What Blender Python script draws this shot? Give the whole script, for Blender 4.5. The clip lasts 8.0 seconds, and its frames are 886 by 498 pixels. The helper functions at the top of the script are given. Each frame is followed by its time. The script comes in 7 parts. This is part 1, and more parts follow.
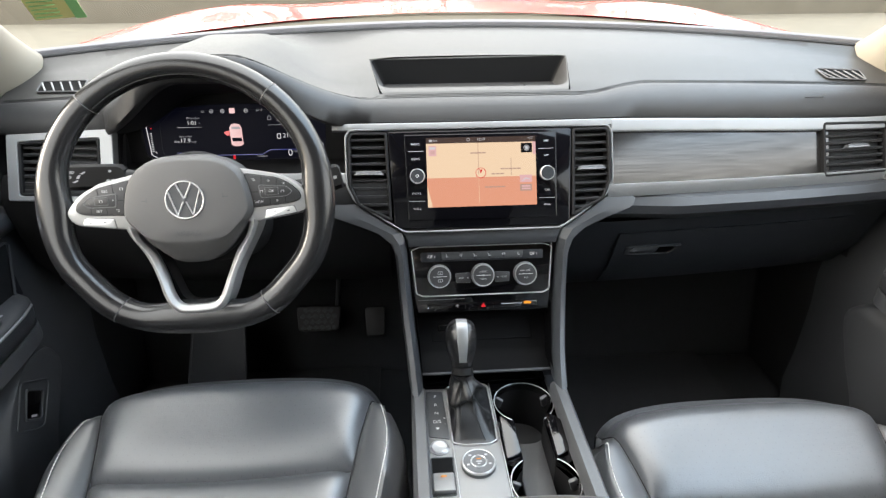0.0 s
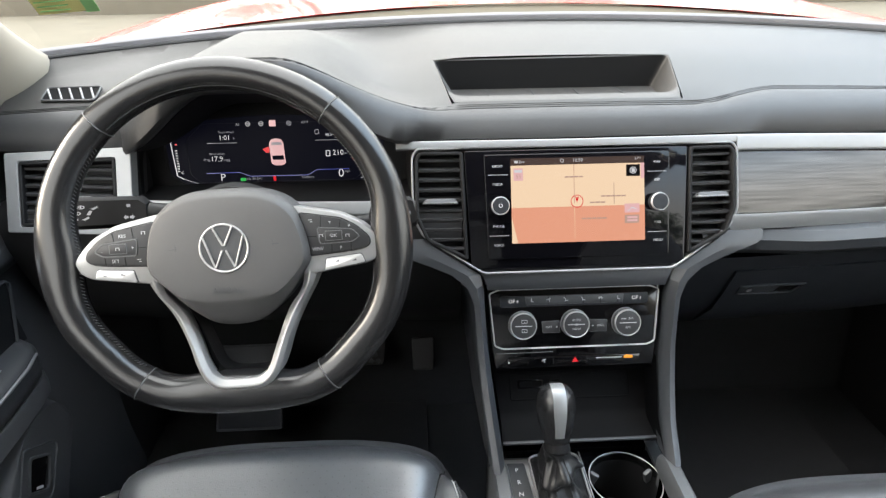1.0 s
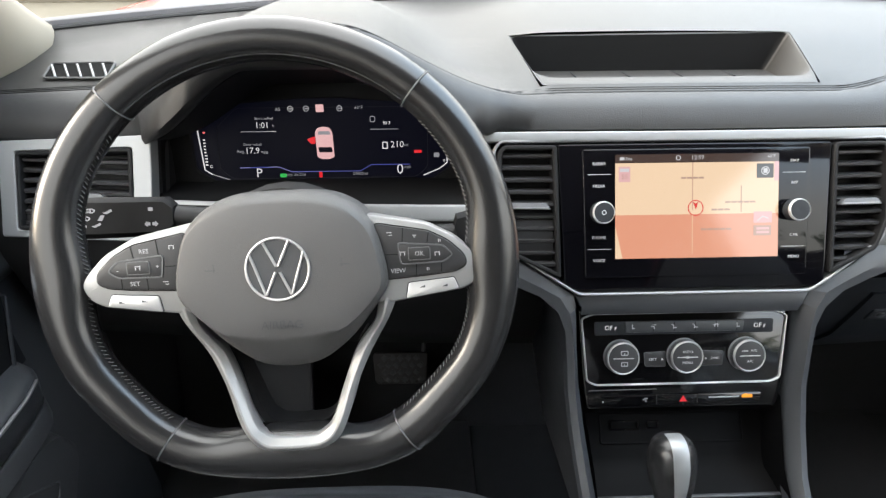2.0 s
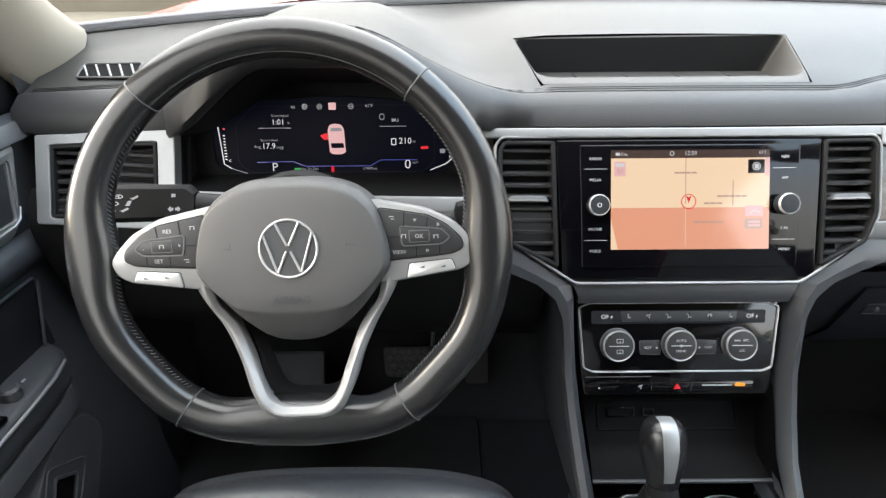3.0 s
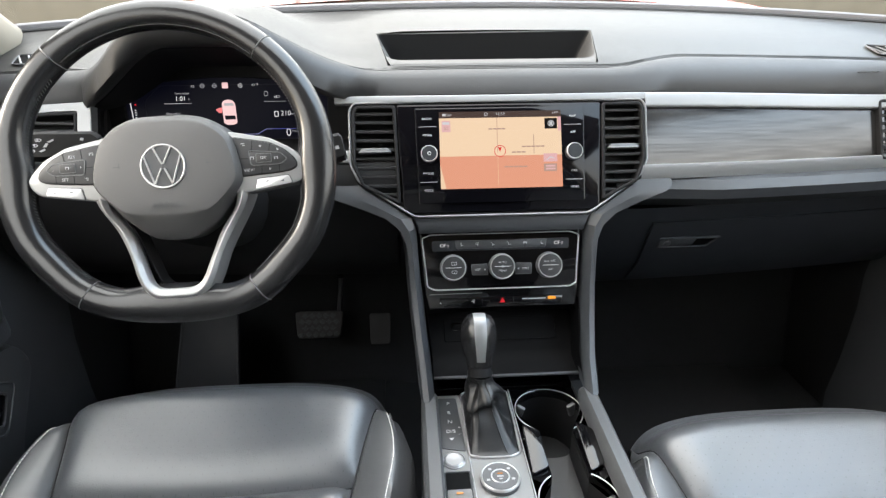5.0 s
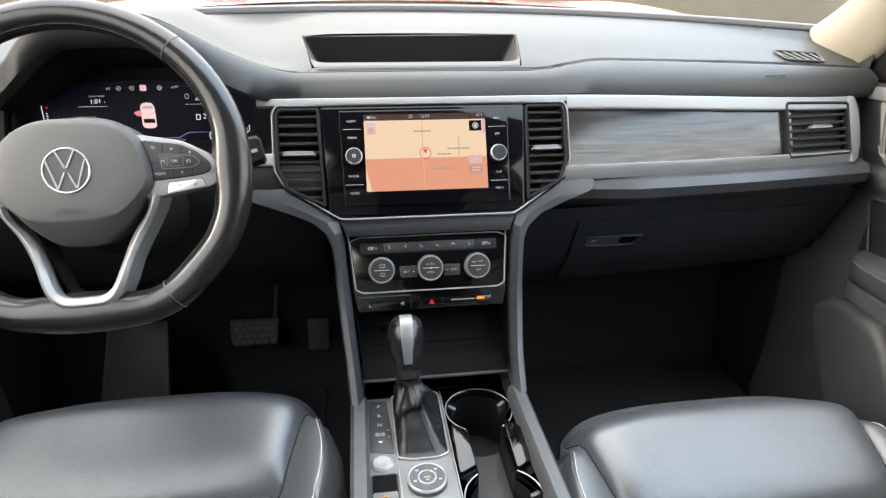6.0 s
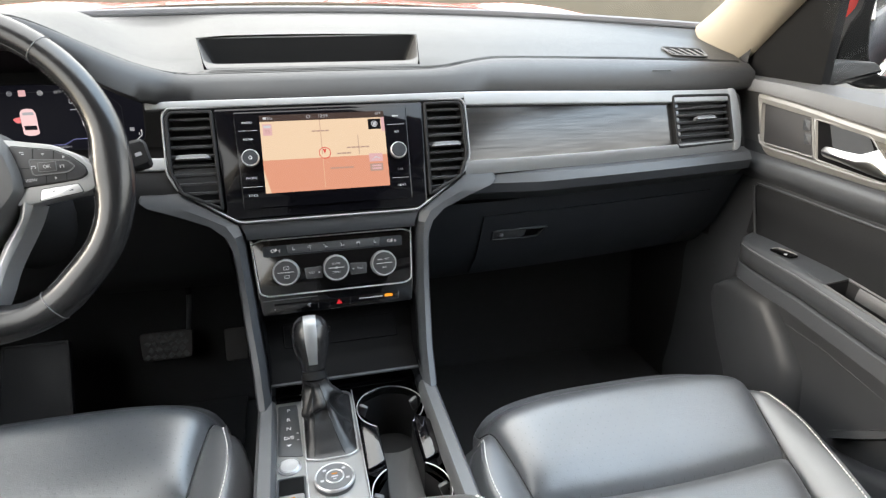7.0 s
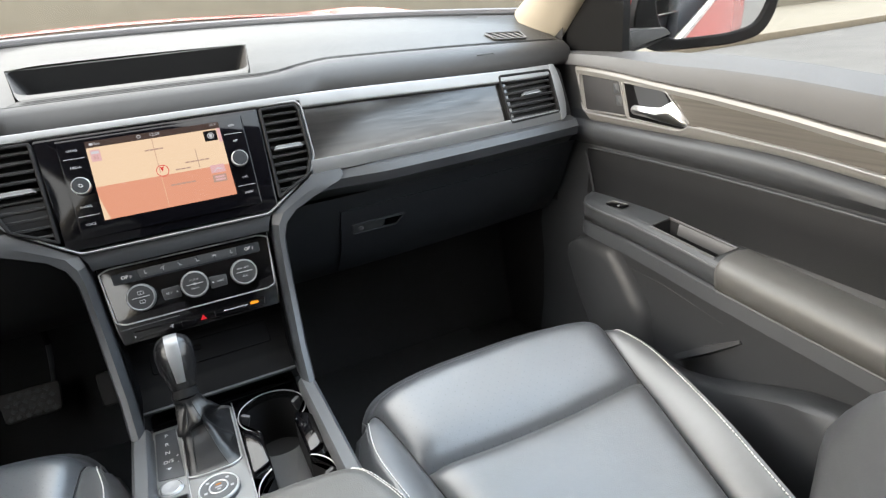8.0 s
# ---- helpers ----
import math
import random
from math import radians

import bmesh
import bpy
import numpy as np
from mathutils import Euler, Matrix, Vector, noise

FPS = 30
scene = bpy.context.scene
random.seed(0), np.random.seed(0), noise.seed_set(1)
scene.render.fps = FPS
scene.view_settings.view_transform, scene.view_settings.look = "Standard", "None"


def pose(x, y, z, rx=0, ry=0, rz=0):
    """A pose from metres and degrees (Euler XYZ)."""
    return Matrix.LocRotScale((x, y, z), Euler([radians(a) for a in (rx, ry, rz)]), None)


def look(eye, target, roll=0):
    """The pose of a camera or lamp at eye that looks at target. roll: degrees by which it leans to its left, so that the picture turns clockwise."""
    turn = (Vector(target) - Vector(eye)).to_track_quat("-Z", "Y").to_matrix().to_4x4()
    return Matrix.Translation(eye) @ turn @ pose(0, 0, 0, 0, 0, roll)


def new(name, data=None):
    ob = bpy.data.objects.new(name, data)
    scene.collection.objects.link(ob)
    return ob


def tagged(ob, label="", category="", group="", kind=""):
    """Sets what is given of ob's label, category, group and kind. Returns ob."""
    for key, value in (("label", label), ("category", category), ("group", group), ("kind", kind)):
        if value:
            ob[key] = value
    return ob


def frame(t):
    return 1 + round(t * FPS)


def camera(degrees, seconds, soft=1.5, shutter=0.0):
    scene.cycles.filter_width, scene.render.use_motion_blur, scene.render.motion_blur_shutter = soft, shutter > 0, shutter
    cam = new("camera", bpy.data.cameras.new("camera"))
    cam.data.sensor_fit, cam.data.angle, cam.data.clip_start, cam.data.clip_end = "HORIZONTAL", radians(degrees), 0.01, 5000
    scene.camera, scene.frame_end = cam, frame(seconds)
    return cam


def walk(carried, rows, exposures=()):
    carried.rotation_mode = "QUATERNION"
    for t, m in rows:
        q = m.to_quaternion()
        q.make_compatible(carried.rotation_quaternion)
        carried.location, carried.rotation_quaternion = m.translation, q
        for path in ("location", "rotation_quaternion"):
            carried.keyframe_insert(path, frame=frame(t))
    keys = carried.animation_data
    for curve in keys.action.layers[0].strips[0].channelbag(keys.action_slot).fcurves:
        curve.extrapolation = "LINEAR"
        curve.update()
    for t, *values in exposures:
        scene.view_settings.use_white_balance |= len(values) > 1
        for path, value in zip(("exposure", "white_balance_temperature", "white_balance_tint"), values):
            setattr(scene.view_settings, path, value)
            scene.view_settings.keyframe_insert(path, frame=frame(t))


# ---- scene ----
cam = camera(73.7, 8.0, soft=1.35)
PATH = [
    (0, (-0.122, -0.036, 1.365), (0.0, 1.76, 0.494), -0.3),
    (0.5, (-0.13, -0.009, 1.369), (-0.021, 1.783, 0.488), -0.4),
    (1, (-0.206, 0.15, 1.355), (-0.126, 1.935, 0.458), -0.6),
    (1.5, (-0.285, 0.288, 1.32), (-0.218, 2.064, 0.401), -0.3),
    (2.8, (-0.285, 0.275, 1.312), (-0.265, 2.053, 0.396), -0.2),
    (3, (-0.271, 0.248, 1.312), (-0.269, 2.036, 0.416), -0.4),
    (3.5, (-0.232, 0.145, 1.315), (-0.233, 1.946, 0.447), -0.5),
    (4, (-0.201, 0.07, 1.309), (-0.181, 1.884, 0.467), -0.4),
    (4.5, (-0.169, 0.044, 1.288), (-0.104, 1.869, 0.471), -0.2),
    (4.7, (-0.152, 0.039, 1.276), (-0.069, 1.867, 0.47), -0.3),
    (5.8, (-0.101, 0.03, 1.269), (0.119, 1.856, 0.49), 0.25),
    (6, (-0.093, 0.028, 1.269), (0.168, 1.851, 0.489), 0.4),
    (6.5, (-0.07, 0.019, 1.263), (0.28, 1.83, 0.49), 0.5),
    (7, (-0.043, 0.008, 1.261), (0.413, 1.799, 0.497), 0.1),
    (7.5, (-0.019, -0.014, 1.253), (0.565, 1.744, 0.499), -1.9),
    (8, (0.001, -0.055, 1.245), (0.775, 1.628, 0.489), -5.3),
]
walk(cam, [(t, look(eye, target, roll)) for t, eye, target, roll in PATH])

# ---- world, sun, exposure ----
world = bpy.data.worlds.new("sky")
scene.world = world
world.use_nodes = True
wn = world.node_tree.nodes
sky = wn.new("ShaderNodeTexSky")
sky.sky_type, sky.sun_disc = "NISHITA", False
sky.sun_elevation, sky.sun_rotation = radians(18), radians(266)
sky.air_density, sky.dust_density, sky.ozone_density = 1.0, 3.0, 1.0
bg = wn["Background"]
world.node_tree.links.new(sky.outputs[0], bg.inputs[0])
bg.inputs[1].default_value = 0.03
# an even, bright cloud cover over the clear sky
cloud, both = wn.new("ShaderNodeBackground"), wn.new("ShaderNodeAddShader")
# warm haze low down, cooler cloud overhead
haze, high = wn.new("ShaderNodeMix"), wn.new("ShaderNodeMapRange")
haze.data_type = "RGBA"
haze.inputs["A"].default_value, haze.inputs["B"].default_value = (1.02, 0.975, 0.920, 1), (0.985, 0.98, 0.975, 1)
high.inputs["From Min"].default_value, high.inputs["From Max"].default_value = 0.10, 0.85
world.node_tree.links.new(high.outputs[0], haze.inputs["Factor"])
# the cover opens to blue on the side away from the sun
gap, east, lift, where = wn.new("ShaderNodeMix"), wn.new("ShaderNodeMapRange"), wn.new("ShaderNodeMapRange"), wn.new("ShaderNodeMath")
gap.data_type, where.operation = "RGBA", "MULTIPLY"
gap.inputs["B"].default_value = (0.72, 0.90, 1.11, 1)
east.inputs["From Min"].default_value, east.inputs["From Max"].default_value = 0.15, 0.55
lift.inputs["From Min"].default_value, lift.inputs["From Max"].default_value = 0.30, 0.60
world.node_tree.links.new(east.outputs[0], where.inputs[0])
world.node_tree.links.new(lift.outputs[0], where.inputs[1])
world.node_tree.links.new(where.outputs[0], gap.inputs["Factor"])
world.node_tree.links.new(haze.outputs["Result"], gap.inputs["A"])
world.node_tree.links.new(gap.outputs["Result"], cloud.inputs[0])
# an overcast sky is three times as bright overhead as at the horizon
wtc, wsep, wmr = wn.new("ShaderNodeTexCoord"), wn.new("ShaderNodeSeparateXYZ"), wn.new("ShaderNodeMapRange")
world.node_tree.links.new(wtc.outputs["Generated"], wsep.inputs[0])
world.node_tree.links.new(wsep.outputs["Z"], wmr.inputs["Value"])
world.node_tree.links.new(wsep.outputs["Z"], high.inputs["Value"])
world.node_tree.links.new(wsep.outputs["Z"], lift.inputs["Value"])
world.node_tree.links.new(wsep.outputs["X"], east.inputs["Value"])
wmr.inputs["From Min"].default_value, wmr.inputs["From Max"].default_value = 0.0, 1.0
wmr.inputs["To Min"].default_value, wmr.inputs["To Max"].default_value = 0.65, 1.45
# the cloud is set slightly brighter opposite the sun, to fill the driver's side
wside, wmul = wn.new("ShaderNodeMapRange"), wn.new("ShaderNodeMath")
wside.inputs["From Min"].default_value, wside.inputs["From Max"].default_value = -1.0, 1.0
wside.inputs["To Min"].default_value, wside.inputs["To Max"].default_value = 1.02, 1.08
wmul.operation = "MULTIPLY"
world.node_tree.links.new(wsep.outputs["X"], wside.inputs["Value"])
world.node_tree.links.new(wmr.outputs[0], wmul.inputs[0])
world.node_tree.links.new(wside.outputs[0], wmul.inputs[1])
world.node_tree.links.new(wmul.outputs[0], cloud.inputs[1])
world.node_tree.links.new(bg.outputs[0], both.inputs[0])
world.node_tree.links.new(cloud.outputs[0], both.inputs[1])
world.node_tree.links.new(both.outputs[0], wn["World Output"].inputs[0])
sun = new("sun", bpy.data.lights.new("sun", "SUN"))
sun.data.energy, sun.data.angle, sun.data.color = 0.8, radians(28), (1.0, 0.92, 0.82)
sun.matrix_world = look((0, 0, 0), (0.90, 0.05, -0.30))
EXPOSURE = 2.78
scene.view_settings.exposure = EXPOSURE

# ---- materials ----
def mat(name, colour, rough=0.5, metal=0.0, grain=0.0, grain_scale=900.0, vary=0.0, vary_scale=9.0, rough_vary=0.0,
        spec=0.5, emit=None, strength=0.0, coat=0.0, stretch=None, wrinkle=0.0):
    """A principled material with broad colour variation, broken gloss and a fine relief."""
    m = bpy.data.materials.new(name)
    m.use_nodes = True
    nt = m.node_tree
    b = nt.nodes["Principled BSDF"]
    b.inputs["Base Color"].default_value = (*colour, 1)
    b.inputs["Roughness"].default_value, b.inputs["Metallic"].default_value = rough, metal
    b.inputs["Specular IOR Level"].default_value = spec
    b.inputs["Coat Weight"].default_value = coat
    b.inputs["Coat Roughness"].default_value = 0.05
    if emit:
        b.inputs["Emission Color"].default_value, b.inputs["Emission Strength"].default_value = (*emit, 1), strength
    tc = nt.nodes.new("ShaderNodeTexCoord")
    src = tc.outputs["Object"]
    if stretch:
        mp = nt.nodes.new("ShaderNodeMapping")
        mp.inputs["Scale"].default_value = stretch
        nt.links.new(src, mp.inputs["Vector"])
        src = mp.outputs[0]
    def tex(scale, detail):
        n = nt.nodes.new("ShaderNodeTexNoise")
        n.inputs["Scale"].default_value, n.inputs["Detail"].default_value = scale, detail
        nt.links.new(src, n.inputs["Vector"])
        return n
    if vary:
        n, mix = tex(vary_scale, 5), nt.nodes.new("ShaderNodeMix")
        mix.data_type = "RGBA"
        mix.inputs["A"].default_value = (*[c * (1 - vary) for c in colour], 1)
        mix.inputs["B"].default_value = (*[min(1, c * (1 + vary)) for c in colour], 1)
        nt.links.new(n.outputs["Fac"], mix.inputs["Factor"])
        nt.links.new(mix.outputs["Result"], b.inputs["Base Color"])
    if rough_vary:
        n, mr = tex(vary_scale * 2.3, 4), nt.nodes.new("ShaderNodeMapRange")
        mr.inputs["To Min"].default_value, mr.inputs["To Max"].default_value = rough - rough_vary, rough + rough_vary
        nt.links.new(n.outputs["Fac"], mr.inputs["Value"])
        nt.links.new(mr.outputs[0], b.inputs["Roughness"])
    if grain:
        n, bp = tex(grain_scale, 3), nt.nodes.new("ShaderNodeBump")
        bp.inputs["Strength"].default_value, bp.inputs["Distance"].default_value = grain, 0.0006
        nt.links.new(n.outputs["Fac"], bp.inputs["Height"])
        nt.links.new(bp.outputs[0], b.inputs["Normal"])
        if wrinkle:
            w, b2 = tex(28, 4), nt.nodes.new("ShaderNodeBump")
            b2.inputs["Strength"].default_value, b2.inputs["Distance"].default_value = wrinkle, 0.004
            nt.links.new(w.outputs["Fac"], b2.inputs["Height"])
            nt.links.new(b2.outputs[0], bp.inputs["Normal"])
    return m

def glow(name, colour, strength):
    return mat(name, (0.005, 0.005, 0.006), 0.1, emit=colour, strength=strength / 2 ** EXPOSURE)

def glass(name, tint=(0.96, 0.97, 0.95), shine=0.05):
    m = bpy.data.materials.new(name)
    m.use_nodes = True
    nt = m.node_tree
    nt.nodes.remove(nt.nodes["Principled BSDF"])
    tr, gl, mx = (nt.nodes.new("ShaderNode" + k) for k in ("BsdfTransparent", "BsdfGlossy", "MixShader"))
    tr.inputs[0].default_value = (*tint, 1)
    gl.inputs["Roughness"].default_value = 0.02
    mx.inputs[0].default_value = shine
    nt.links.new(tr.outputs[0], mx.inputs[1])
    nt.links.new(gl.outputs[0], mx.inputs[2])
    nt.links.new(mx.outputs[0], nt.nodes["Material Output"].inputs["Surface"])
    return m

PAD = mat("pad_plastic", (0.023, 0.0222, 0.0208), 0.49, spec=0.37, grain=0.35, grain_scale=1400, vary=0.06, rough_vary=0.015)
# darker copy of the pad plastic: shade on the front face painted in
PADFRONT = mat("shaded_pad_plastic", (0.019, 0.019, 0.0195), 0.52, spec=0.35, grain=0.5, grain_scale=900, vary=0.1, rough_vary=0.05)
SOFT = mat("soft_plastic", (0.048, 0.048, 0.049), 0.52, grain=0.35, grain_scale=1200, vary=0.1, rough_vary=0.06)
HARD = mat("hard_plastic", (0.029, 0.031, 0.034), 0.48, spec=0.42, grain=0.3, grain_scale=1000, vary=0.12, rough_vary=0.07)
DARK = mat("matt_black_plastic", (0.012, 0.012, 0.0125), 0.55, spec=0.25, grain=0.2, vary=0.15)
TRAY = mat("near_black_matt", (0.0035, 0.0035, 0.0037), 0.75, spec=0.12, grain=0.3, vary=0.15)
BAY = mat("recess_shade_black", (0.0024, 0.0024, 0.0027), 0.65, spec=0.06, grain=0.2, vary=0.15)
BLACK = mat("dull_black_plastic", (0.008, 0.008, 0.0085), 0.7, spec=0.15, grain=0.2, vary=0.15)
KNEE = mat("black_knee_plastic", (0.0115, 0.0132, 0.0160), 0.55, spec=0.27, grain=0.3, grain_scale=1000, vary=0.15, rough_vary=0.07)
PIANO = mat("gloss_black_plastic", (0.0022, 0.0022, 0.0026), 0.07, rough_vary=0.03, vary_scale=30)
SCREEN_GLASS = mat("coated_screen_glass", (0.0020, 0.0020, 0.0028), 0.06, spec=0.22, rough_vary=0.02, vary_scale=30)
SATIN = mat("satin_silver_paint", (0.20, 0.205, 0.21), 0.46, metal=0.5, grain=0.08, grain_scale=3000, vary=0.04, rough_vary=0.04)
PLATE = mat("lightened_console_plastic", (0.16, 0.158, 0.154), 0.36, grain=0.1, grain_scale=2000, vary=0.06, rough_vary=0.05)
CEIL = mat("beige_headlining", (0.50, 0.46, 0.39), 0.9, grain=0.5, grain_scale=600, vary=0.05)
GREY2 = mat("charcoal_satin_plastic", (0.0275, 0.0300, 0.0335), 0.43, grain=0.12, grain_scale=2000, vary=0.08, rough_vary=0.06)
GREY = mat("grey_satin_plastic", (0.056, 0.058, 0.061), 0.42, grain=0.1, grain_scale=2000, vary=0.06, rough_vary=0.05)
RIMSILVER = mat("bright_satin_metal", (0.42, 0.42, 0.42), 0.33, metal=0.6, rough_vary=0.05, vary_scale=40)
SATIN_WARM = mat("warm_satin_trim", (0.195, 0.191, 0.183), 0.40, metal=0.4, grain=0.08, grain_scale=3000, vary=0.05, rough_vary=0.05)
# black cowl in warm grey: the windscreen's hazy reflection put into its colour
COWL = mat("hazed_cowl_plastic", (0.075, 0.066, 0.050), 0.8, spec=0.08, grain=0.3, vary=0.2, vary_scale=6)
THREAD_DARK = mat("dark_grey_thread", (0.05, 0.05, 0.05), 0.7)
SPOKE = mat("bright_spoke_paint", (0.25, 0.25, 0.25), 0.36, metal=0.45, grain=0.05, grain_scale=3000, rough_vary=0.04)
HUBSKIN = mat("charcoal_hub_plastic", (0.050, 0.050, 0.0505), 0.50, spec=0.4, grain=0.4, grain_scale=1500, vary=0.06, rough_vary=0.04)
POD = mat("black_switch_plastic", (0.020, 0.020, 0.021), 0.42, spec=0.35, grain=0.15, grain_scale=2000, vary=0.08)
CHROME = mat("chrome", (0.78, 0.78, 0.78), 0.12, metal=1.0, rough_vary=0.05, vary_scale=40)
BRUSHED = mat("brushed_trim", (0.050, 0.0485, 0.047), 0.17, metal=0.75, grain=0.07, grain_scale=24, vary=0.85, vary_scale=5, rough_vary=0.06, stretch=(0.6, 40, 55))
RIM_LEATHER = mat("worn_wheel_leather", (0.010, 0.010, 0.0105), 0.23, spec=0.45, grain=0.12, grain_scale=900, vary=0.04, vary_scale=20, rough_vary=0.012)
LEATHER = mat("black_leather", (0.052, 0.053, 0.055), 0.345, grain=0.4, grain_scale=700, vary=0.12, vary_scale=14, rough_vary=0.035, spec=0.88, wrinkle=0.22)
def perforate(m, pitch=0.0078):
    """Adds fine rows of punched holes to a leather."""
    nt = m.node_tree
    b = nt.nodes["Principled BSDF"]
    tc, sp = nt.nodes.new("ShaderNodeTexCoord"), nt.nodes.new("ShaderNodeSeparateXYZ")
    nt.links.new(tc.outputs["Object"], sp.inputs[0])
    def op(kind, a, c=None):
        n = nt.nodes.new("ShaderNodeMath")
        n.operation = kind
        for i, v in enumerate((a, c)):
            if v is None:
                continue
            if isinstance(v, (int, float)):
                n.inputs[i].default_value = v
            else:
                nt.links.new(v, n.inputs[i])
        return n.outputs[0]
    u, v = op("DIVIDE", sp.outputs["X"], pitch), op("DIVIDE", sp.outputs["Y"], pitch)
    a, c = op("ADD", u, v), op("SUBTRACT", u, v)
    fa, fc = op("SUBTRACT", op("FRACT", op("MULTIPLY", a, 0.5)), 0.5), op("SUBTRACT", op("FRACT", op("MULTIPLY", c, 0.5)), 0.5)
    r2 = op("ADD", op("MULTIPLY", fa, fa), op("MULTIPLY", fc, fc))
    hole = op("LESS_THAN", r2, 0.0060)
    mix = nt.nodes.new("ShaderNodeMix")
    mix.data_type = "RGBA"
    old = b.inputs["Base Color"].links[0].from_socket
    nt.links.new(hole, mix.inputs["Factor"])
    nt.links.new(old, mix.inputs["A"])
    mix.inputs["B"].default_value = (0.030, 0.031, 0.033, 1)
    nt.links.new(mix.outputs["Result"], b.inputs["Base Color"])
    return m
PERFORATED = perforate(mat("perforated_leather", (0.052, 0.0545, 0.059), 0.345, grain=0.4, grain_scale=700, vary=0.12, vary_scale=14, rough_vary=0.035, spec=0.88, wrinkle=0.22))
# seat leather made paler and warmer: the light on the armrests painted in
ARM_LEATHER = mat("warm_lit_leather", (0.060, 0.059, 0.056), 0.44, spec=0.5, grain=0.5, grain_scale=700, vary=0.12, vary_scale=14, rough_vary=0.04, wrinkle=0.15)
DOOR_LEATHER = mat("dark_door_leather", (0.0072, 0.0076, 0.0084), 0.55, spec=0.2, grain=0.5, grain_scale=700, vary=0.12, rough_vary=0.06)
VOID = mat("deep_black_fill", (0.004, 0.004, 0.004), 0.9, spec=0.1)
EDGE = mat("grey_defroster_edge", (0.075, 0.072, 0.078), 0.6, grain=0.3, vary=0.05)
THREAD = mat("pale_thread", (0.60, 0.59, 0.56), 0.8, grain=0.5)
BEIGE = mat("beige_trim", (0.20, 0.177, 0.138), 0.75, grain=0.4, grain_scale=700, vary=0.05)
CARPET = mat("black_carpet", (0.0100, 0.0106, 0.0120), 0.95, grain=1.0, grain_scale=500, vary=0.3, vary_scale=60)
RUBBER = mat("black_rubber", (0.012, 0.012, 0.012), 0.6, grain=0.2)
REDPAINT = mat("red_metallic_paint", (0.30, 0.011, 0.007), 0.40, metal=0.0, spec=0.2, coat=0.65, vary=0.06, vary_scale=3)
ASPHALT = mat("worn_asphalt", (0.055, 0.052, 0.048), 0.9, spec=0.15, grain=1.0, grain_scale=120, vary=0.3, vary_scale=1.1)
CONCRETE = mat("pale_concrete", (0.105, 0.094, 0.074), 0.9, spec=0.1, grain=0.8, grain_scale=90, vary=0.15, vary_scale=2)
KERB = mat("weathered_kerb", (0.070, 0.056, 0.036), 0.95, grain=1.0, grain_scale=90, vary=0.35, vary_scale=8)
PRINT = mat("white_print", (0.55, 0.55, 0.55), 0.5)
PRINT_DIM = mat("grey_print", (0.28, 0.28, 0.29), 0.5)
GLASS = glass("window_glass")
TINTED = glass("privacy_glass", (0.16, 0.17, 0.17), 0.30)
MIRROR = mat("mirror", (0.85, 0.86, 0.87), 0.01, metal=1.0)

# ---- mesh helpers ----
def V(*a):
    return Vector(a)

def finish(name, bm, material, angle=38):
    me = bpy.data.meshes.new(name)
    bmesh.ops.recalc_face_normals(bm, faces=bm.faces)
    bm.to_mesh(me)
    bm.free()
    me.shade_smooth()
    me.set_sharp_from_angle(angle=radians(angle))
    me.materials.append(material)
    return me

def part(name, bm, material, parent=None, label="", angle=38):
    ob = new(name, finish(name, bm, material, angle))
    if parent is not None:
        ob.parent = parent
    if label:
        ob["label"] = label
    return ob

def thing(name, label, category, group="", kind="", at=(0, 0, 0)):
    ob = new(name)
    ob.location = at
    ob.empty_display_size = 0.05
    return tagged(ob, label, category, group, kind)

def rounded(pts, r, seg=5):
    """A polygon with its corners rounded."""
    out, n = [], len(pts)
    for i in range(n):
        a, b, c = (V(*pts[(i + k) % n]) for k in (-1, 0, 1))
        rr = min(r, 0.45 * (a - b).length, 0.45 * (c - b).length)
        p, q = b + (a - b).normalized() * rr, b + (c - b).normalized() * rr
        for k in range(seg + 1):
            t = k / seg
            out.append(tuple(p * (1 - t) ** 2 + b * 2 * t * (1 - t) + q * t ** 2))
    return out

def rect(w, h, r=0.0, cx=0.0, cy=0.0, seg=5):
    pts = [(cx - w / 2, cy - h / 2), (cx + w / 2, cy - h / 2), (cx + w / 2, cy + h / 2), (cx - w / 2, cy + h / 2)]
    return rounded(pts, r, seg) if r else pts

def circle(r, n=32, cx=0.0, cy=0.0):
    return [(cx + r * math.cos(2 * math.pi * i / n), cy + r * math.sin(2 * math.pi * i / n)) for i in range(n)]

def inset(pts, d):
    """The same polygon, drawn in by about d."""
    c = sum((V(*p) for p in pts), V(0, 0)) / len(pts)
    out, n = [], len(pts)
    ccw = sum(pts[i][0] * pts[(i + 1) % n][1] - pts[(i + 1) % n][0] * pts[i][1] for i in range(n)) > 0
    for i in range(n):
        e = V(*pts[(i + 1) % n]) - V(*pts[i - 1])
        if e.length < 1e-9:
            e = V(*pts[i]) - c
        nrm = V(-e.y, e.x).normalized() * (1 if ccw else -1)
        out.append(tuple(V(*pts[i]) + nrm * d))
    return out

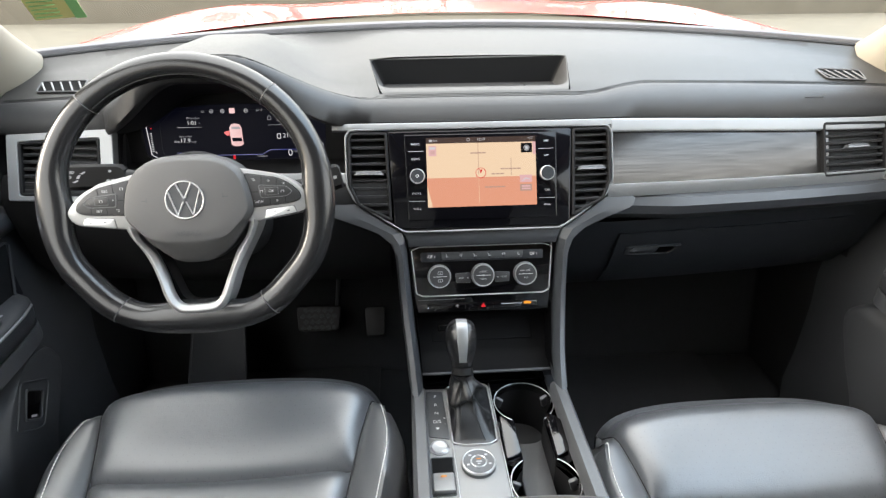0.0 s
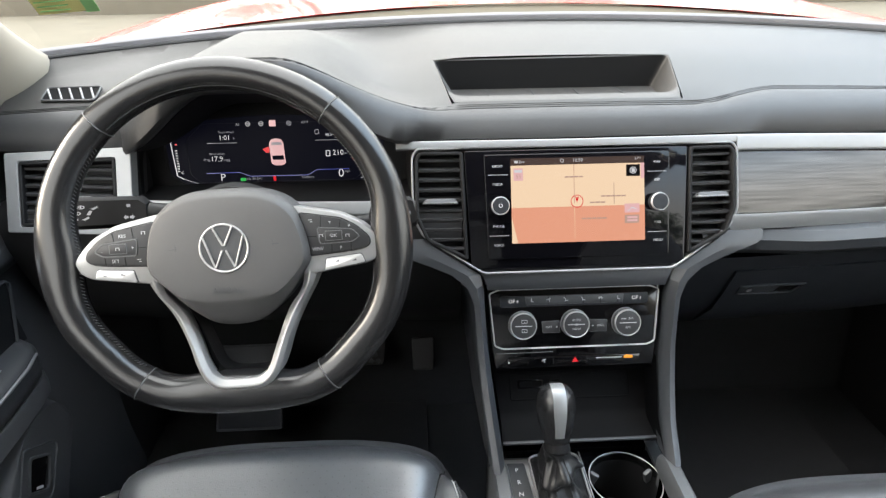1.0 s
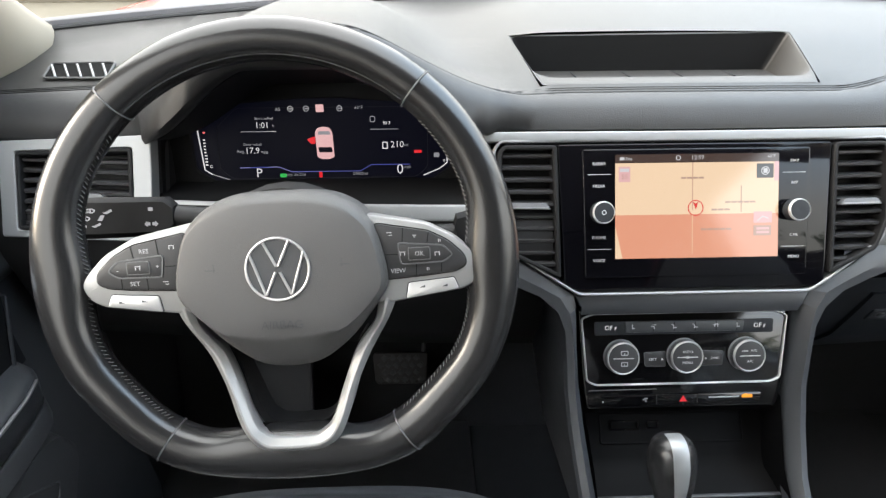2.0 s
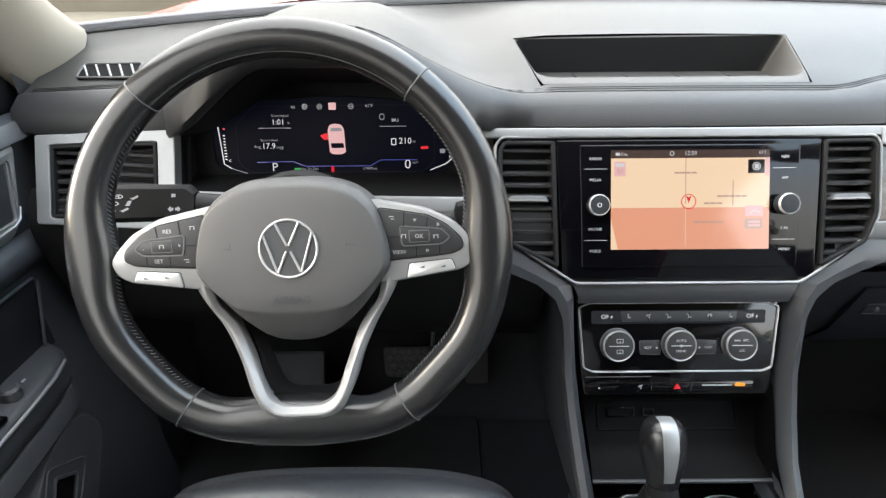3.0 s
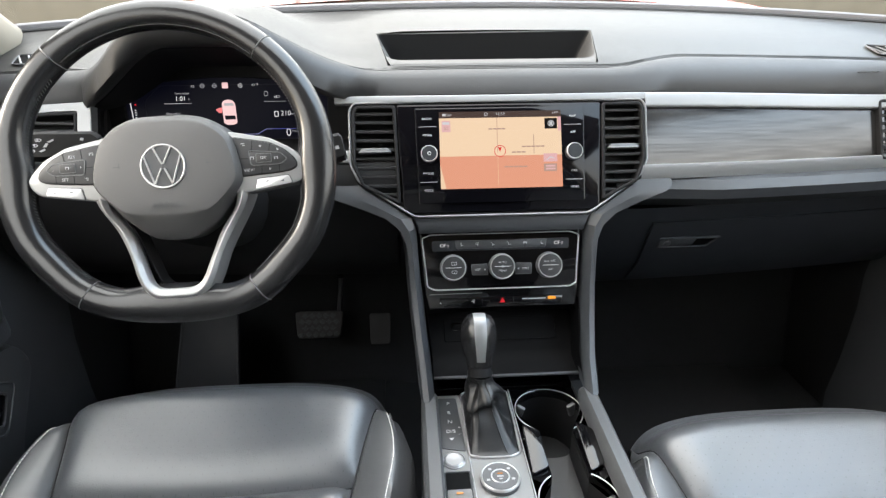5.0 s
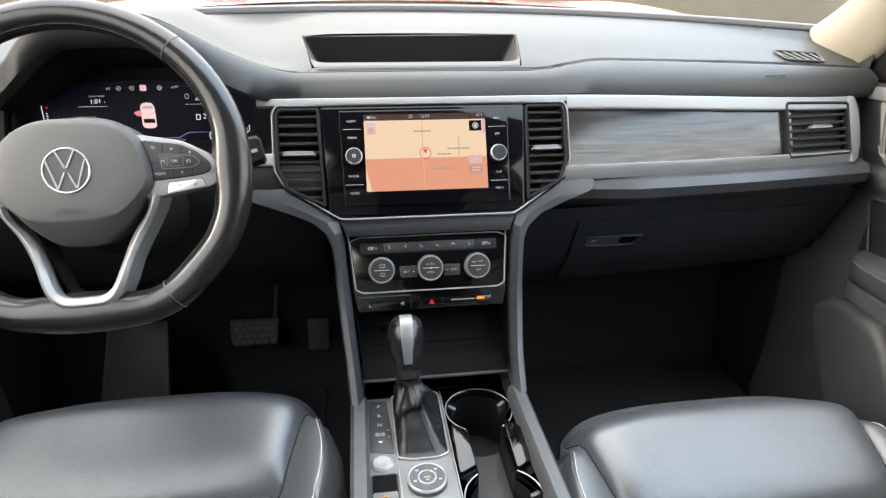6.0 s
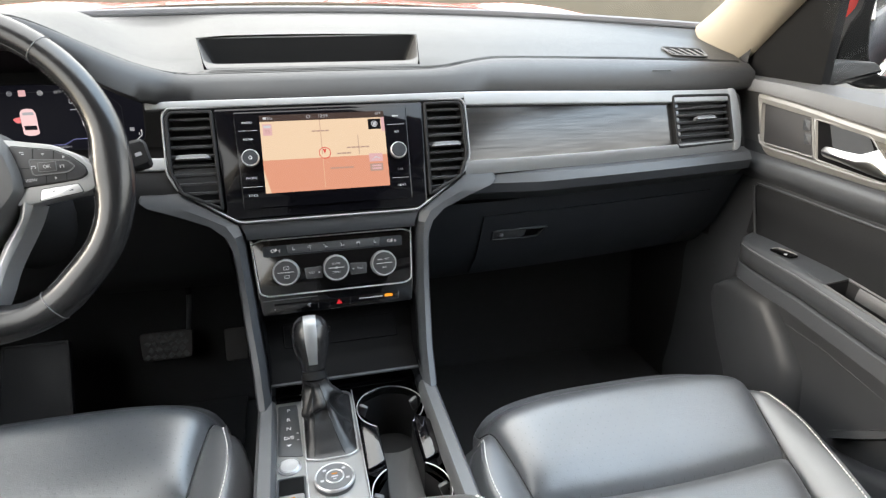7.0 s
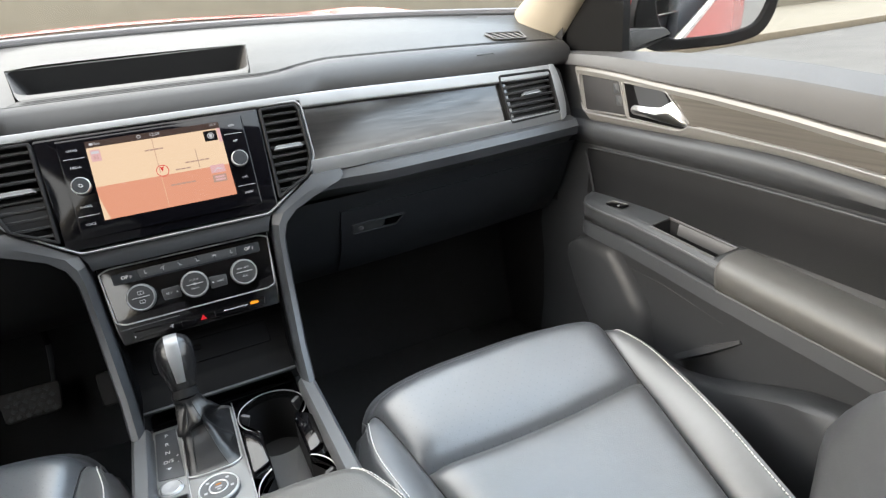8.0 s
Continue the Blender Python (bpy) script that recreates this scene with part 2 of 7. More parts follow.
def prism(pts, z0, z1, m=None, bevel=0.0, bm=None):
    """A plate: the polygon pts carried from z0 to z1, its front edge eased, placed by m."""
    bm = bm or bmesh.new()
    m = m or Matrix()
    rings = [(pts, z0), (pts, z1 - bevel)]
    if bevel:
        rings += [(inset(pts, bevel * 0.3), z1 - bevel * 0.3), (inset(pts, bevel), z1)]
    vs = [[bm.verts.new(m @ V(x, y, z)) for x, y in ring] for ring, z in rings]
    n = len(pts)
    for a, b in zip(vs, vs[1:]):
        for i in range(n):
            bm.faces.new((a[i], a[(i + 1) % n], b[(i + 1) % n], b[i]))
    bm.faces.new(vs[-1])
    bm.faces.new(vs[0][::-1])
    return bm

def hoop(outer, inner, z0, z1, m=None, bm=None, bevel=0.0):
    """A flat frame between two outlines of the same count."""
    bm = bm or bmesh.new()
    m = m or Matrix()
    n = len(outer)
    o2, i2 = (inset(outer, bevel), inset(inner, -bevel)) if bevel else (outer, inner)
    loops = [(outer, z0), (outer, z1 - bevel), (o2, z1), (i2, z1), (inner, z1 - bevel), (inner, z0)]
    vs = [[bm.verts.new(m @ V(x, y, z)) for x, y in lp] for lp, z in loops]
    for k in range(6):
        a, b = vs[k], vs[(k + 1) % 6]
        for i in range(n):
            f = (a[i], a[(i + 1) % n], b[(i + 1) % n], b[i])
            if len({v.co.to_tuple(7) for v in f}) == 4:
                bm.faces.new(f)
    return bm

def loft(rows, closed=False, caps=True, bm=None, m=None):
    """A skin over rows of points; closed: each row is a ring."""
    bm = bm or bmesh.new()
    m = m or Matrix()
    vs = [[bm.verts.new(m @ Vector(p)) for p in r] for r in rows]
    n = len(rows[0])
    for a, b in zip(vs, vs[1:]):
        for i in range(n if closed else n - 1):
            j = (i + 1) % n
            bm.faces.new((a[i], a[j], b[j], b[i]))
    if closed and caps:
        bm.faces.new(vs[0][::-1])
        bm.faces.new(vs[-1])
    return bm

def thick(rows, off):
    """Rows of an open skin closed into rings, with a second skin off away."""
    return [list(map(Vector, r)) + [Vector(p) + Vector(off) for p in reversed(r)] for r in rows]

def tube(path, r, n=10, closed=False, bm=None, m=None, flat=1.0):
    """A round bar along a path; r may be a list."""
    path = [Vector(p) for p in path]
    k = len(path)
    rs = r if isinstance(r, (list, tuple)) else [r] * k
    rows, up = [], None
    for i in range(k):
        d = (path[(i + 1) % k] - path[i - 1]) if closed else (path[min(i + 1, k - 1)] - path[max(i - 1, 0)])
        d.normalize()
        if up is None:
            up = d.orthogonal().normalized()
        up = (up - d * up.dot(d)).normalized()
        sd = d.cross(up)
        rows.append([path[i] + (up * math.cos(2 * math.pi * j / n) + sd * flat * math.sin(2 * math.pi * j / n)) * rs[i] for j in range(n)])
    if closed:
        rows.append(rows[0])
        b = loft(rows, True, False, bm, m)
        bmesh.ops.remove_doubles(b, verts=b.verts, dist=1e-6)
        return b
    return loft(rows, True, True, bm, m)

def lathe(prof, n=32, m=None, bm=None):
    """Turned about local z: prof is (radius, z)."""
    rows = [[(max(r, 1e-5) * math.cos(2 * math.pi * j / n), max(r, 1e-5) * math.sin(2 * math.pi * j / n), z) for j in range(n)] for r, z in prof]
    return loft(rows, True, False, bm, m)

def block(sx, sy, sz, m=None, bevel=0.0, bm=None, seg=2):
    one = bmesh.new()
    bmesh.ops.create_cube(one, size=1.0, matrix=Matrix.Diagonal((sx, sy, sz, 1)))
    if bevel:
        bmesh.ops.bevel(one, geom=one.edges[:], offset=bevel, segments=seg, profile=0.5, affect="EDGES")
    bmesh.ops.transform(one, matrix=m or Matrix(), verts=one.verts)
    if bm is None:
        return one
    me = bpy.data.meshes.new("tmp")
    one.to_mesh(me)
    one.free()
    bm.from_mesh(me)
    bpy.data.meshes.remove(me)
    return bm

def smooth(pts, steps=6, closed=False):
    """A Catmull-Rom line through points."""
    P = [Vector(p) for p in pts]
    n, out = len(P), []
    for i in range(n if closed else n - 1):
        a, b, c, d = (P[k % n] if closed else P[max(0, min(n - 1, k))] for k in (i - 1, i, i + 1, i + 2))
        for s in range(steps):
            t = s / steps
            out.append(0.5 * (2 * b + (c - a) * t + (2 * a - 5 * b + 4 * c - d) * t * t + (3 * b - a - 3 * c + d) * t ** 3))
    if not closed:
        out.append(P[-1])
    return out

def lerp(table, x):
    """Reads a table of (x, value) pairs, eased between them."""
    if x <= table[0][0]:
        return table[0][1]
    for (a, p), (b, q) in zip(table, table[1:]):
        if x <= b:
            t = (x - a) / (b - a)
            return p + (q - p) * t
    return table[-1][1]

def ease(a, b, x):
    t = max(0.0, min(1.0, (x - a) / (b - a)))
    return t * t * (3 - 2 * t)

def steps(a, b, n):
    return [a + (b - a) * i / n for i in range(n + 1)]

def words(name, text, size, m, material, parent, align="CENTER", depth=0.0002):
    """Raised lettering, turned into a mesh."""
    cu = bpy.data.curves.new(name, "FONT")
    cu.body, cu.size, cu.align_x, cu.align_y, cu.extrude, cu.resolution_u = text, size, align, "CENTER", depth, 2
    tmp = bpy.data.objects.new(name, cu)
    scene.collection.objects.link(tmp)
    bpy.context.view_layer.update()
    me = bpy.data.meshes.new_from_object(tmp.evaluated_get(bpy.context.evaluated_depsgraph_get()))
    bpy.data.objects.remove(tmp)
    bpy.data.curves.remove(cu)
    me.transform(m)
    me.materials.clear()
    me.materials.append(material)
    ob = new(name, me)
    ob.parent = parent
    return ob

# ---- plan of the dashboard ----
LEAN_F = math.atan(0.45)
FM = Matrix(((1, 0, 0, 0), (0, math.sin(LEAN_F), -math.cos(LEAN_F), 0.852), (0, math.cos(LEAN_F), math.sin(LEAN_F), 1.067), (0, 0, 0, 1)))
CF = math.cos(LEAN_F)

def bend(bm):
    """The dashboard's face falls away towards the doors."""
    for v in bm.verts:
        v.co.y += 0.10 * v.co.x ** 2
    return bm

def fv(z):
    return (z - 1.067) / CF

def face_y(x, z):
    return 0.852 + 0.45 * (z - 1.067) + 0.10 * x * x

def strip(x0, x1, top, bot, n0, n1, n=24, round_=0.3):
    """A band of the dashboard's face from x0 to x1; top and bot give its heights by x."""
    rows = []
    for x in steps(x0, x1, n):
        a, b = fv(bot(x)), fv(top(x))
        e = (b - a) * 0.5 * round_
        rows.append([(x, a, n0), (x, a, n1 - e * 0.5), (x, a + e * 0.4, n1 - e * 0.12), (x, a + e, n1), (x, b - e, n1), (x, b - e * 0.4, n1 - e * 0.12), (x, b, n1 - e * 0.5), (x, b, n0)])
    return bend(loft(rows, True, True, m=FM))

# ---- the ground outside, and the car's shell ----
tagged(part("ground", block(240, 240, 0.2, pose(0, 0, -0.1)), ASPHALT), "pale worn asphalt of a car park", "asphalt", kind="structure")
tagged(part("kerb", block(120, 0.16, 0.16, pose(10, 8.75, 0.07, 0, 0, 2), 0.02), KERB), "weathered concrete kerb along the asphalt", "kerb", kind="structure")
wall_bits = bmesh.new()
block(120, 0.30, 2.3, pose(10, 16.0, 1.2, 0, 0, 2), 0.02, wall_bits)
block(120, 0.42, 0.12, pose(10, 16.0, 2.40, 0, 0, 2), 0.02, wall_bits)
tagged(part("retaining_wall", wall_bits, CONCRETE), "pale concrete retaining wall behind the pavement", "wall", kind="structure")
tagged(part("pavement", block(120, 30, 0.13, pose(10, 23.9, 0.06, 0, 0, 2), 0.02), CONCRETE), "pale concrete pavement behind the kerb", "pavement", kind="structure")

def far_y(x):
    return 1.25 - 0.25 * x * x

def far_z(x):
    return 1.246 - 0.05 * x * x

# body: bonnet, flanks, roof; windscreen and pillars
body = thing("car_body", "glossy red car body with a broad bonnet", "car body", kind="structure")
def bonnet_z(x, v):
    z = 1.266 - 0.09 * x * x + 0.016 * math.sin(math.pi * min(1, v * 1.25)) - 0.05 * v * v - 0.35 * max(0, v - 0.94)
    z += 0.020 * (ease(0.36, 0.60, abs(x)) - ease(0.62, 0.86, abs(x))) * ease(0.0, 0.3, v) - 0.05 * ease(0.80, 0.95, abs(x))
    return z
rows = [[(x, 1.38 + 1.10 * v - 0.22 * x * x * (1 - 0.4 * v), bonnet_z(x, v)) for x in steps(-0.95, 0.95, 44)] for v in steps(0, 1, 18)]
part("bonnet", loft(rows), REDPAINT, body, "red bonnet that mirrors the sky")
rows = []
for x in steps(-0.88, 0.88, 30):
    y0, y1 = far_y(x) + 0.026, 1.385 - 0.22 * x * x
    rows.append([(x, y0 + (y1 - y0) * k, (far_z(x) + 0.002) * (1 - k) + (bonnet_z(x, 0) - 0.004) * k - 0.012 * math.sin(math.pi * k)) for k in steps(0, 1, 5)])
part("cowl", loft(rows), COWL, body, "wiper cowl behind the bonnet, windscreen haze painted in")
for s in (-1, 1):
    part("beltline", tube([(s * (0.935 - 0.03 * ease(-0.6, -2.6, y)), y, 1.085) for y in steps(0.72, -2.8, 12)], 0.012, 8), CHROME, body, "bright window beltline")
    part("flank", loft([[(s * (0.93 + 0.05 * math.sin(math.pi * u) - 0.03 * ease(-0.6, -2.6, y)), y, 0.35 + 0.72 * u) for u in steps(0, 1, 12)] for y in steps(0.95, -2.9, 30)]), REDPAINT, body)
    part("door_handle", tube([(s * 0.972, -0.22, 0.93), (s * 1.012, -0.235, 0.935), (s * 1.014, -0.36, 0.935), (s * 0.972, -0.38, 0.93)], 0.014, 8), REDPAINT, body, "red door handle")
    part("front_wing", loft([[(s * (0.95 + 0.03 * math.sin(math.pi * u)), y, 0.4 + 0.66 * u) for u in steps(0, 1, 8)] for y in steps(0.97, 2.3, 12)]), REDPAINT, body)

part("roof_skin", loft([[(x * (0.66 + 0.02 * v), 0.40 - 3.25 * v, 1.735 - 0.06 * x ** 4 - 0.05 * v * v + 0.02 * math.sin(math.pi * v)) for x in steps(-1, 1, 14)] for v in steps(0, 1, 10)]), REDPAINT, body)
part("tail_panel", loft([[(x, -2.86 - 0.04 * math.sin(math.pi * u) + 0.04 * x * x, 0.35 + 1.35 * u) for x in steps(-0.93 , 0.93, 10)] for u in steps(0, 1, 8)]), REDPAINT, body)
part("nose_panel", loft([[(x, 2.44 + 0.05 * math.sin(math.pi * u) - 0.16 * x * x, 0.38 + 0.80 * u) for x in steps(-0.95, 0.95, 14)] for u in steps(0, 1, 8)]), REDPAINT, body)
def ws(x, t):
    """The windscreen's sheet: t runs from its base to the roof."""
    b = V(x, far_y(x) + 0.03, far_z(x) - 0.02)
    xt = x * 0.78
    e = V(xt, 0.42 - 0.10 * xt * xt, 1.68 - 0.05 * xt * xt)
    p = b.lerp(e, t)
    p.z += 0.05 * math.sin(math.pi * t)
    return p
screen_glass = part("windscreen", loft([[ws(x, t) for x in steps(-0.80, 0.80, 24)] for t in steps(0, 1, 10)]), GLASS)
screen_glass.visible_shadow = False
tagged(screen_glass, "curved clear windscreen over the dashboard", "windscreen", kind="structure")

def pillar(s):
    """The beige inner trim of a windscreen pillar, between its glass edge and its door edge."""
    front = smooth([(0.766, 1.165, 1.190), (0.757, 1.123, 1.211), (0.760, 1.034, 1.270), (0.735, 0.88, 1.37), (0.69, 0.65, 1.515), (0.62, 0.40, 1.655)], 5)
    rear = smooth([(0.803, 1.045, 1.120), (0.797, 1.006, 1.156), (0.784, 0.920, 1.238), (0.766, 0.795, 1.345), (0.72, 0.55, 1.50), (0.665, 0.32, 1.645)], 5)
    rows = []
    for f, r in zip(front, rear):
        row = [f + V(0.05, 0.03, 0.0)]
        for u in steps(0, 1, 8):
            p = f.lerp(r, u)
            p.x -= 0.020 * math.sin(math.pi * u) ** 0.9
            row.append(p)
        row.append(r + V(0.05, 0.0, 0.0))
        rows.append([(s * p.x, p.y, p.z) for p in row])
    ob = part("pillar_trim", loft(rows, True), BEIGE, angle=60)
    return tagged(ob, "beige fabric-grained windscreen pillar trim", "pillar trim", group="windscreen pillars", kind="structure")
pillar(-1), pillar(1)

tagged(part("ceiling", loft([[(x * 0.6, 0.45 - 3.2 * v, 1.68 + 0.03 * (1 - x * x) - 0.03 * v) for x in steps(-1, 1, 12)] for v in steps(0, 1, 8)]), CEIL), "beige cloth headlining", "ceiling", kind="structure")
for s in (-1, 1):
    tagged(part("roof_rail", tube([(s * 0.62, 0.42, 1.66), (s * 0.63, -0.6, 1.66), (s * 0.62, -2.6, 1.60)], 0.05, 10), CEIL), "beige trim along the roof edge", "roof trim", kind="structure")
    tagged(part("rear_pillar", tube([(s * 0.75, -0.35, 1.1), (s * 0.63, -0.45, 1.66)], 0.07, 10), CEIL), "beige centre pillar trim behind the seats", "pillar trim", kind="structure")
for s in (-1, 1):
    pane = part("rear_side_window", loft([[V(s * (0.80 - 0.14 * t), y, 1.10 + 0.54 * t) for y in steps(-0.42, -2.7, 6)] for t in steps(0, 1, 3)]), TINTED)
    tagged(pane, "dark privacy glass of the rear side window", "window", kind="structure")
tagged(part("rear_wall", block(1.5, 0.05, 1.25, pose(0, -2.75, 1.05), 0.01), SOFT), "dark closed rear end of the cabin", "wall", kind="structure")
for s in (-1, 1):
    tagged(part("rear_side_wall", block(0.04, 2.3, 0.72, pose(s * 0.80, -1.55, 0.76), 0.01), SOFT), "dark rear side panel of the cabin", "wall", kind="structure")
tagged(part("floor", block(1.62, 4.4, 0.04, pose(0, -0.62, 0.39), 0.005), CARPET), "black carpeted cabin floor", "floor", kind="structure")
tagged(part("firewall", loft([[(x, 1.22 + 0.1 * (z - 0.4), z) for x in steps(-0.8, 0.8, 6)] for z in steps(0.38, 1.16, 6)]), CARPET), "black carpeted bulkhead at the front of the footwells", "wall", kind="structure")

for s in (-1, 1):
    tagged(part("kick_panel", loft([[(s * (0.79 - 0.02 * math.sin(math.pi * (z - 0.38) / 0.82)), y, z) for z in steps(0.36, 1.19, 8)] for y in (0.98, 1.1, 1.3)]), DARK), "black plastic panel at the footwell's side", "kick panel", kind="structure")

# ---- dashboard ----
dash = thing("dashboard", "black soft-touch dashboard with a stitched upper pad", "dashboard")
ARCH_C, ARCH_W = -0.398, 0.186

def hood(x):
    return ease(-0.645, -0.445, x) * (1 - ease(-0.365, -0.13, x))

def arch(x):
    u = abs((x - ARCH_C) / ARCH_W)
    return max(0.0, 1 - u ** 4) ** 0.5

ZC = [(0.88, 1.135), (0.928, 1.170), (0.94, 1.177), (1.05, 1.214), (1.15, 1.235), (1.26, 1.248)]
def top_z(x, y):
    return lerp(ZC, y) - 0.045 * x * x * (1 - 0.6 * ease(1.0, 1.25, y))

def band_top(x):
    return 1.139 - 0.016 * ease(0.15, 0.75, abs(x))

def pad_row(x):
    """One cross-section of the upper pad, from its lower front edge back to the windscreen."""
    w, a = hood(x), arch(x)
    za0 = band_top(x) - 0.004
    ya0 = face_y(x, za0) + 0.012
    side = ease(0.17, 0.30, abs(x))
    yb0 = 0.928 + 0.032 * side + 0.10 * x * x * 0.3
    zb0 = top_z(x, yb0)
    zl = 1.168 + 0.082 * w
    yl = yb0 * (1 - w) + 0.842 * w
    zlip = zb0 * (1 - w) + zl * w
    A = V(x, ya0 * (1 - a) + 0.856 * a, za0 * (1 - a) + (zlip - 0.040) * a)
    B = V(x, yl, zlip)
    mid = A.lerp(B, 0.5) + V(0, -0.016, 0.009)
    lo = A.lerp(B, 0.12) + V(0, -0.010, 0.001)
    hi = A.lerp(B, 0.85) + V(0, -0.006, 0.006)
    row = [A + V(0, 0.02, -0.002), A, lo, mid, hi, B]
    ye = far_y(x)
    for y in (0.94, 0.975, 1.015, 1.061, 1.10, 1.16, 1.21):
        yy = max(y, yl + 0.012 * (y - 0.93) / 0.01) if y == 0.94 else y
        yy = 0.94 + (ye - 0.94) * (y - 0.94) / (1.25 - 0.94)
        if y == 0.94:
            yy = max(0.94, yb0 + 0.012)
            yy = yy * (1 - w) + 0.90 * w
        z = top_z(x, yy) * (1 - w) + (zlip + 0.006 - 0.05 * (yy - 0.95) ** 2) * w if yy < 1.1 else top_z(x, yy) * (1 - w * 0.5) + (zlip - 0.004) * w * 0.5
        row.append(V(x, yy, z))
    row += [V(x, ye, far_z(x)), V(x, ye + 0.012, far_z(x) - 0.006), V(x, ye + 0.02, far_z(x) - 0.06), V(x, ye + 0.03, 0.80)]
    return row

BX = 0.167
xs = sorted(set([round(x, 4) for x in steps(-0.78, -0.66, 4) + steps(-0.66, -0.12, 44) + [-BX, BX] + steps(-0.13, 0.13, 8) + steps(0.2, 0.78, 20)]))
xs = [x for x in xs if abs(abs(x) - BX) < 1e-6 or abs(abs(x) - BX) > 0.012]
bm = bmesh.new()
grid, brow = [], []
for x in xs:
    row = pad_row(x)
    if abs(abs(x) - BX) < 1e-6:
        for k, half in ((6, 0.157), (7, 0.1628), (8, 0.1694), (9, 0.177)):
            row[k].x = math.copysign(half, x)
    grid.append([bm.verts.new(p) for p in row])
for i in range(len(xs) - 1):
    for k in range(len(grid[0]) - 1):
        if 6 <= k < 9 and xs[i] >= -BX - 1e-6 and xs[i + 1] <= BX + 1e-6:
            continue
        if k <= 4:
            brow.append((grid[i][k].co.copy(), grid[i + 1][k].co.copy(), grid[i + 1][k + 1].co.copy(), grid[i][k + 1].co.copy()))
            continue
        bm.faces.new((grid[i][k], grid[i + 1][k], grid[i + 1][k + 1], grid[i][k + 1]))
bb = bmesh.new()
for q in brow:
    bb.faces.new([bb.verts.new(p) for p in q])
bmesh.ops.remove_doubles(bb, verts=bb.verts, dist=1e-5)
part("front_pad", bb, PADFRONT, dash, "stitched front panel of the pad, shade painted in", 60)
part("upper_pad", bm, PAD, dash, "grey-black soft pad, pale where it mirrors the sky", 50)

part("edge_gap", tube([(x, far_y(x) + 0.001, far_z(x) + 0.0005) for x in steps(-0.775, 0.775, 60)], 0.0032, 8), DARK, dash, "dark gap along the defroster edge")
rows = []
for x in steps(-0.775, 0.775, 60):
    y, z = far_y(x), far_z(x)
    rows.append([(x, y + 0.004, z - 0.004), (x, y + 0.003, z + 0.004), (x, y + 0.004, z + 0.010), (x, y + 0.008, z + 0.0125), (x, y + 0.02, z + 0.013), (x, y + 0.03, z - 0.02)])
part("defroster_edge", loft(rows, True), EDGE, dash, "raised grey edge strip below the windscreen")

# the tray sunk into the pad: its corners rounded, its far wall upright
n0, f0 = pad_row(0)[6], pad_row(0)[9]
def tray_ring(corners, radii, seg=7):
    """A rounded quadrilateral and, point by point, where each lies on the sharp one."""
    soft_pts, sharp = [], []
    for i in range(4):
        a, b, c = (V(*corners[(i + k) % 4]) for k in (-1, 0, 1))
        p, q = b + (a - b).normalized() * radii[i], b + (c - b).normalized() * radii[i]
        for k in range(seg + 1):
            t = k / seg
            soft_pts.append(p * (1 - t) ** 2 + b * 2 * t * (1 - t) + q * t * t)
            sharp.append(p.lerp(b, 2 * t) if t < 0.5 else b.lerp(q, 2 * t - 1))
    return soft_pts, sharp
def pad_plane(p, down=0.0):
    row = pad_row(p.x)[6:13]
    return V(p.x, p.y, lerp([(q.y, q.z) for q in row], p.y) - down)
NEAR = n0.y + 0.014
MOUTH = [(-0.158, NEAR), (0.158, NEAR), (0.177, f0.y), (-0.177, f0.y)]
TR = (0.026, 0.026, 0.010, 0.010)
soft_pts, sharp = tray_ring(MOUTH, TR)
def sunk(d_side, d_near, d_far, z):
    pts, _ = tray_ring([(-0.158 + d_side, NEAR + d_near), (0.158 - d_side, NEAR + d_near), (0.177 - d_side * 1.3, f0.y - d_far), (-0.177 + d_side * 1.3, f0.y - d_far)], TR)
    return [V(p.x, p.y, z) for p in pts]
low_z = n0.z - 0.0085
lip = [pad_plane(p) for p in soft_pts]
lip2 = [pad_plane(V(p.x * 0.992, p.y + (0.0012 if p.y < (n0.y + f0.y) / 2 else -0.0012)), 0.0018) for p in soft_pts]
floor_ring = sunk(0.016, 0.012, 0.0035, low_z)
part("storage_tray", loft([[pad_plane(V(p.x * (0.157 / 0.158 if p.y < NEAR + 1e-6 else 1), n0.y if p.y < NEAR + 1e-6 else p.y)) for p in sharp], lip, lip2], True, False), PAD, dash, "rounded lip of an open tray", 70)
bm = loft([lip2, [p.lerp(q, 0.75) for p, q in zip(lip2, floor_ring)], floor_ring], True, False)
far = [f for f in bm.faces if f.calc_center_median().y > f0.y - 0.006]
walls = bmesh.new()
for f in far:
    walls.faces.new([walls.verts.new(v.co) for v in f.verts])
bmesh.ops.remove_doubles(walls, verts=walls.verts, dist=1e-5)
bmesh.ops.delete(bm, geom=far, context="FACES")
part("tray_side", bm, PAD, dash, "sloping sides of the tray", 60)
# far wall painted near-black for the shade it stands in
part("tray_wall", walls, TRAY, dash, "far wall of the tray, its shade painted in", 60)
bm = bmesh.new()
bm.faces.new([bm.verts.new(p) for p in floor_ring])
part("tray_floor", bm, PAD, dash, "ribbed rubber floor of the tray")
for i in range(4):
    x = -0.098 + 0.0653 * i
    part("tray_rib", block(0.0013, f0.y - n0.y - 0.022, 0.0016, pose(x, (n0.y + f0.y) / 2 + 0.004, low_z + 0.0004)), HARD, dash)

def stitch(y_off, name="seam", r=0.00048, rise=0.0001):
    pts = []
    for x in steps(-0.77, 0.77, 110):
        row = pad_row(x)
        d = (row[6] - row[5])
        pts.append(row[5] + d.normalized() * y_off + V(0, 0, rise))
    return tube(pts, r, 6)
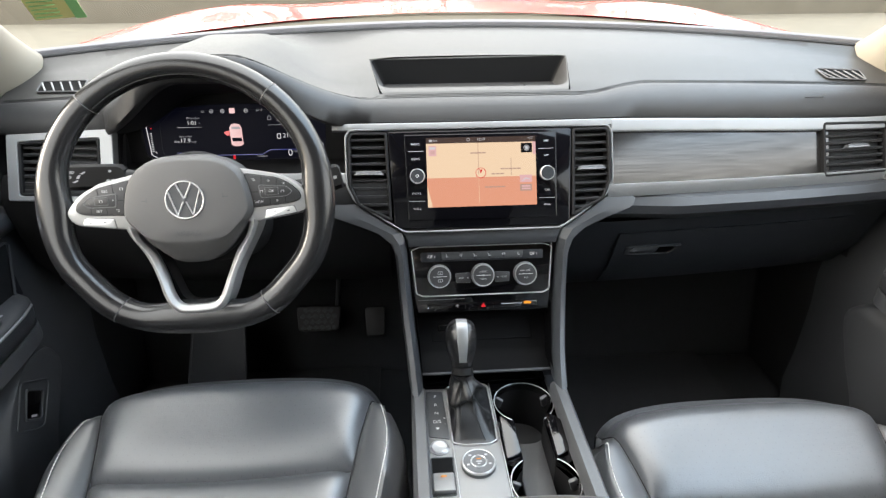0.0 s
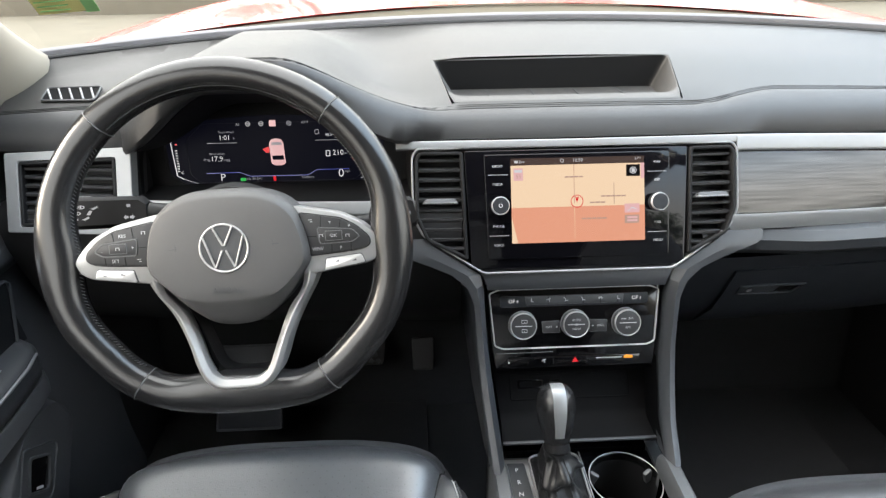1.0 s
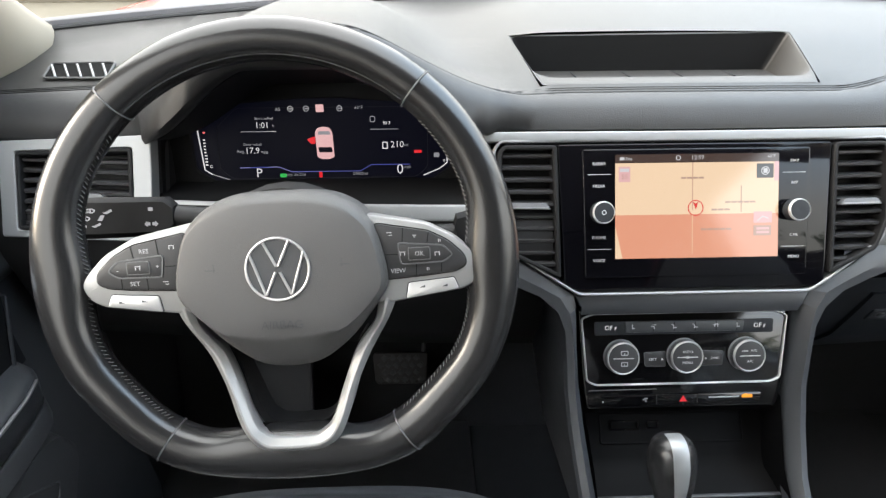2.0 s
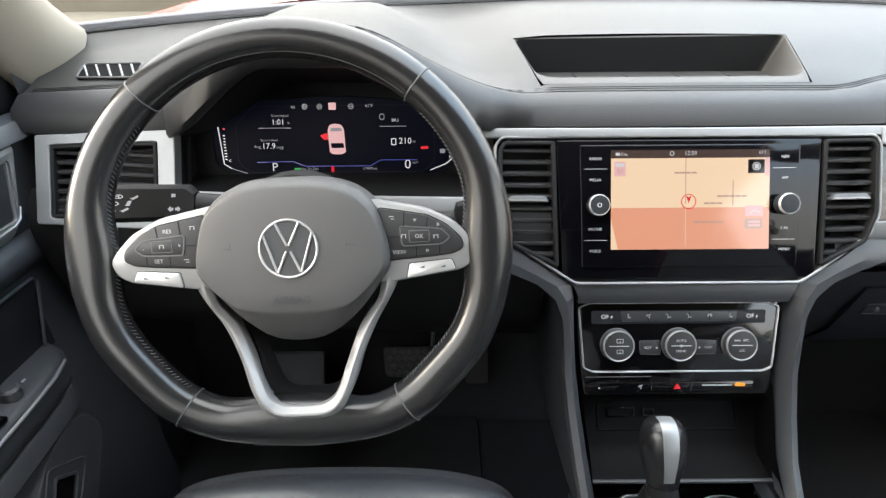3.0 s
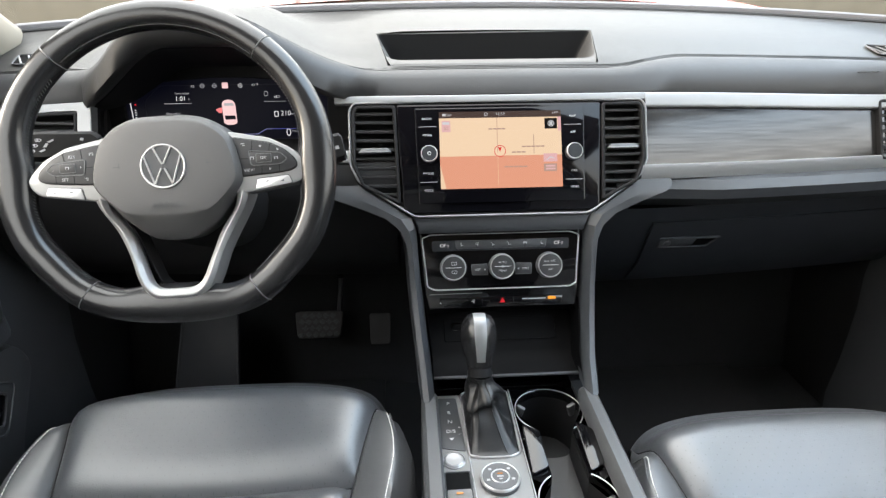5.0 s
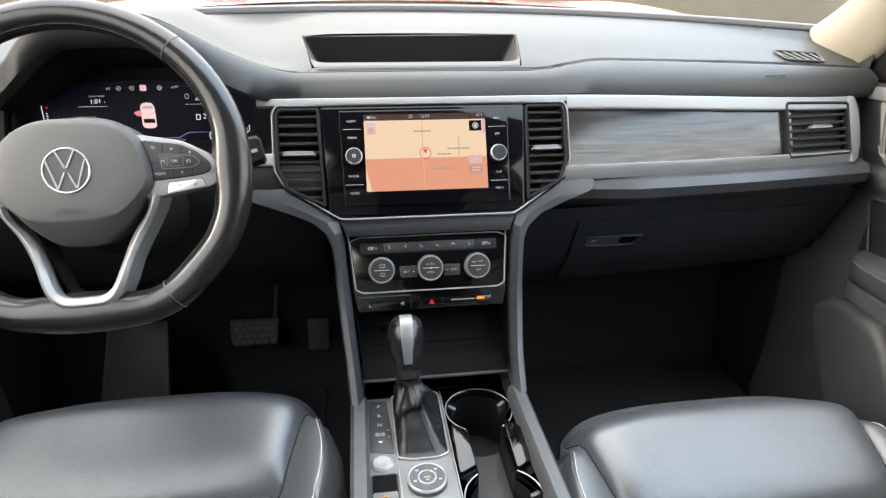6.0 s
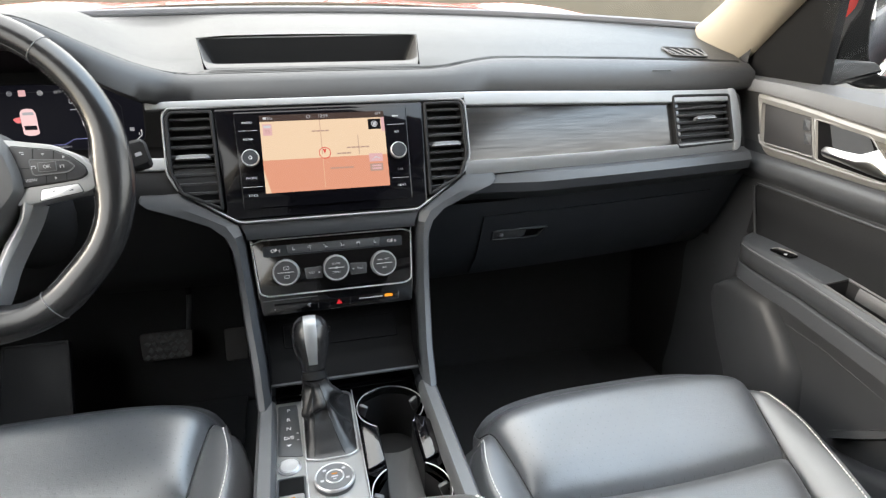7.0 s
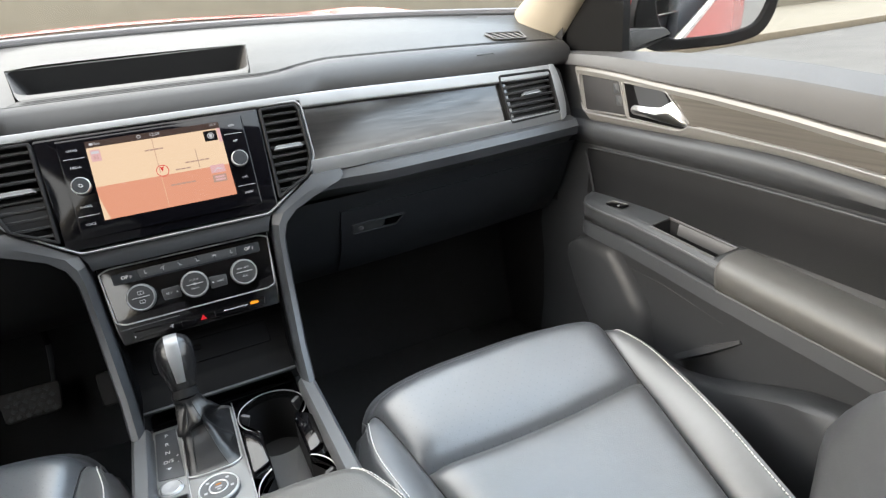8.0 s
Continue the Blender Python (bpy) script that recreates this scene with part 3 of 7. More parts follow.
for o in (0.0010, 0.0048, 0.0080):
    part("seam", stitch(o), DARK, dash, "dark stitched seam along the pad")

for k in range(6):
    part("embossed_mark", block(0.0042, 0.0006, 0.0022, pose(0.560 + 0.006 * k, face_y(0.57, 1.157) + 0.0046, 1.158, 30)), HUBSKIN, dash)

# binnacle: the dark hollow round the instruments
rows = []
ax = steps(ARCH_C - ARCH_W + 0.0005, ARCH_C + ARCH_W - 0.0005, 40)
def hollow(d):
    pts = []
    for x in ax:
        p = pad_row(x)[0]
        q = V(ARCH_C + (x - ARCH_C) * 0.93, 0.985, 1.07 + (p.z - 1.07) * 0.72)
        pts.append(V(p.x, p.y, p.z - 0.001).lerp(q, d))
    lo_l, lo_r = V(ax[0], 0.86, 1.045), V(ax[-1], 0.86, 1.045)
    bl, br = V(ARCH_C - ARCH_W * 0.93, 0.985, 1.045), V(ARCH_C + ARCH_W * 0.93, 0.985, 1.045)
    return [lo_l.lerp(bl, d)] + pts + [lo_r.lerp(br, d)]
hr = [hollow(d) for d in (0, 0.3, 0.7, 1)]
bm = loft(hr)
bm.faces.new([bm.verts.new(p) for p in hr[-1]])
part("binnacle", bm, BLACK, dash, "matt black hollow round the instruments")
part("binnacle_floor", loft([[(x, y, 1.066 - 0.015 * (y < 0.87)) for x in steps(ax[0], ax[-1], 6)] for y in (0.855, 0.87, 0.99)]), BLACK, dash)

# silver and brushed bands across the face
part("upper_band", strip(0.212, 0.7185, band_top, lambda x: band_top(x) - 0.019, -0.01, 0.004), SATIN, dash, "satin silver trim band")
part("upper_band", strip(-0.232, 0.2125, band_top, lambda x: band_top(x) - 0.009, -0.01, 0.003), SATIN, dash, "satin silver trim band")
lower_band = bend(loft([[(x, fv(1.024), -0.012), (x, fv(1.0245), -0.003), (x, fv(1.028), -0.001), (x, fv(1.040 - 0.004 * x), 0.0055), (x, fv(1.043 - 0.004 * x), 0.0058), (x, fv(1.044 - 0.004 * x), 0.004), (x, fv(1.044 - 0.004 * x), -0.012)] for x in steps(0.204, 0.7145, 24)], True, True, m=FM))
part("lower_band", lower_band, SATIN, dash, "satin silver trim band")
part("inlay", strip(0.205, 0.60, lambda x: band_top(x) - 0.018, lambda x: 1.043 - 0.004 * x, -0.006, -0.003, round_=0.05), BRUSHED, dash, "dark brushed inlay with fine streaks")
part("inlay_backing", strip(0.58, 0.75, lambda x: band_top(x) - 0.001, lambda x: 1.026, -0.03, -0.012), DARK, dash)

# outer vent surrounds (mirror images)
def surround(s):
    if s > 0:
        o = [(0.7080, -0.0478), (0.7145, -0.0476), (0.7225, -0.0420), (0.7285, -0.0200), (0.7310, 0.0100), (0.7298, 0.0360), (0.7245, 0.0590), (0.7180, 0.0622), (0.7080, 0.0622)]
        return bend(prism(rounded(o, 0.004), -0.014, 0.0050, FM, 0.0015))
    else:
        o = [(0.575, -0.0425), (0.7475, -0.0435), (0.7475, 0.0605), (0.5745, 0.0714)]
        i = [(0.5955, -0.0340), (0.729, -0.0356), (0.729, 0.0500), (0.5950, 0.0580)]
    o, i = rounded(o, 0.004), rounded(i, 0.004)
    if s < 0:
        o, i = [(-x, y) for x, y in o], [(-x, y) for x, y in i]
    return bend(hoop(o, i, -0.012, 0.006, FM, bevel=0.001))
part("vent_surround", surround(1), SATIN, dash, "satin silver vent surround")
part("vent_surround", surround(-1), SATIN, dash, "satin silver vent surround")
part("left_backing", strip(-0.77, -0.575, lambda x: 1.135, lambda x: 1.02, -0.04, -0.03), DARK, dash)
part("under_cluster_band", strip(-0.60, -0.205, lambda x: 1.070, lambda x: 1.054, -0.02, 0.001), SATIN, dash, "satin silver trim band below the instruments")

# lower panels
def low_panel(x0, x1, prof, n=20):
    rows = []
    for x in steps(x0, x1, n):
        rows.append([(x, y + 0.10 * x * x, z) for y, z in prof])
    return loft(rows)
PROF_P = [(0.845, 1.026), (0.826, 1.020), (0.818, 1.008), (0.822, 0.992), (0.838, 0.985), (0.852, 0.972), (0.872, 0.93), (0.905, 0.86), (0.955, 0.80), (1.05, 0.775), (1.2, 0.77)]
part("lip", loft([[(x, y + 0.10 * x * x + 0.016 * ease(0.34, 0.22, x), z) for y, z in PROF_P[:6]] for x in steps(0.17, 0.744, 36)]), GREY2, dash, "grey satin lip under the trim")
part("lower_panel", low_panel(0.15, 0.765, PROF_P[5:]), KNEE, dash, "black grained lower dashboard panel")
PROF_D = [(0.86, 1.062), (0.848, 1.052), (0.835, 1.026), (0.838, 1.0), (0.85, 0.96), (0.87, 0.90), (0.91, 0.85), (1.0, 0.82), (1.2, 0.80)]
part("lower_panel", low_panel(-0.765, -0.15, PROF_D), BLACK, dash, "black knee panel under the steering column")

# glovebox lid with its latch
glove = thing("glovebox", "black closed glovebox with a recessed latch", "glovebox")
rows = []
for x in steps(0.245, 0.70, 16):
    rows.append([(x, y - 0.006 + 0.10 * x * x, z) for y, z in [(0.866, 0.944), (0.868, 0.94), (0.885, 0.902), (0.908, 0.856), (0.955, 0.803)]])
part("lid", loft(thick(rows, (0, 0.02, 0)), True), KNEE, glove)
LM = Matrix.Translation((0.314, 0.888, 0.903)) @ Matrix.Rotation(radians(115), 4, "X") @ Matrix.Rotation(0, 4, "Z")
part("latch_recess", hoop(rounded([(-0.05, -0.012), (0.035, -0.012), (0.052, 0.012), (-0.05, 0.012)], 0.004), rounded([(-0.046, -0.009), (0.034, -0.009), (0.046, 0.009), (-0.046, 0.009)], 0.003), 0, 0.004, LM, bevel=0.001), KNEE, glove)
part("latch", prism(rounded([(-0.046, -0.009), (0.006, -0.009), (0.012, 0.009), (-0.046, 0.009)], 0.002), 0.0, 0.003, LM, 0.0008), HARD, glove, "dark latch paddle")
part("latch_hollow", prism(rounded([(0.012, -0.009), (0.034, -0.009), (0.046, 0.009), (0.014, 0.009)], 0.002), -0.002, 0.0008, LM), PIANO, glove)
part("lock", lathe([(0.0, 0.0), (0.0055, 0.0), (0.0055, 0.0045), (0.004, 0.0055), (0.0, 0.0055)], 18, LM @ pose(-0.034, 0, 0)), GREY, glove, "small round metal lock")

# ---- centre stack surround and its legs ----
stack = thing("centre_stack", "grey satin centre stack that narrows into two legs", "centre stack")
LEG = [(1.0245, 0.200, 0.250, 0.8345), (1.0215, 0.195, 0.252, 0.833), (1.0185, 0.190, 0.253, 0.831), (1.014, 0.183, 0.252, 0.8285), (1.008, 0.173, 0.244, 0.825), (1.0, 0.158, 0.219, 0.822), (0.991, 0.143, 0.194, 0.819), (0.981, 0.126, 0.168, 0.815),
       (0.965, 0.119, 0.149, 0.810), (0.945, 0.118, 0.141, 0.804), (0.92, 0.117, 0.1385, 0.796), (0.88, 0.114, 0.1365, 0.784), (0.84, 0.110, 0.133, 0.760), (0.80, 0.105, 0.128, 0.728), (0.765, 0.101, 0.124, 0.686)]
for s in (-1, 1):
    rows = []
    for z, inn, w, y in LEG:
        k = ease(0.99, 0.96, z)
        inn, w = inn + 0.0035 * k, w - 0.001 * k
        e, ei = 0.10 * w * w * (1 - k), 0.10 * inn * inn * (1 - k)
        rows.append([(s * inn, y + 0.04, z), (s * inn, y + 0.012 * k + 0.004 + ei, z), (s * (inn + 0.0015), y + 0.009 * k + ei, z), (s * (inn * 0.58 + w * 0.42), y - 0.003 + e * 0.7 + ei * 0.2, z), (s * (w - 0.003), y + e, z), (s * w, y + 0.007 + e, z), (s * (w + 0.003), y + 0.06 + e, z - 0.012), (s * (w + 0.006), y + 0.2 + e, z - 0.02)])
    part("leg", loft(rows), GREY2, stack, "grey satin leg", 20)
# band that closes the screen unit below
rows = [[(h * u, y + 0.002, z) for u in steps(-1, 1, 16)] for h, y, z in ((0.139, 0.836, 0.9885), (0.131, 0.820, 0.984), (0.125, 0.8145, 0.979), (0.1195, 0.811, 0.968), (0.1185, 0.813, 0.958), (0.1185, 0.835, 0.955))]
part("crossbar", loft(rows), GREY2, stack, "grey satin bar under the display")
# open bay below the switches
bay = bmesh.new()
loft([[(x, 0.79, 0.842), (x, 0.816, 0.842), (x, 0.818, 0.832), (x, 0.782, 0.780), (x, 0.772, 0.771), (x, 0.735, 0.768)] for x in steps(-0.112, 0.112, 4)], bm=bay)
for s in (-1, 1):
    vs = [bay.verts.new((s * (0.112 if z > 0.8 else 0.105), y, z)) for y, z in [(0.79, 0.86), (0.885, 0.86), (0.885, 0.77), (0.70, 0.765), (0.74, 0.80)]]
    bay.faces.new(vs)
# blacker than its plastic: the shade inside the bay put into the colour
part("open_bay", bay, BAY, stack, "open storage bay, its shade painted in")
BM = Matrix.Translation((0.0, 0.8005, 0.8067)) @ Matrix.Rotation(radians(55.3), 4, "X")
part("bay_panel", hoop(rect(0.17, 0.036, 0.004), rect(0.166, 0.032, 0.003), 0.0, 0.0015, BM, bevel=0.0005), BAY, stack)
part("bay_socket", hoop(rect(0.036, 0.012, 0.003, -0.056, 0.004), rect(0.031, 0.008, 0.002, -0.056, 0.004), 0, 0.0025, BM), PIANO, stack)
part("bay_socket", hoop(rect(0.014, 0.009, 0.002, -0.022, 0.004), rect(0.011, 0.006, 0.0015, -0.022, 0.004), 0, 0.0025, BM), PIANO, stack)
part("bay_lip", block(0.212, 0.005, 0.004, pose(0, 0.734, 0.768), 0.0015), HARD, stack)

# ---- air vents ----
def air_vent(outline, x0, x1, z0, z1, n, label, tab=(0, 0), tilt=0.0, clip=None):
    v = thing("air_vent", label, "air vent", group="dashboard air vents")
    part("frame", bend(hoop(outline, inset(outline, 0.0045), -0.022, 0.006, FM, bevel=0.0012)), BLACK, v, "black frame")
    part("duct", bend(prism(inset(outline, 0.002), -0.035, -0.028, FM)), DARK, v)
    for i in range(n):
        z = z0 + (z1 - z0) * (i + 0.5) / n
        a, b = x0, x1
        if clip:
            a, b = clip(z)
        h = fv(z)
        sl = bmesh.new()
        rows = [[(x, h - 0.0042, -0.003), (x, h - 0.0034, -0.0008), (x, h - 0.0008, 0.0), (x, h + 0.0012, -0.003), (x, h + 0.0040, -0.022), (x, h + 0.0005, -0.022)] for x in steps(a, b, 6)]
        part("slat", bend(loft(rows, True, True, sl, FM)), POD, v)
    tx, tz = tab
    part("tab", bend(prism(rounded([(tx - 0.024, fv(tz) - 0.003), (tx + 0.024, fv(tz) - 0.003), (tx + 0.018, fv(tz) + 0.004), (tx - 0.018, fv(tz) + 0.004)], 0.002), -0.004, 0.006, FM, 0.0012)), GREY, v, "grey sliding tab")
    part("tab_edge", bend(prism(rect(0.04, 0.0016, 0, tx, fv(tz) - 0.0012), 0.0058, 0.0066, FM)), SATIN, v)
    return v

VL = rounded([(-0.143, fv(0.999)), (-0.147, fv(1.126)), (-0.203, fv(1.126)), (-0.209, fv(1.118)), (-0.209, fv(1.050)), (-0.196, fv(1.022))], 0.005)
VR = [(-x, y) for x, y in reversed(VL)]
def clip_l(z):
    return (lerp([(0.999, -0.150), (1.022, -0.192), (1.05, -0.205), (1.12, -0.205)], z), lerp([(0.999, -0.146), (1.126, -0.150)], z))
air_vent(VL, 0, 0, 1.008, 1.124, 10, "slatted black air vent beside the display, tab at mid-height", (-0.177, 1.068), clip=clip_l)
air_vent(VR, 0, 0, 1.008, 1.124, 10, "slatted black air vent beside the display, tab at mid-height", (0.177, 1.068), clip=lambda z: tuple(-q for q in reversed(clip_l(z))))
VP = rounded([(0.5845, -0.0350), (0.7100, -0.0340), (0.7110, 0.0530), (0.5845, 0.0570)], 0.008)
VD = rounded([(0.5965, -0.0335), (0.7285, -0.0350), (0.7285, 0.0495), (0.5960, 0.0575)], 0.005)
air_vent(VP, 0.5905, 0.7055, 1.038, 1.1155, 7, "slatted black air vent at the passenger end of the dashboard", (0.652, 1.0795))
air_vent([(-x, y) for x, y in reversed(VD)], -0.724, -0.601, 1.039, 1.112, 7, "slatted black air vent at the driver end of the dashboard", (-0.650, 1.070))

def demister(s):
    d = thing("demister_grille", "small slanted side-window grille with slim fins", "air vent", group="side-window grilles")
    pts = [(0.633, 0.988), (0.707, 0.988), (0.714, 1.022), (0.628, 1.022)] if s > 0 else [(0.646, 0.990), (0.724, 1.000), (0.727, 1.032), (0.648, 1.025)]
    def on(x, y, h):
        return V(s * x, y, top_z(x, y) + h + 0.0015)
    bm = bmesh.new()
    vs = [bm.verts.new(on(x, y, 0.001)) for x, y in pts]
    bm.faces.new(vs)
    # flat near-black sheet: the dark inside the grille painted on
    part("opening", bm, VOID, d)
    part("rim", tube([on(x, y, 0.0015) for x, y in rounded(pts, 0.006, 3)], 0.0014, 6, True), SOFT, d)
    for i in range(5):
        near = V(*pts[0]).lerp(V(*pts[1]), min(1, max(0, (i + 0.5 + 0.45 * s) / 5)))
        far = V(*pts[3]).lerp(V(*pts[2]), min(1, max(0, (i + 0.5 - 0.45 * s) / 5)))
        # one fin in two tones, painted for how each side is lit
        part("fin", tube([on(near.x, near.y + 0.003, 0.0012), on(far.x, far.y - 0.003, 0.0012)], 0.0015 if s < 0 else 0.0014, 5), SATIN if s < 0 else GREY, d)
demister(1), demister(-1)


# ---- steering wheel ----
CW, SW = 0.933, 0.359
WM = Matrix(((1, 0, 0, -0.398), (0, SW, -CW, 0.691), (0, CW, SW, 1.093), (0, 0, 0, 1)))
wheel = thing("steering_wheel", "black leather steering wheel with silver spokes and flat bottom", "steering wheel")
def rim_out(a):
    """The rim's outer edge: a circle with a flattened foot."""
    x, y = 0.186 * math.cos(a), 0.186 * math.sin(a)
    if y < -0.125:
        y = -0.125 - 0.06 * math.tanh((-0.125 - y) / 0.06)
    return V(x * (1 - 0.03 * ease(-0.08, -0.13, y)), y, 0)
def rim_half(a):
    """Half the rim's width: slim above, fuller below, with thumb rests at the spokes and a foot round the lower spoke."""
    deg = (math.degrees(a) + 90) % 360 - 90
    side = min(abs(deg - 2), abs(deg - 182))
    foot = abs(deg + 88) if deg < 90 else abs(deg - 272)
    return 0.0152 + 0.0022 * ease(40, -40, math.degrees(math.asin(math.sin(a)))) + 0.0042 * math.exp(-(side / 13) ** 2) + 0.0042 * math.exp(-(foot / 19) ** 4)
def rim_pt(a):
    p = rim_out(a)
    return p - p.normalized() * rim_half(a)
def rim_skin(a, q, lift=0.0):
    """A point of the rim's skin: a runs along the rim, q round its section (0 outside, 90 towards the driver)."""
    p, h = rim_pt(a), rim_half(a)
    crease = 1 + 0.055 * math.exp(-((math.degrees(q) - 128) / 15) ** 2)
    c, sn = math.cos(q), math.sin(q)
    inner = 1.0 if c > 0 else 1.0 + 0.10 * abs(c)
    return p + p.normalized() * (h * crease * inner + lift) * c + V(0, 0, (0.0172 * crease + lift) * sn)
for a0, a1 in ((51.3, 132.9), (133.5, 236), (236.6, 306), (306.6, 410.7)):
    part("rim", loft([[rim_skin(radians(a), q) for q in steps(0, 2 * math.pi, 24)[:-1]] for a in steps(a0, a1, 44)], True, m=WM), RIM_LEATHER, wheel, "smooth black leather rim section", 60)
WH = WM @ pose(0.0055, 0, 0, 0, 0, 2.0)
HUB_PAIRS = [((0, 0.0582), (0, 0.0500)), ((0.030, 0.057), (0.024, 0.0492)), ((0.050, 0.050), (0.046, 0.0435)), ((0.064, 0.039), (0.0585, 0.0345)), ((0.072, 0.026), (0.0665, 0.024)), ((0.0775, 0.006), (0.072, 0.006)), ((0.0795, -0.010), (0.074, -0.010)), ((0.077, -0.0215), (0.071, -0.0200)), ((0.066, -0.036), (0.0600, -0.0330)), ((0.052, -0.053), (0.0455, -0.0450)), ((0.036, -0.067), (0.030, -0.0492)), ((0.020, -0.0755), (0.016, -0.0504)), ((0, -0.078), (0, -0.0508))]
def both_sides(half):
    pts = [(x, y, 0) for x, y in half] + [(-x, y, 0) for x, y in reversed(half[1:-1])]
    return [(p.x, p.y) for p in smooth(pts, 4, True)]
HUB, HUB_FACE = both_sides([p for p, q in HUB_PAIRS]), both_sides([q for p, q in HUB_PAIRS])
def between(k, lift):
    """A ring of the hub between its edge and its front face, swollen by lift above, straight on the chin."""
    out = []
    for (x, y), (u, v) in zip(HUB, HUB_FACE):
        w = ease(-0.045, -0.02, y)
        out.append((x + (u - x) * (k - lift * w), y + (v - y) * (k - lift * w)))
    return out
rows = [[(x, y, -0.026) for x, y in HUB], [(x, y, 0.004) for x, y in HUB]]
rows += [[(x, y, z) for x, y in between(k, lift)] for k, lift, z in ((0.10, 0.06, 0.0085), (0.38, 0.20, 0.0150), (0.70, 0.22, 0.0205), (0.90, 0.10, 0.0238), (1.0, 0.0, 0.0250))]
rows += [[(x * k, y * k, 0.0250 + h) for x, y in HUB_FACE] for k, h in ((0.96, 0.0006), (0.75, 0.0018), (0.4, 0.0026), (0.02, 0.0028))]
part("airbag_cover", loft(rows, True, True, m=WH), HUBSKIN, wheel, "charcoal grained cover", 26)
part("hub_back", lathe([(0.0, -0.06), (0.055, -0.06), (0.065, -0.02), (0.06, 0.005), (0.0, 0.005)], 28, WH), DARK, wheel)
for s in (-1, 1):
    bm = bmesh.new()
    for x0, y0, x1, y1 in ((0.0455, 0.0025, 0.052, 0.0025), (0.0462, 0.0062, 0.0462, 0.0012)):
        prism([(s * x0 - 0.0004, min(y0, y1) - 0.0004), (s * x1 + 0.0004, min(y0, y1) - 0.0004), (s * x1 + 0.0004, max(y0, y1) + 0.0004), (s * x0 - 0.0004, max(y0, y1) + 0.0004)] if s > 0 else [(s * x1 - 0.0004, min(y0, y1) - 0.0004), (s * x0 + 0.0004, min(y0, y1) - 0.0004), (s * x0 + 0.0004, max(y0, y1) + 0.0004), (s * x1 - 0.0004, max(y0, y1) + 0.0004)], 0.0255, 0.0272, WH, bm=bm)
    part("embossed_mark", bm, HARD, wheel)
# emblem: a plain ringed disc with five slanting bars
part("emblem_ring", tube([(0.0228 * math.cos(t), 0.0012 + 0.0228 * math.sin(t), 0.0282) for t in steps(0, 2 * math.pi, 47)[:-1]], 0.0010, 8, True, m=WH), RIMSILVER, wheel, "chrome emblem ring")
part("emblem_disc", lathe([(0.0, 0.026), (0.0222, 0.026), (0.0222, 0.0280), (0.0, 0.0280)], 36, WH @ pose(0, 0.0012, 0)), HARD, wheel)
for s in (-1, 1):
    for p, q in (((0.0095, 0.0218), (0.0008, 0.0035)), ((0.0195, 0.0130), (0.0095, -0.0175)), ((0.0090, -0.0175), (0.0016, -0.0010))):
        part("emblem_bar", tube([(s * p[0], p[1], 0.0286), (s * q[0], q[1], 0.0286)], 0.0010, 6, m=WH), RIMSILVER, wheel)
words("lettering", "AIRBAG", 0.0088, WH @ pose(0, -0.0405, 0.0270), HARD, wheel)
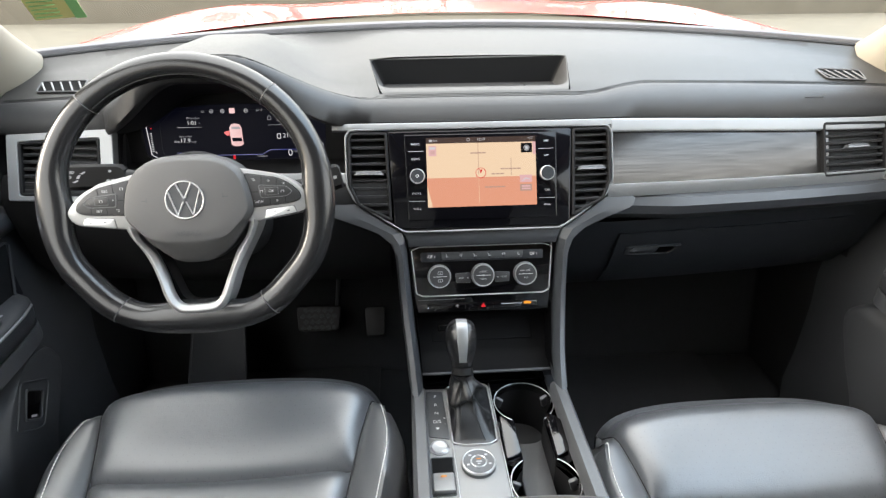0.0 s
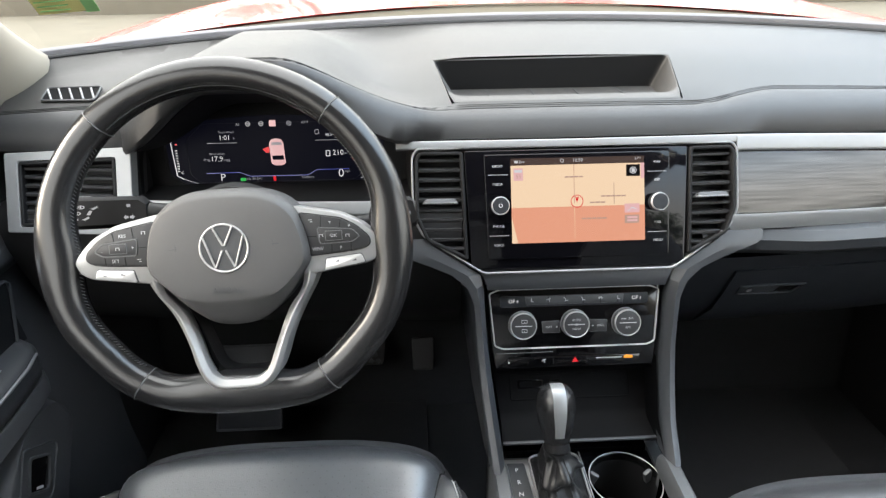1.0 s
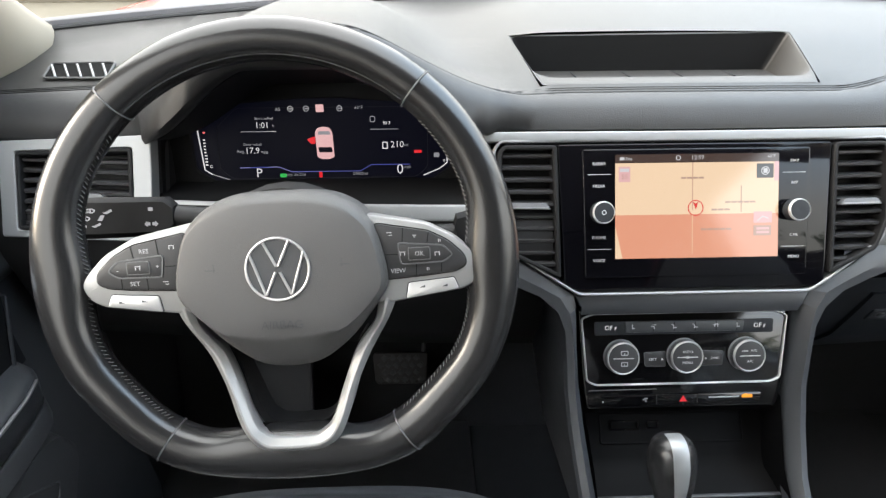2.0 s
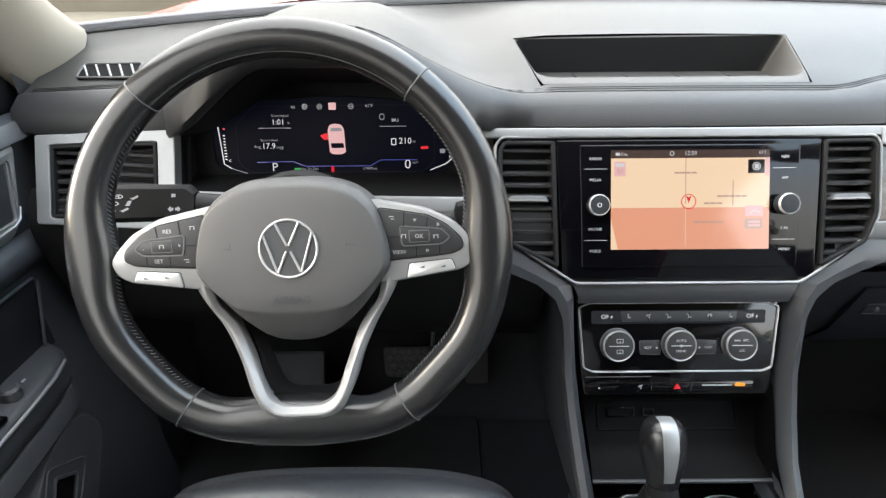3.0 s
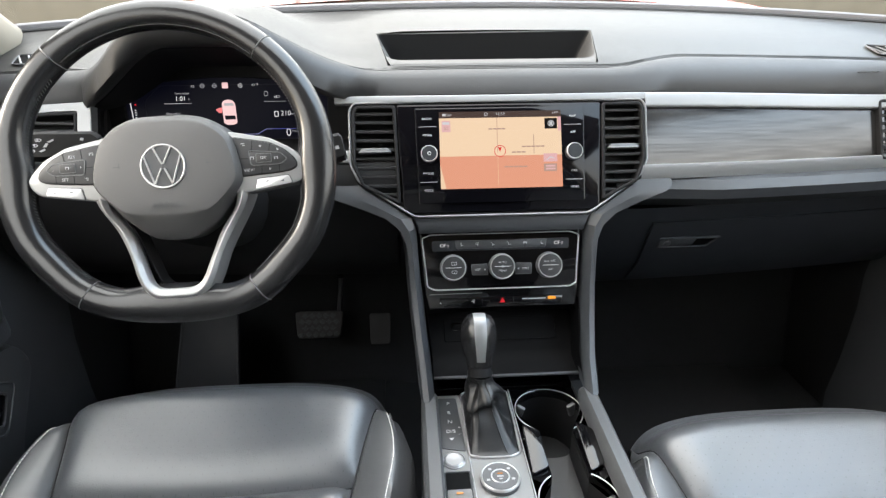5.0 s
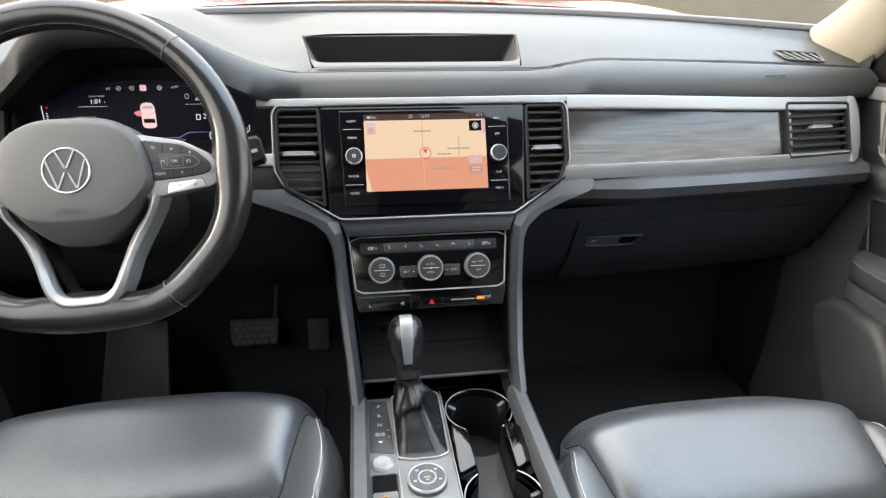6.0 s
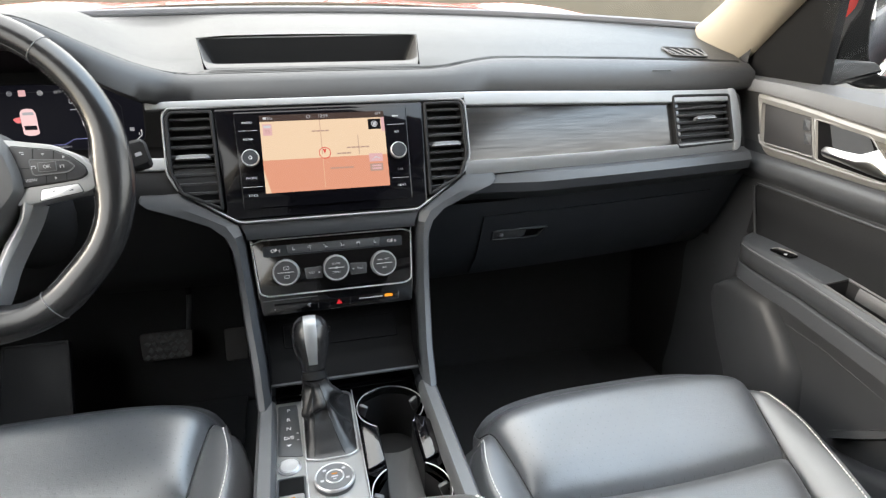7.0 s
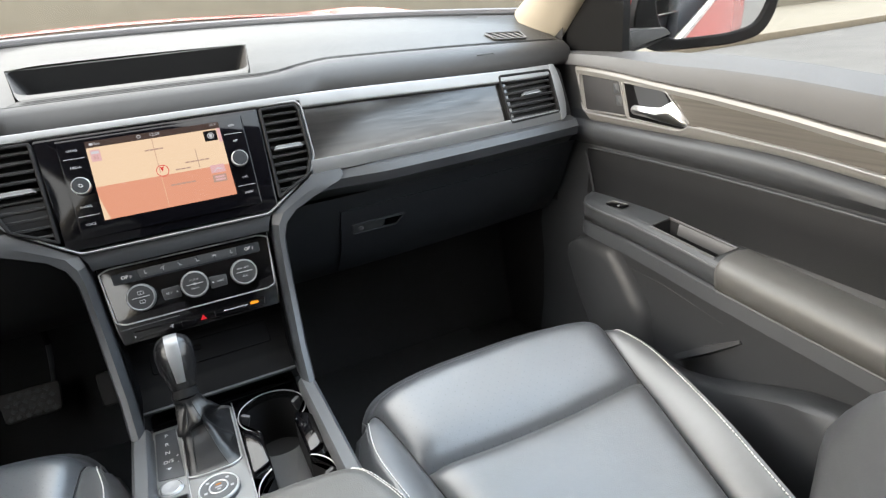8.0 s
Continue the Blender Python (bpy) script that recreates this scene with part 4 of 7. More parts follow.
for s in (-1, 1):
    f = lambda pts: [(s * x, y) for x, y in (pts if s > 0 else pts[::-1])]
    wing = rounded(f([(0.060, -0.030), (0.0785, -0.0315), (0.093, -0.0295), (0.136, -0.0235), (0.1465, -0.0175), (0.1515, -0.006), (0.1455, 0.003), (0.132, 0.0165), (0.109, 0.0285), (0.0665, 0.0372), (0.060, 0.037)]), 0.006)
    part("spoke", prism(wing, -0.014, 0.0115, WH, 0.003), SPOKE, wheel, "satin silver spoke")
    pod = rounded(f([(0.070, -0.0130), (0.081, -0.0127), (0.1125, -0.0108), (0.131, -0.0088), (0.1385, -0.0045), (0.1370, 0.003), (0.125, 0.0145), (0.110, 0.0225), (0.070, 0.0300)]), 0.004)
    part("pod_gap", prism(inset(pod, -0.0008), 0.010, 0.0118, WH), BLACK, wheel)
    part("switch_pod", prism(pod, 0.011, 0.0138, WH, 0.0012), POD, wheel, "black switch pod")
    pad5 = rounded(f([(0.089, -0.0018), (0.121, -0.0012), (0.1285, 0.0040), (0.121, 0.0112), (0.087, 0.0145)]), 0.003)
    part("rocker_line", hoop(inset(pad5, -0.0006), inset(pad5, 0.0005), 0.0130, 0.0150, WH), GREY, wheel)
    part("rocker", prism(inset(pad5, 0.0004), 0.0130, 0.0148, WH, 0.0006), POD, wheel)
    kx = 0.1055 if s < 0 else 0.1030
    part("rocker_key_line", hoop(rect(0.0170, 0.0100, 0.0015, s * kx, 0.0058), rect(0.0158, 0.0088, 0.0015, s * kx, 0.0058), 0.014, 0.0158, WH), GREY, wheel)
    part("rocker_key", prism(rect(0.0158, 0.0088, 0.0012, s * kx, 0.0058), 0.014, 0.0160, WH, 0.0005), POD, wheel)
    for x0, y0, x1, y1 in ((0.1105, 0.0215, 0.1090, 0.0125), (0.0915, 0.0258, 0.0905, 0.0145), (0.072, 0.0062, 0.0865, 0.0058), (0.1195, -0.0015, 0.1190, -0.0095), (0.1005, -0.0018, 0.1000, -0.0112)):
        part("key_gap", tube([(s * x0, y0, 0.0138), (s * x1, y1, 0.0138)], 0.00045, 4, m=WH), BLACK, wheel)
    if s < 0:
        texts, icons = (("RES", 0.1010, 0.0178), ("SET", 0.1095, -0.0062), ("-", 0.1210, 0.0045), ("+", 0.0915, 0.0062)), ((0.0805, 0.0200, 3), (0.0870, -0.0065, 0), (0.1055, 0.0058, 3))
    else:
        texts, icons = (("OK", 0.1030, 0.0058), ("VIEW", 0.0865, -0.0068)), ((0.0810, 0.0215, 0), (0.1000, 0.0190, 2), (0.1180, 0.0148, 1), (0.0905, 0.0062, 3), (0.1165, 0.0050, 3), (0.1085, -0.0062, 1))
    for text, x, y in texts:
        words("lettering", text, 0.0047, WH @ pose(s * x, y, 0.0162 if text == "OK" else 0.0150 if text in "-+" else 0.0140), PRINT_DIM, wheel, depth=0.0001)
    for x, y, kind in icons:
        bars = {0: ((0, 0.001, 0.004, 0.0006), (0.001, -0.001, 0.0026, 0.0006)), 1: ((0, 0, 0.0007, 0.0026), (0.0012, 0, 0.0007, 0.0018)), 2: ((0, 0.0006, 0.0028, 0.0006), (0, -0.0006, 0.0014, 0.0006)), 3: ((0, 0.0012, 0.0042, 0.0006), (-0.0016, -0.0004, 0.0007, 0.0020), (0.0016, -0.0004, 0.0007, 0.0020))}[kind]
        bm = bmesh.new()
        for dx, dy, ww, hh in bars:
            prism(rect(ww, hh, 0, s * x + dx, y + dy), 0.0135, 0.0162 if abs(x - kx) < 0.001 else 0.0150 if 0.089 < x < 0.12 and 0 < y < 0.012 else 0.0140, WH, bm=bm)
        part("key_mark", bm, PRINT_DIM, wheel)
    key = rounded(f([(0.0915, -0.0285), (0.1320, -0.0225), (0.1285, -0.0140), (0.0940, -0.0165)]), 0.0018)
    part("key_gap", prism(inset(key, -0.0007), 0.011, 0.0118, WH), HARD, wheel)
    part("paddle", prism(key, 0.0112, 0.0132, WH, 0.0008), RIMSILVER, wheel, "silver rocker key")
    for kx in (0.104, 0.121):
        part("key_mark", prism([(s * kx - 0.0022, -0.0205), (s * kx + 0.0022, -0.0205), (s * kx + 0.0022 * s, -0.0185)][::1 if s > 0 else 1], 0.0128, 0.0134, WH), GREY, wheel)
    out_l = smooth([(0.083, -0.030, 0), (0.0765, -0.0445, 0), (0.062, -0.069, 0), (0.050, -0.094, 0), (0.042, -0.118, 0), (0.034, -0.1335, 0), (0.022, -0.1428, 0), (0.0, -0.1440, 0)], 5)
    in_l = smooth([(0.0700, -0.025, 0), (0.0660, -0.0445, 0), (0.0500, -0.067, 0), (0.0385, -0.0955, 0), (0.0300, -0.118, 0), (0.0240, -0.1265, 0), (0.0150, -0.1305, 0), (0.0, -0.1312, 0)], 5)
    rows = []
    for o, i in zip(out_l, in_l):
        z = 0.006 * ease(-0.07, -0.03, o.y) + 0.003 + 0.013 * ease(-0.05, -0.128, o.y)
        o, i = V(s * o.x, o.y, z), V(s * i.x, i.y, z)
        rows.append([o + V(0, 0, -0.040), o + V(0, 0, -0.002), o.lerp(i, 0.12), o.lerp(i, 0.42) + V(0, 0, 0.0030), o.lerp(i, 0.55) + V(0, 0, 0.0028), o.lerp(i, 0.92) + V(0, 0, -0.0008), i + V(0, 0, -0.003), i + V(0, 0, -0.010)])
    part("lower_spoke", loft(rows, True, True, m=WH), SPOKE, wheel, "satin silver lower spoke", 24)
    rows = []
    for i in in_l[8:]:
        rows.append([V(s * i.x, i.y, -0.010), V(s * i.x * 0.985, i.y + 0.0006, -0.010), V(s * i.x * 0.985, i.y + 0.0006, -0.036), V(s * i.x, i.y, -0.036)])
    part("spoke_lining", loft(rows, True, True, m=WH), DARK, wheel)
for a in (51.0, 133.2, 236.3, 306.3):
    part("seam", tube([rim_skin(radians(a), q, 0.0002) for q in steps(0, 2 * math.pi, 24)[:-1]], 0.0006, 5, True, m=WM), GREY, wheel)
part("rim_seam", tube([rim_skin(radians(a), radians(146), 0.0001) for a in steps(52, 132, 50)], 0.0005, 5, m=WM), HARD, wheel)
for a0, a1 in ((140, 232), (310, 404)):
    bm = bmesh.new()
    for a in steps(a0, a1, 70):
        tube([rim_skin(radians(a), radians(160), 0.0002), rim_skin(radians(a + 0.8), radians(172), 0.0003)], 0.00042, 4, bm=bm, m=WM)
    part("stitching", bm, THREAD_DARK, wheel, "grey stitching inside the rim")

# ---- driver and passenger seats ----
def seat(cx, yf, zf, label):
    """A leather seat: cushion panels, bolsters with pale stitching, and a reclined back."""
    st = thing("car_seat", label, "seat", group="front seats")
    half, L = 0.220, 0.52
    def taper(v):
        return half * (1 - 0.42 * v)
    def top(u, v):
        """The middle panels: u across, v from the front back."""
        f = 1 - ease(0, 0.30, v)
        y = yf - L * v - 0.030 * abs(u) ** 3 * f
        z = zf - 0.143 * v - 0.012 * (1 - u * u) * ease(0, 0.3, v) - 0.010 * abs(u) ** 4 * f
        z -= 0.055 * (1 - ease(0, 0.17, v)) ** 2
        return V(cx + taper(v) * u, y, z)
    def puff(u, d0, d1):
        k = 1 - math.exp(-(1 - abs(u)) * half / 0.012)
        if d0 is None:
            return 0.026 * k * (1 - math.exp(-d1 / 0.024))
        return 0.024 * k * (1 - math.exp(-d0 / 0.010)) * (1 - math.exp(-d1 / 0.02))
    def panel(v0, v1, nose):
        rows = []
        for v in steps(v0, v1, 26):
            row = []
            for u in [math.sin(math.pi / 2 * q) for q in steps(-1, 1, 28)]:
                p = top(u, v)
                p.z += puff(u, None if nose else (v - v0) * L, (v1 - v) * L) - 0.008 * math.exp(-(v1 - v) * L / 0.004) * nose - (0 if nose else 0.008 * math.exp(-(v - v0) * L / 0.004))
                row.append(p)
            rows.append(row)
        if nose:
            first = rows[0]
            rows = [[V(p.x, p.y - 0.02, p.z - 0.20) for p in first], [V(p.x, p.y + 0.004, p.z - 0.06) for p in first], [V(p.x, p.y + 0.007, p.z - 0.02) for p in first], [V(p.x, p.y + 0.004, p.z - 0.006) for p in first]] + rows
        return loft(rows)
    part("front_cushion", panel(0.0, 0.362, True), PERFORATED, st, "perforated black leather cushion front", 70)
    part("cushion", panel(0.364, 1.0, False), LEATHER, st, "black leather seat cushion", 70)
    for s in (-1, 1):
        rows, edge = [], []
        for v in steps(0.0, 1.0, 30):
            a = top(s, v)
            out = taper(v) + 0.009 + 0.046 * ease(0, 0.36, v) + 0.012 * v
            w = out - taper(v)
            h = 0.002 + 0.034 * ease(0.0, 0.7, v)
            a.y -= 0.0005 * (1 - ease(0, 0.3, v))
            c = V(cx + s * out, a.y - 0.022 * (1 - ease(0, 0.3, v)), a.z + h * 0.75 - 0.006)
            def at(t, up):
                q = a.lerp(c, t)
                q.z += up
                return q
            g = 0.004 + h * 0.45
            rows.append([at(0, -0.02), at(0, 0), at(0.10, g * 0.45), at(0.28, g * 0.85), at(0.5, g * 1.05), at(0.72, g * 1.12), at(0.9, g * 1.05), c, c + V(s * 0.010, 0, -0.008), c + V(s * 0.016, 0, -0.03), c + V(s * 0.018, 0, -0.09), c + V(s * 0.01, 0, -0.2)])
            if v > 0.02:
                edge.append(at(0.80, g * 1.10))
        part("bolster", loft(rows), LEATHER, st, "smooth black leather bolster", 70)
        part("seam", tube([top(s, v) + V(0, 0, 0.0008) for v in steps(0.012, 0.95, 40)], 0.0013, 6), DARK, st)
        part("piping", tube([p + V(s * 0.0045, 0, -0.0012) for p in edge], 0.0010, 6), LEATHER, st)
        bm = bmesh.new()
        line = smooth(edge, 9)
        for i in range(0, len(line) - 2, 3):
            tube([line[i] + V(0, 0, 0.0010), line[i + 2] + V(0, 0, 0.0010)], 0.0008, 4, bm=bm)
        part("stitching", bm, THREAD, st, "pale contrast stitching")
    # back rest
    yb, zb = yf - L * 0.93, zf - 0.15
    rows = []
    for v in steps(0, 1, 16):
        y, z = yb - 0.26 * v, zb + 0.58 * v
        w = 0.25 - 0.05 * ease(0.6, 1, v)
        row = []
        for u in steps(-1, 1, 18):
            fwd = min(0.115, 0.037 + 0.26 * v) * ease(0.45, 0.92, abs(u)) * (1 - ease(0.40, 0.68, v))
            row.append(V(cx + w * u, y + fwd, z - 0.02 * abs(u) ** 4))
        back = [V(cx + w * u * 0.96, y - 0.11, z - 0.03) for u in steps(1, -1, 8)]
        rows.append(row + back)
    part("backrest", loft(rows, True), LEATHER, st, "black leather backrest", 60)
    part("headrest", block(0.26, 0.1, 0.17, pose(cx, yb - 0.40, zb + 0.72, 12), 0.045, seg=4), LEATHER, st)
    part("base", block(0.42, 0.44, 0.2, pose(cx, yf - 0.28, 0.46), 0.03), HARD, st, "black plastic seat base")
    return st
seat(-0.398, 0.80, 0.753, "black leather driver seat with pale stitched bolsters")
seat(0.398, 0.715, 0.730, "black leather passenger seat with pale stitched bolsters")


# ---- infotainment display ----
WHITE_UI = glow("white_light", (0.8, 0.8, 0.82), 0.8)
GREY_UI = glow("grey_light", (0.35, 0.35, 0.38), 0.7)
MAP_PALE = glow("map_pale_orange", (0.90, 0.66, 0.44), 1.0)
MAP_PINK = glow("map_salmon", (0.78, 0.34, 0.21), 1.0)
MAP_LINE = glow("map_road_brown", (0.62, 0.38, 0.28), 0.95)
MAP_GREY = glow("map_lettering_grey", (0.50, 0.33, 0.26), 0.95)
PINK_UI = glow("pink_light", (0.85, 0.5, 0.5), 0.9)
RED_UI = glow("red_light", (0.8, 0.02, 0.03), 0.9)
DIM_UI = glow("status_bar", (0.12, 0.07, 0.05), 0.5)
BLUE_UI = glow("blue_light", (0.10, 0.12, 0.5), 0.6)
GREEN_UI = glow("green_light", (0.05, 0.6, 0.12), 0.7)
AMBER_UI = glow("amber_light", (1.0, 0.36, 0.02), 1.2)
disp = thing("infotainment_display", "gloss black touch display showing a pale orange map", "display")
OUT = rounded([(-0.124, fv(0.982)), (0.124, fv(0.982)), (0.142, fv(0.992)), (0.202, fv(1.028)), (0.2135, fv(1.050)), (0.2135, fv(1.122)), (0.206, fv(1.131)), (-0.206, fv(1.131)), (-0.2135, fv(1.122)), (-0.2135, fv(1.050)), (-0.202, fv(1.028)), (-0.142, fv(0.992))], 0.006)
part("silver_edge", bend(hoop(OUT, inset(OUT, 0.003), -0.02, 0.004, FM, bevel=0.001)), SATIN, disp, "thin satin silver edge")
part("panel", bend(prism(inset(OUT, 0.0028), -0.044, -0.0365, FM)), PIANO, disp)
part("surround", prism(rounded([(-0.139, fv(0.989)), (0.139, fv(0.989)), (0.1455, fv(1.1275)), (-0.1455, fv(1.1275))], 0.004), -0.036, 0.001, FM, 0.0008), SCREEN_GLASS, disp, "gloss black surround")
part("glass_face", prism(rounded([(-0.1180, -0.0735), (0.1180, -0.0735), (0.1205, 0.0608), (-0.1205, 0.0608)], 0.003), 0.0, 0.004, FM, 0.0012), SCREEN_GLASS, disp, "gloss black glass face")

def flat(name, pts, z, material, parent, m=FM, t=0.00025):
    return part(name, prism(pts, z, z + t, m), material, parent)

def px(x, y):
    """A place on the lit panel, in its own 726 x 435 grid."""
    return ((x - 363) / 726 * 0.173, 0.0548 - y / 435 * 0.1085)

def area(x0, y0, x1, y1, r=0.0):
    (a, b), (c, d) = px(x0, y1), px(x1, y0)
    return rect(c - a, d - b, r, (a + c) / 2, (b + d) / 2)
Z = 0.0041
flat("status_bar", area(0, 0, 726, 36), Z, DIM_UI, disp)
flat("map_field", area(0, 36, 726, 252), Z, MAP_PALE, disp)
flat("map_field", area(0, 252, 726, 435), Z, MAP_PINK, disp)
flat("map_patch", [px(0, 300), px(0, 434), px(32, 434)], Z + 0.0003, MAP_PALE, disp)
flat("map_edge", area(706, 36, 726, 116), Z + 0.0003, PINK_UI, disp)
flat("road_line", area(340, 36, 344, 235), Z + 0.0003, MAP_LINE, disp)
flat("road_line", area(557, 135, 561, 245), Z + 0.0003, MAP_GREY, disp)
flat("road_line", area(341, 256, 343, 420), Z + 0.0003, MAP_PALE, disp)
def ui(text, x, y, size, material, parent=disp, align="CENTER"):
    u, v = px(x, y)
    words("lettering", text, size, FM @ pose(u, v, Z + 0.0006), material, parent, align, 0.0001)
ui("12:59", 363, 16, 0.0062, WHITE_UI)
ui("Eco", 60, 18, 0.0048, WHITE_UI)
ui("63°F", 692, 14, 0.0045, WHITE_UI)
flat("signal_icon", area(20, 11, 40, 24, 0.0006), Z + 0.0004, WHITE_UI, disp)
part("compass_dot", hoop(circle(0.0026, 16, *px(278, 16)), circle(0.0018, 16, *px(278, 16)), Z, Z + 0.0005, FM), WHITE_UI, disp)
for x, y, w in ((343, 100, 104), (557, 203, 138), (470, 234, 86), (450, 316, 140)):
    for k in range(max(2, int(w / 24))):
        step = w / max(2, int(w / 24))
        x0 = x - w / 2 + k * step
        flat("name_bar", area(x0, y - 4, x0 + step * 0.86, y + 4), Z + 0.0003, MAP_GREY, disp)
flat("speed_sign", area(15, 50, 66, 114, 0.001), Z + 0.0003, PINK_UI, disp)
flat("speed_sign_line", area(20, 58, 60, 72), Z + 0.0006, WHITE_UI, disp)
ui("55", 41, 93, 0.0068, MAP_GREY)
flat("map_key", area(627, 44, 702, 104, 0.0008), Z + 0.0003, PIANO, disp)
part("map_key_ring", hoop(circle(0.0045, 20, *px(665, 74)), circle(0.0036, 20, *px(665, 74)), Z + 0.0003, Z + 0.0008, FM), WHITE_UI, disp)
flat("map_key_mark", area(656, 64, 674, 84, 0.0005), Z + 0.0007, WHITE_UI, disp)
part("position_ring", hoop(circle(0.0083, 32, *px(356, 226)), circle(0.0074, 32, *px(356, 226)), Z, Z + 0.0006, FM), RED_UI, disp)
flat("position_arrow", [px(356, 232), px(368, 200), px(356, 208), px(344, 200)], Z + 0.0004, RED_UI, disp)
flat("map_tile", area(615, 245, 697, 292, 0.0006), Z + 0.0004, PINK_UI, disp)
flat("map_tile_line", [px(630, 282), px(655, 262), px(682, 272), px(682, 276), px(655, 268), px(634, 284)], Z + 0.0007, WHITE_UI, disp)
flat("map_tile", area(615, 303, 694, 346, 0.0006), Z + 0.0004, MAP_GREY, disp)
for k in range(2):
    flat("map_tile_line", area(628, 311 + 16 * k, 684, 321 + 16 * k), Z + 0.0007, PINK_UI, disp)

def side_key(text, x, z):
    words("lettering", text, 0.0044, FM @ pose(x, fv(z), 0.0042), PRINT_DIM, disp)
for text, z in (("RADIO", 1.1085), ("MEDIA", 1.0875), ("PHONE", 1.0385), ("VOICE", 1.0165)):
    side_key(text, -0.1035, z)
for text, z in (("NAV", 1.1095), ("APP", 1.0885), ("CAR", 1.0385), ("MENU", 1.0175)):
    side_key(text, 0.1035, z)
for s in (-1, 1):
    for z in (1.0985, 1.0275):
        flat("key_line", rect(0.025, 0.0006, 0, s * 0.1030, fv(z)), 0.004, PRINT_DIM, disp)
    knob = part("knob", lathe([(0.0, 0.002), (0.0115, 0.002), (0.0112, 0.012), (0.0100, 0.0142), (0.0085, 0.0146), (0.0, 0.0135)], 40, FM @ pose(s * 0.102, fv(1.0625), 0.003)), KNEE, disp, "dark knob with a bright rim")
    part("knob_rim", lathe([(0.0110, 0.0120), (0.0117, 0.0122), (0.0113, 0.0140), (0.0106, 0.0147), (0.0103, 0.0146)], 40, FM @ pose(s * 0.102, fv(1.0625), 0.003)), RIMSILVER, knob)
part("power_mark", hoop(circle(0.0024, 16, -0.102, fv(1.0625)), circle(0.0018, 16, -0.102, fv(1.0625)), 0.0165, 0.0170, FM), PRINT, disp)

# ---- climate panel ----
LC = math.atan(0.42)
CM = Matrix(((1, 0, 0, 0), (0, math.sin(LC), -math.cos(LC), 0.812), (0, math.cos(LC), math.sin(LC), 0.9145), (0, 0, 0, 1)))
clim = thing("climate_panel", "gloss black climate panel with three round dials", "control panel")
part("face", prism(rounded([(-0.108, -0.069), (0.108, -0.069), (0.112, -0.040), (0.1185, 0.044), (-0.1185, 0.044), (-0.112, -0.040)], 0.005), -0.03, 0.0, CM, 0.002), PIANO, clim, "gloss black face")
CO = rounded([(-0.0985, -0.0418), (0.0985, -0.0418), (0.1095, -0.0367), (0.1158, 0.0348), (0.1025, 0.0402), (-0.1025, 0.0402), (-0.1158, 0.0348), (-0.1095, -0.0367)], 0.004)
part("bright_frame", hoop(CO, inset(CO, 0.0018), -0.001, 0.0026, CM, bevel=0.0005), RIMSILVER, clim, "thin bright frame line")
part("button_panel", prism(rounded([(-0.1000, 0.0150), (0.1000, 0.0150), (0.1005, 0.0305), (-0.1005, 0.0305)], 0.003), -0.001, 0.0012, CM, 0.0008), KNEE, clim, "dark display row")
part("button_plate", prism(rounded([(-0.0655, 0.0178), (0.0655, 0.0178), (0.0670, 0.0300), (-0.0670, 0.0300)], 0.002), 0.0008, 0.0026, CM, 0.0010), HARD, clim, "dark row of buttons")
for k in range(1, 6):
    flat("button_gap", rect(0.0007, 0.0112, 0, -0.0703 + 0.0234 * (k + 0.5), 0.0239), 0.00255, VOID, clim, CM)
def glyph(cx, cy, kind, parent, m=CM, z=0.0023, s=1.0, material=None):
    """A small printed symbol, made of bars."""
    bars = {0: [(0, 0, 0.0012, 0.006), (0.0015, -0.0022, 0.004, 0.0012)], 1: [(-0.001, 0, 0.005, 0.001), (0.001, 0.002, 0.005, 0.001), (0.001, -0.002, 0.0012, 0.003)],
            2: [(-0.001, -0.001, 0.0012, 0.005), (0.0012, -0.002, 0.004, 0.0012), (-0.003, 0.002, 0.002, 0.001)], 3: [(0, 0.0005, 0.007, 0.0012), (0, 0.002, 0.004, 0.001), (-0.002, -0.001, 0.001, 0.002), (0.002, -0.001, 0.001, 0.002)]}[kind]
    bm = bmesh.new()
    for x, y, w, h in bars:
        prism(rect(w * s, h * s, 0, cx + x * s, cy + y * s), z, z + 0.0002, m, bm=bm)
    part("symbol", bm, material or PRINT, parent)
for k, kind in enumerate((0, 1, 2, 2, 3, 0)):
    glyph(-0.0585 + k * 0.0234, 0.0245, kind, clim, z=0.0026, s=0.85, material=PRINT_DIM)
for s in (-1, 1):
    words("lettering", "OF", 0.0072, CM @ pose(s * 0.0835 - 0.0012, 0.0232, 0.0014), WHITE_UI, clim)
    words("lettering", "F", 0.0055, CM @ pose(s * 0.0835 + 0.0065, 0.0222, 0.0014), WHITE_UI, clim)
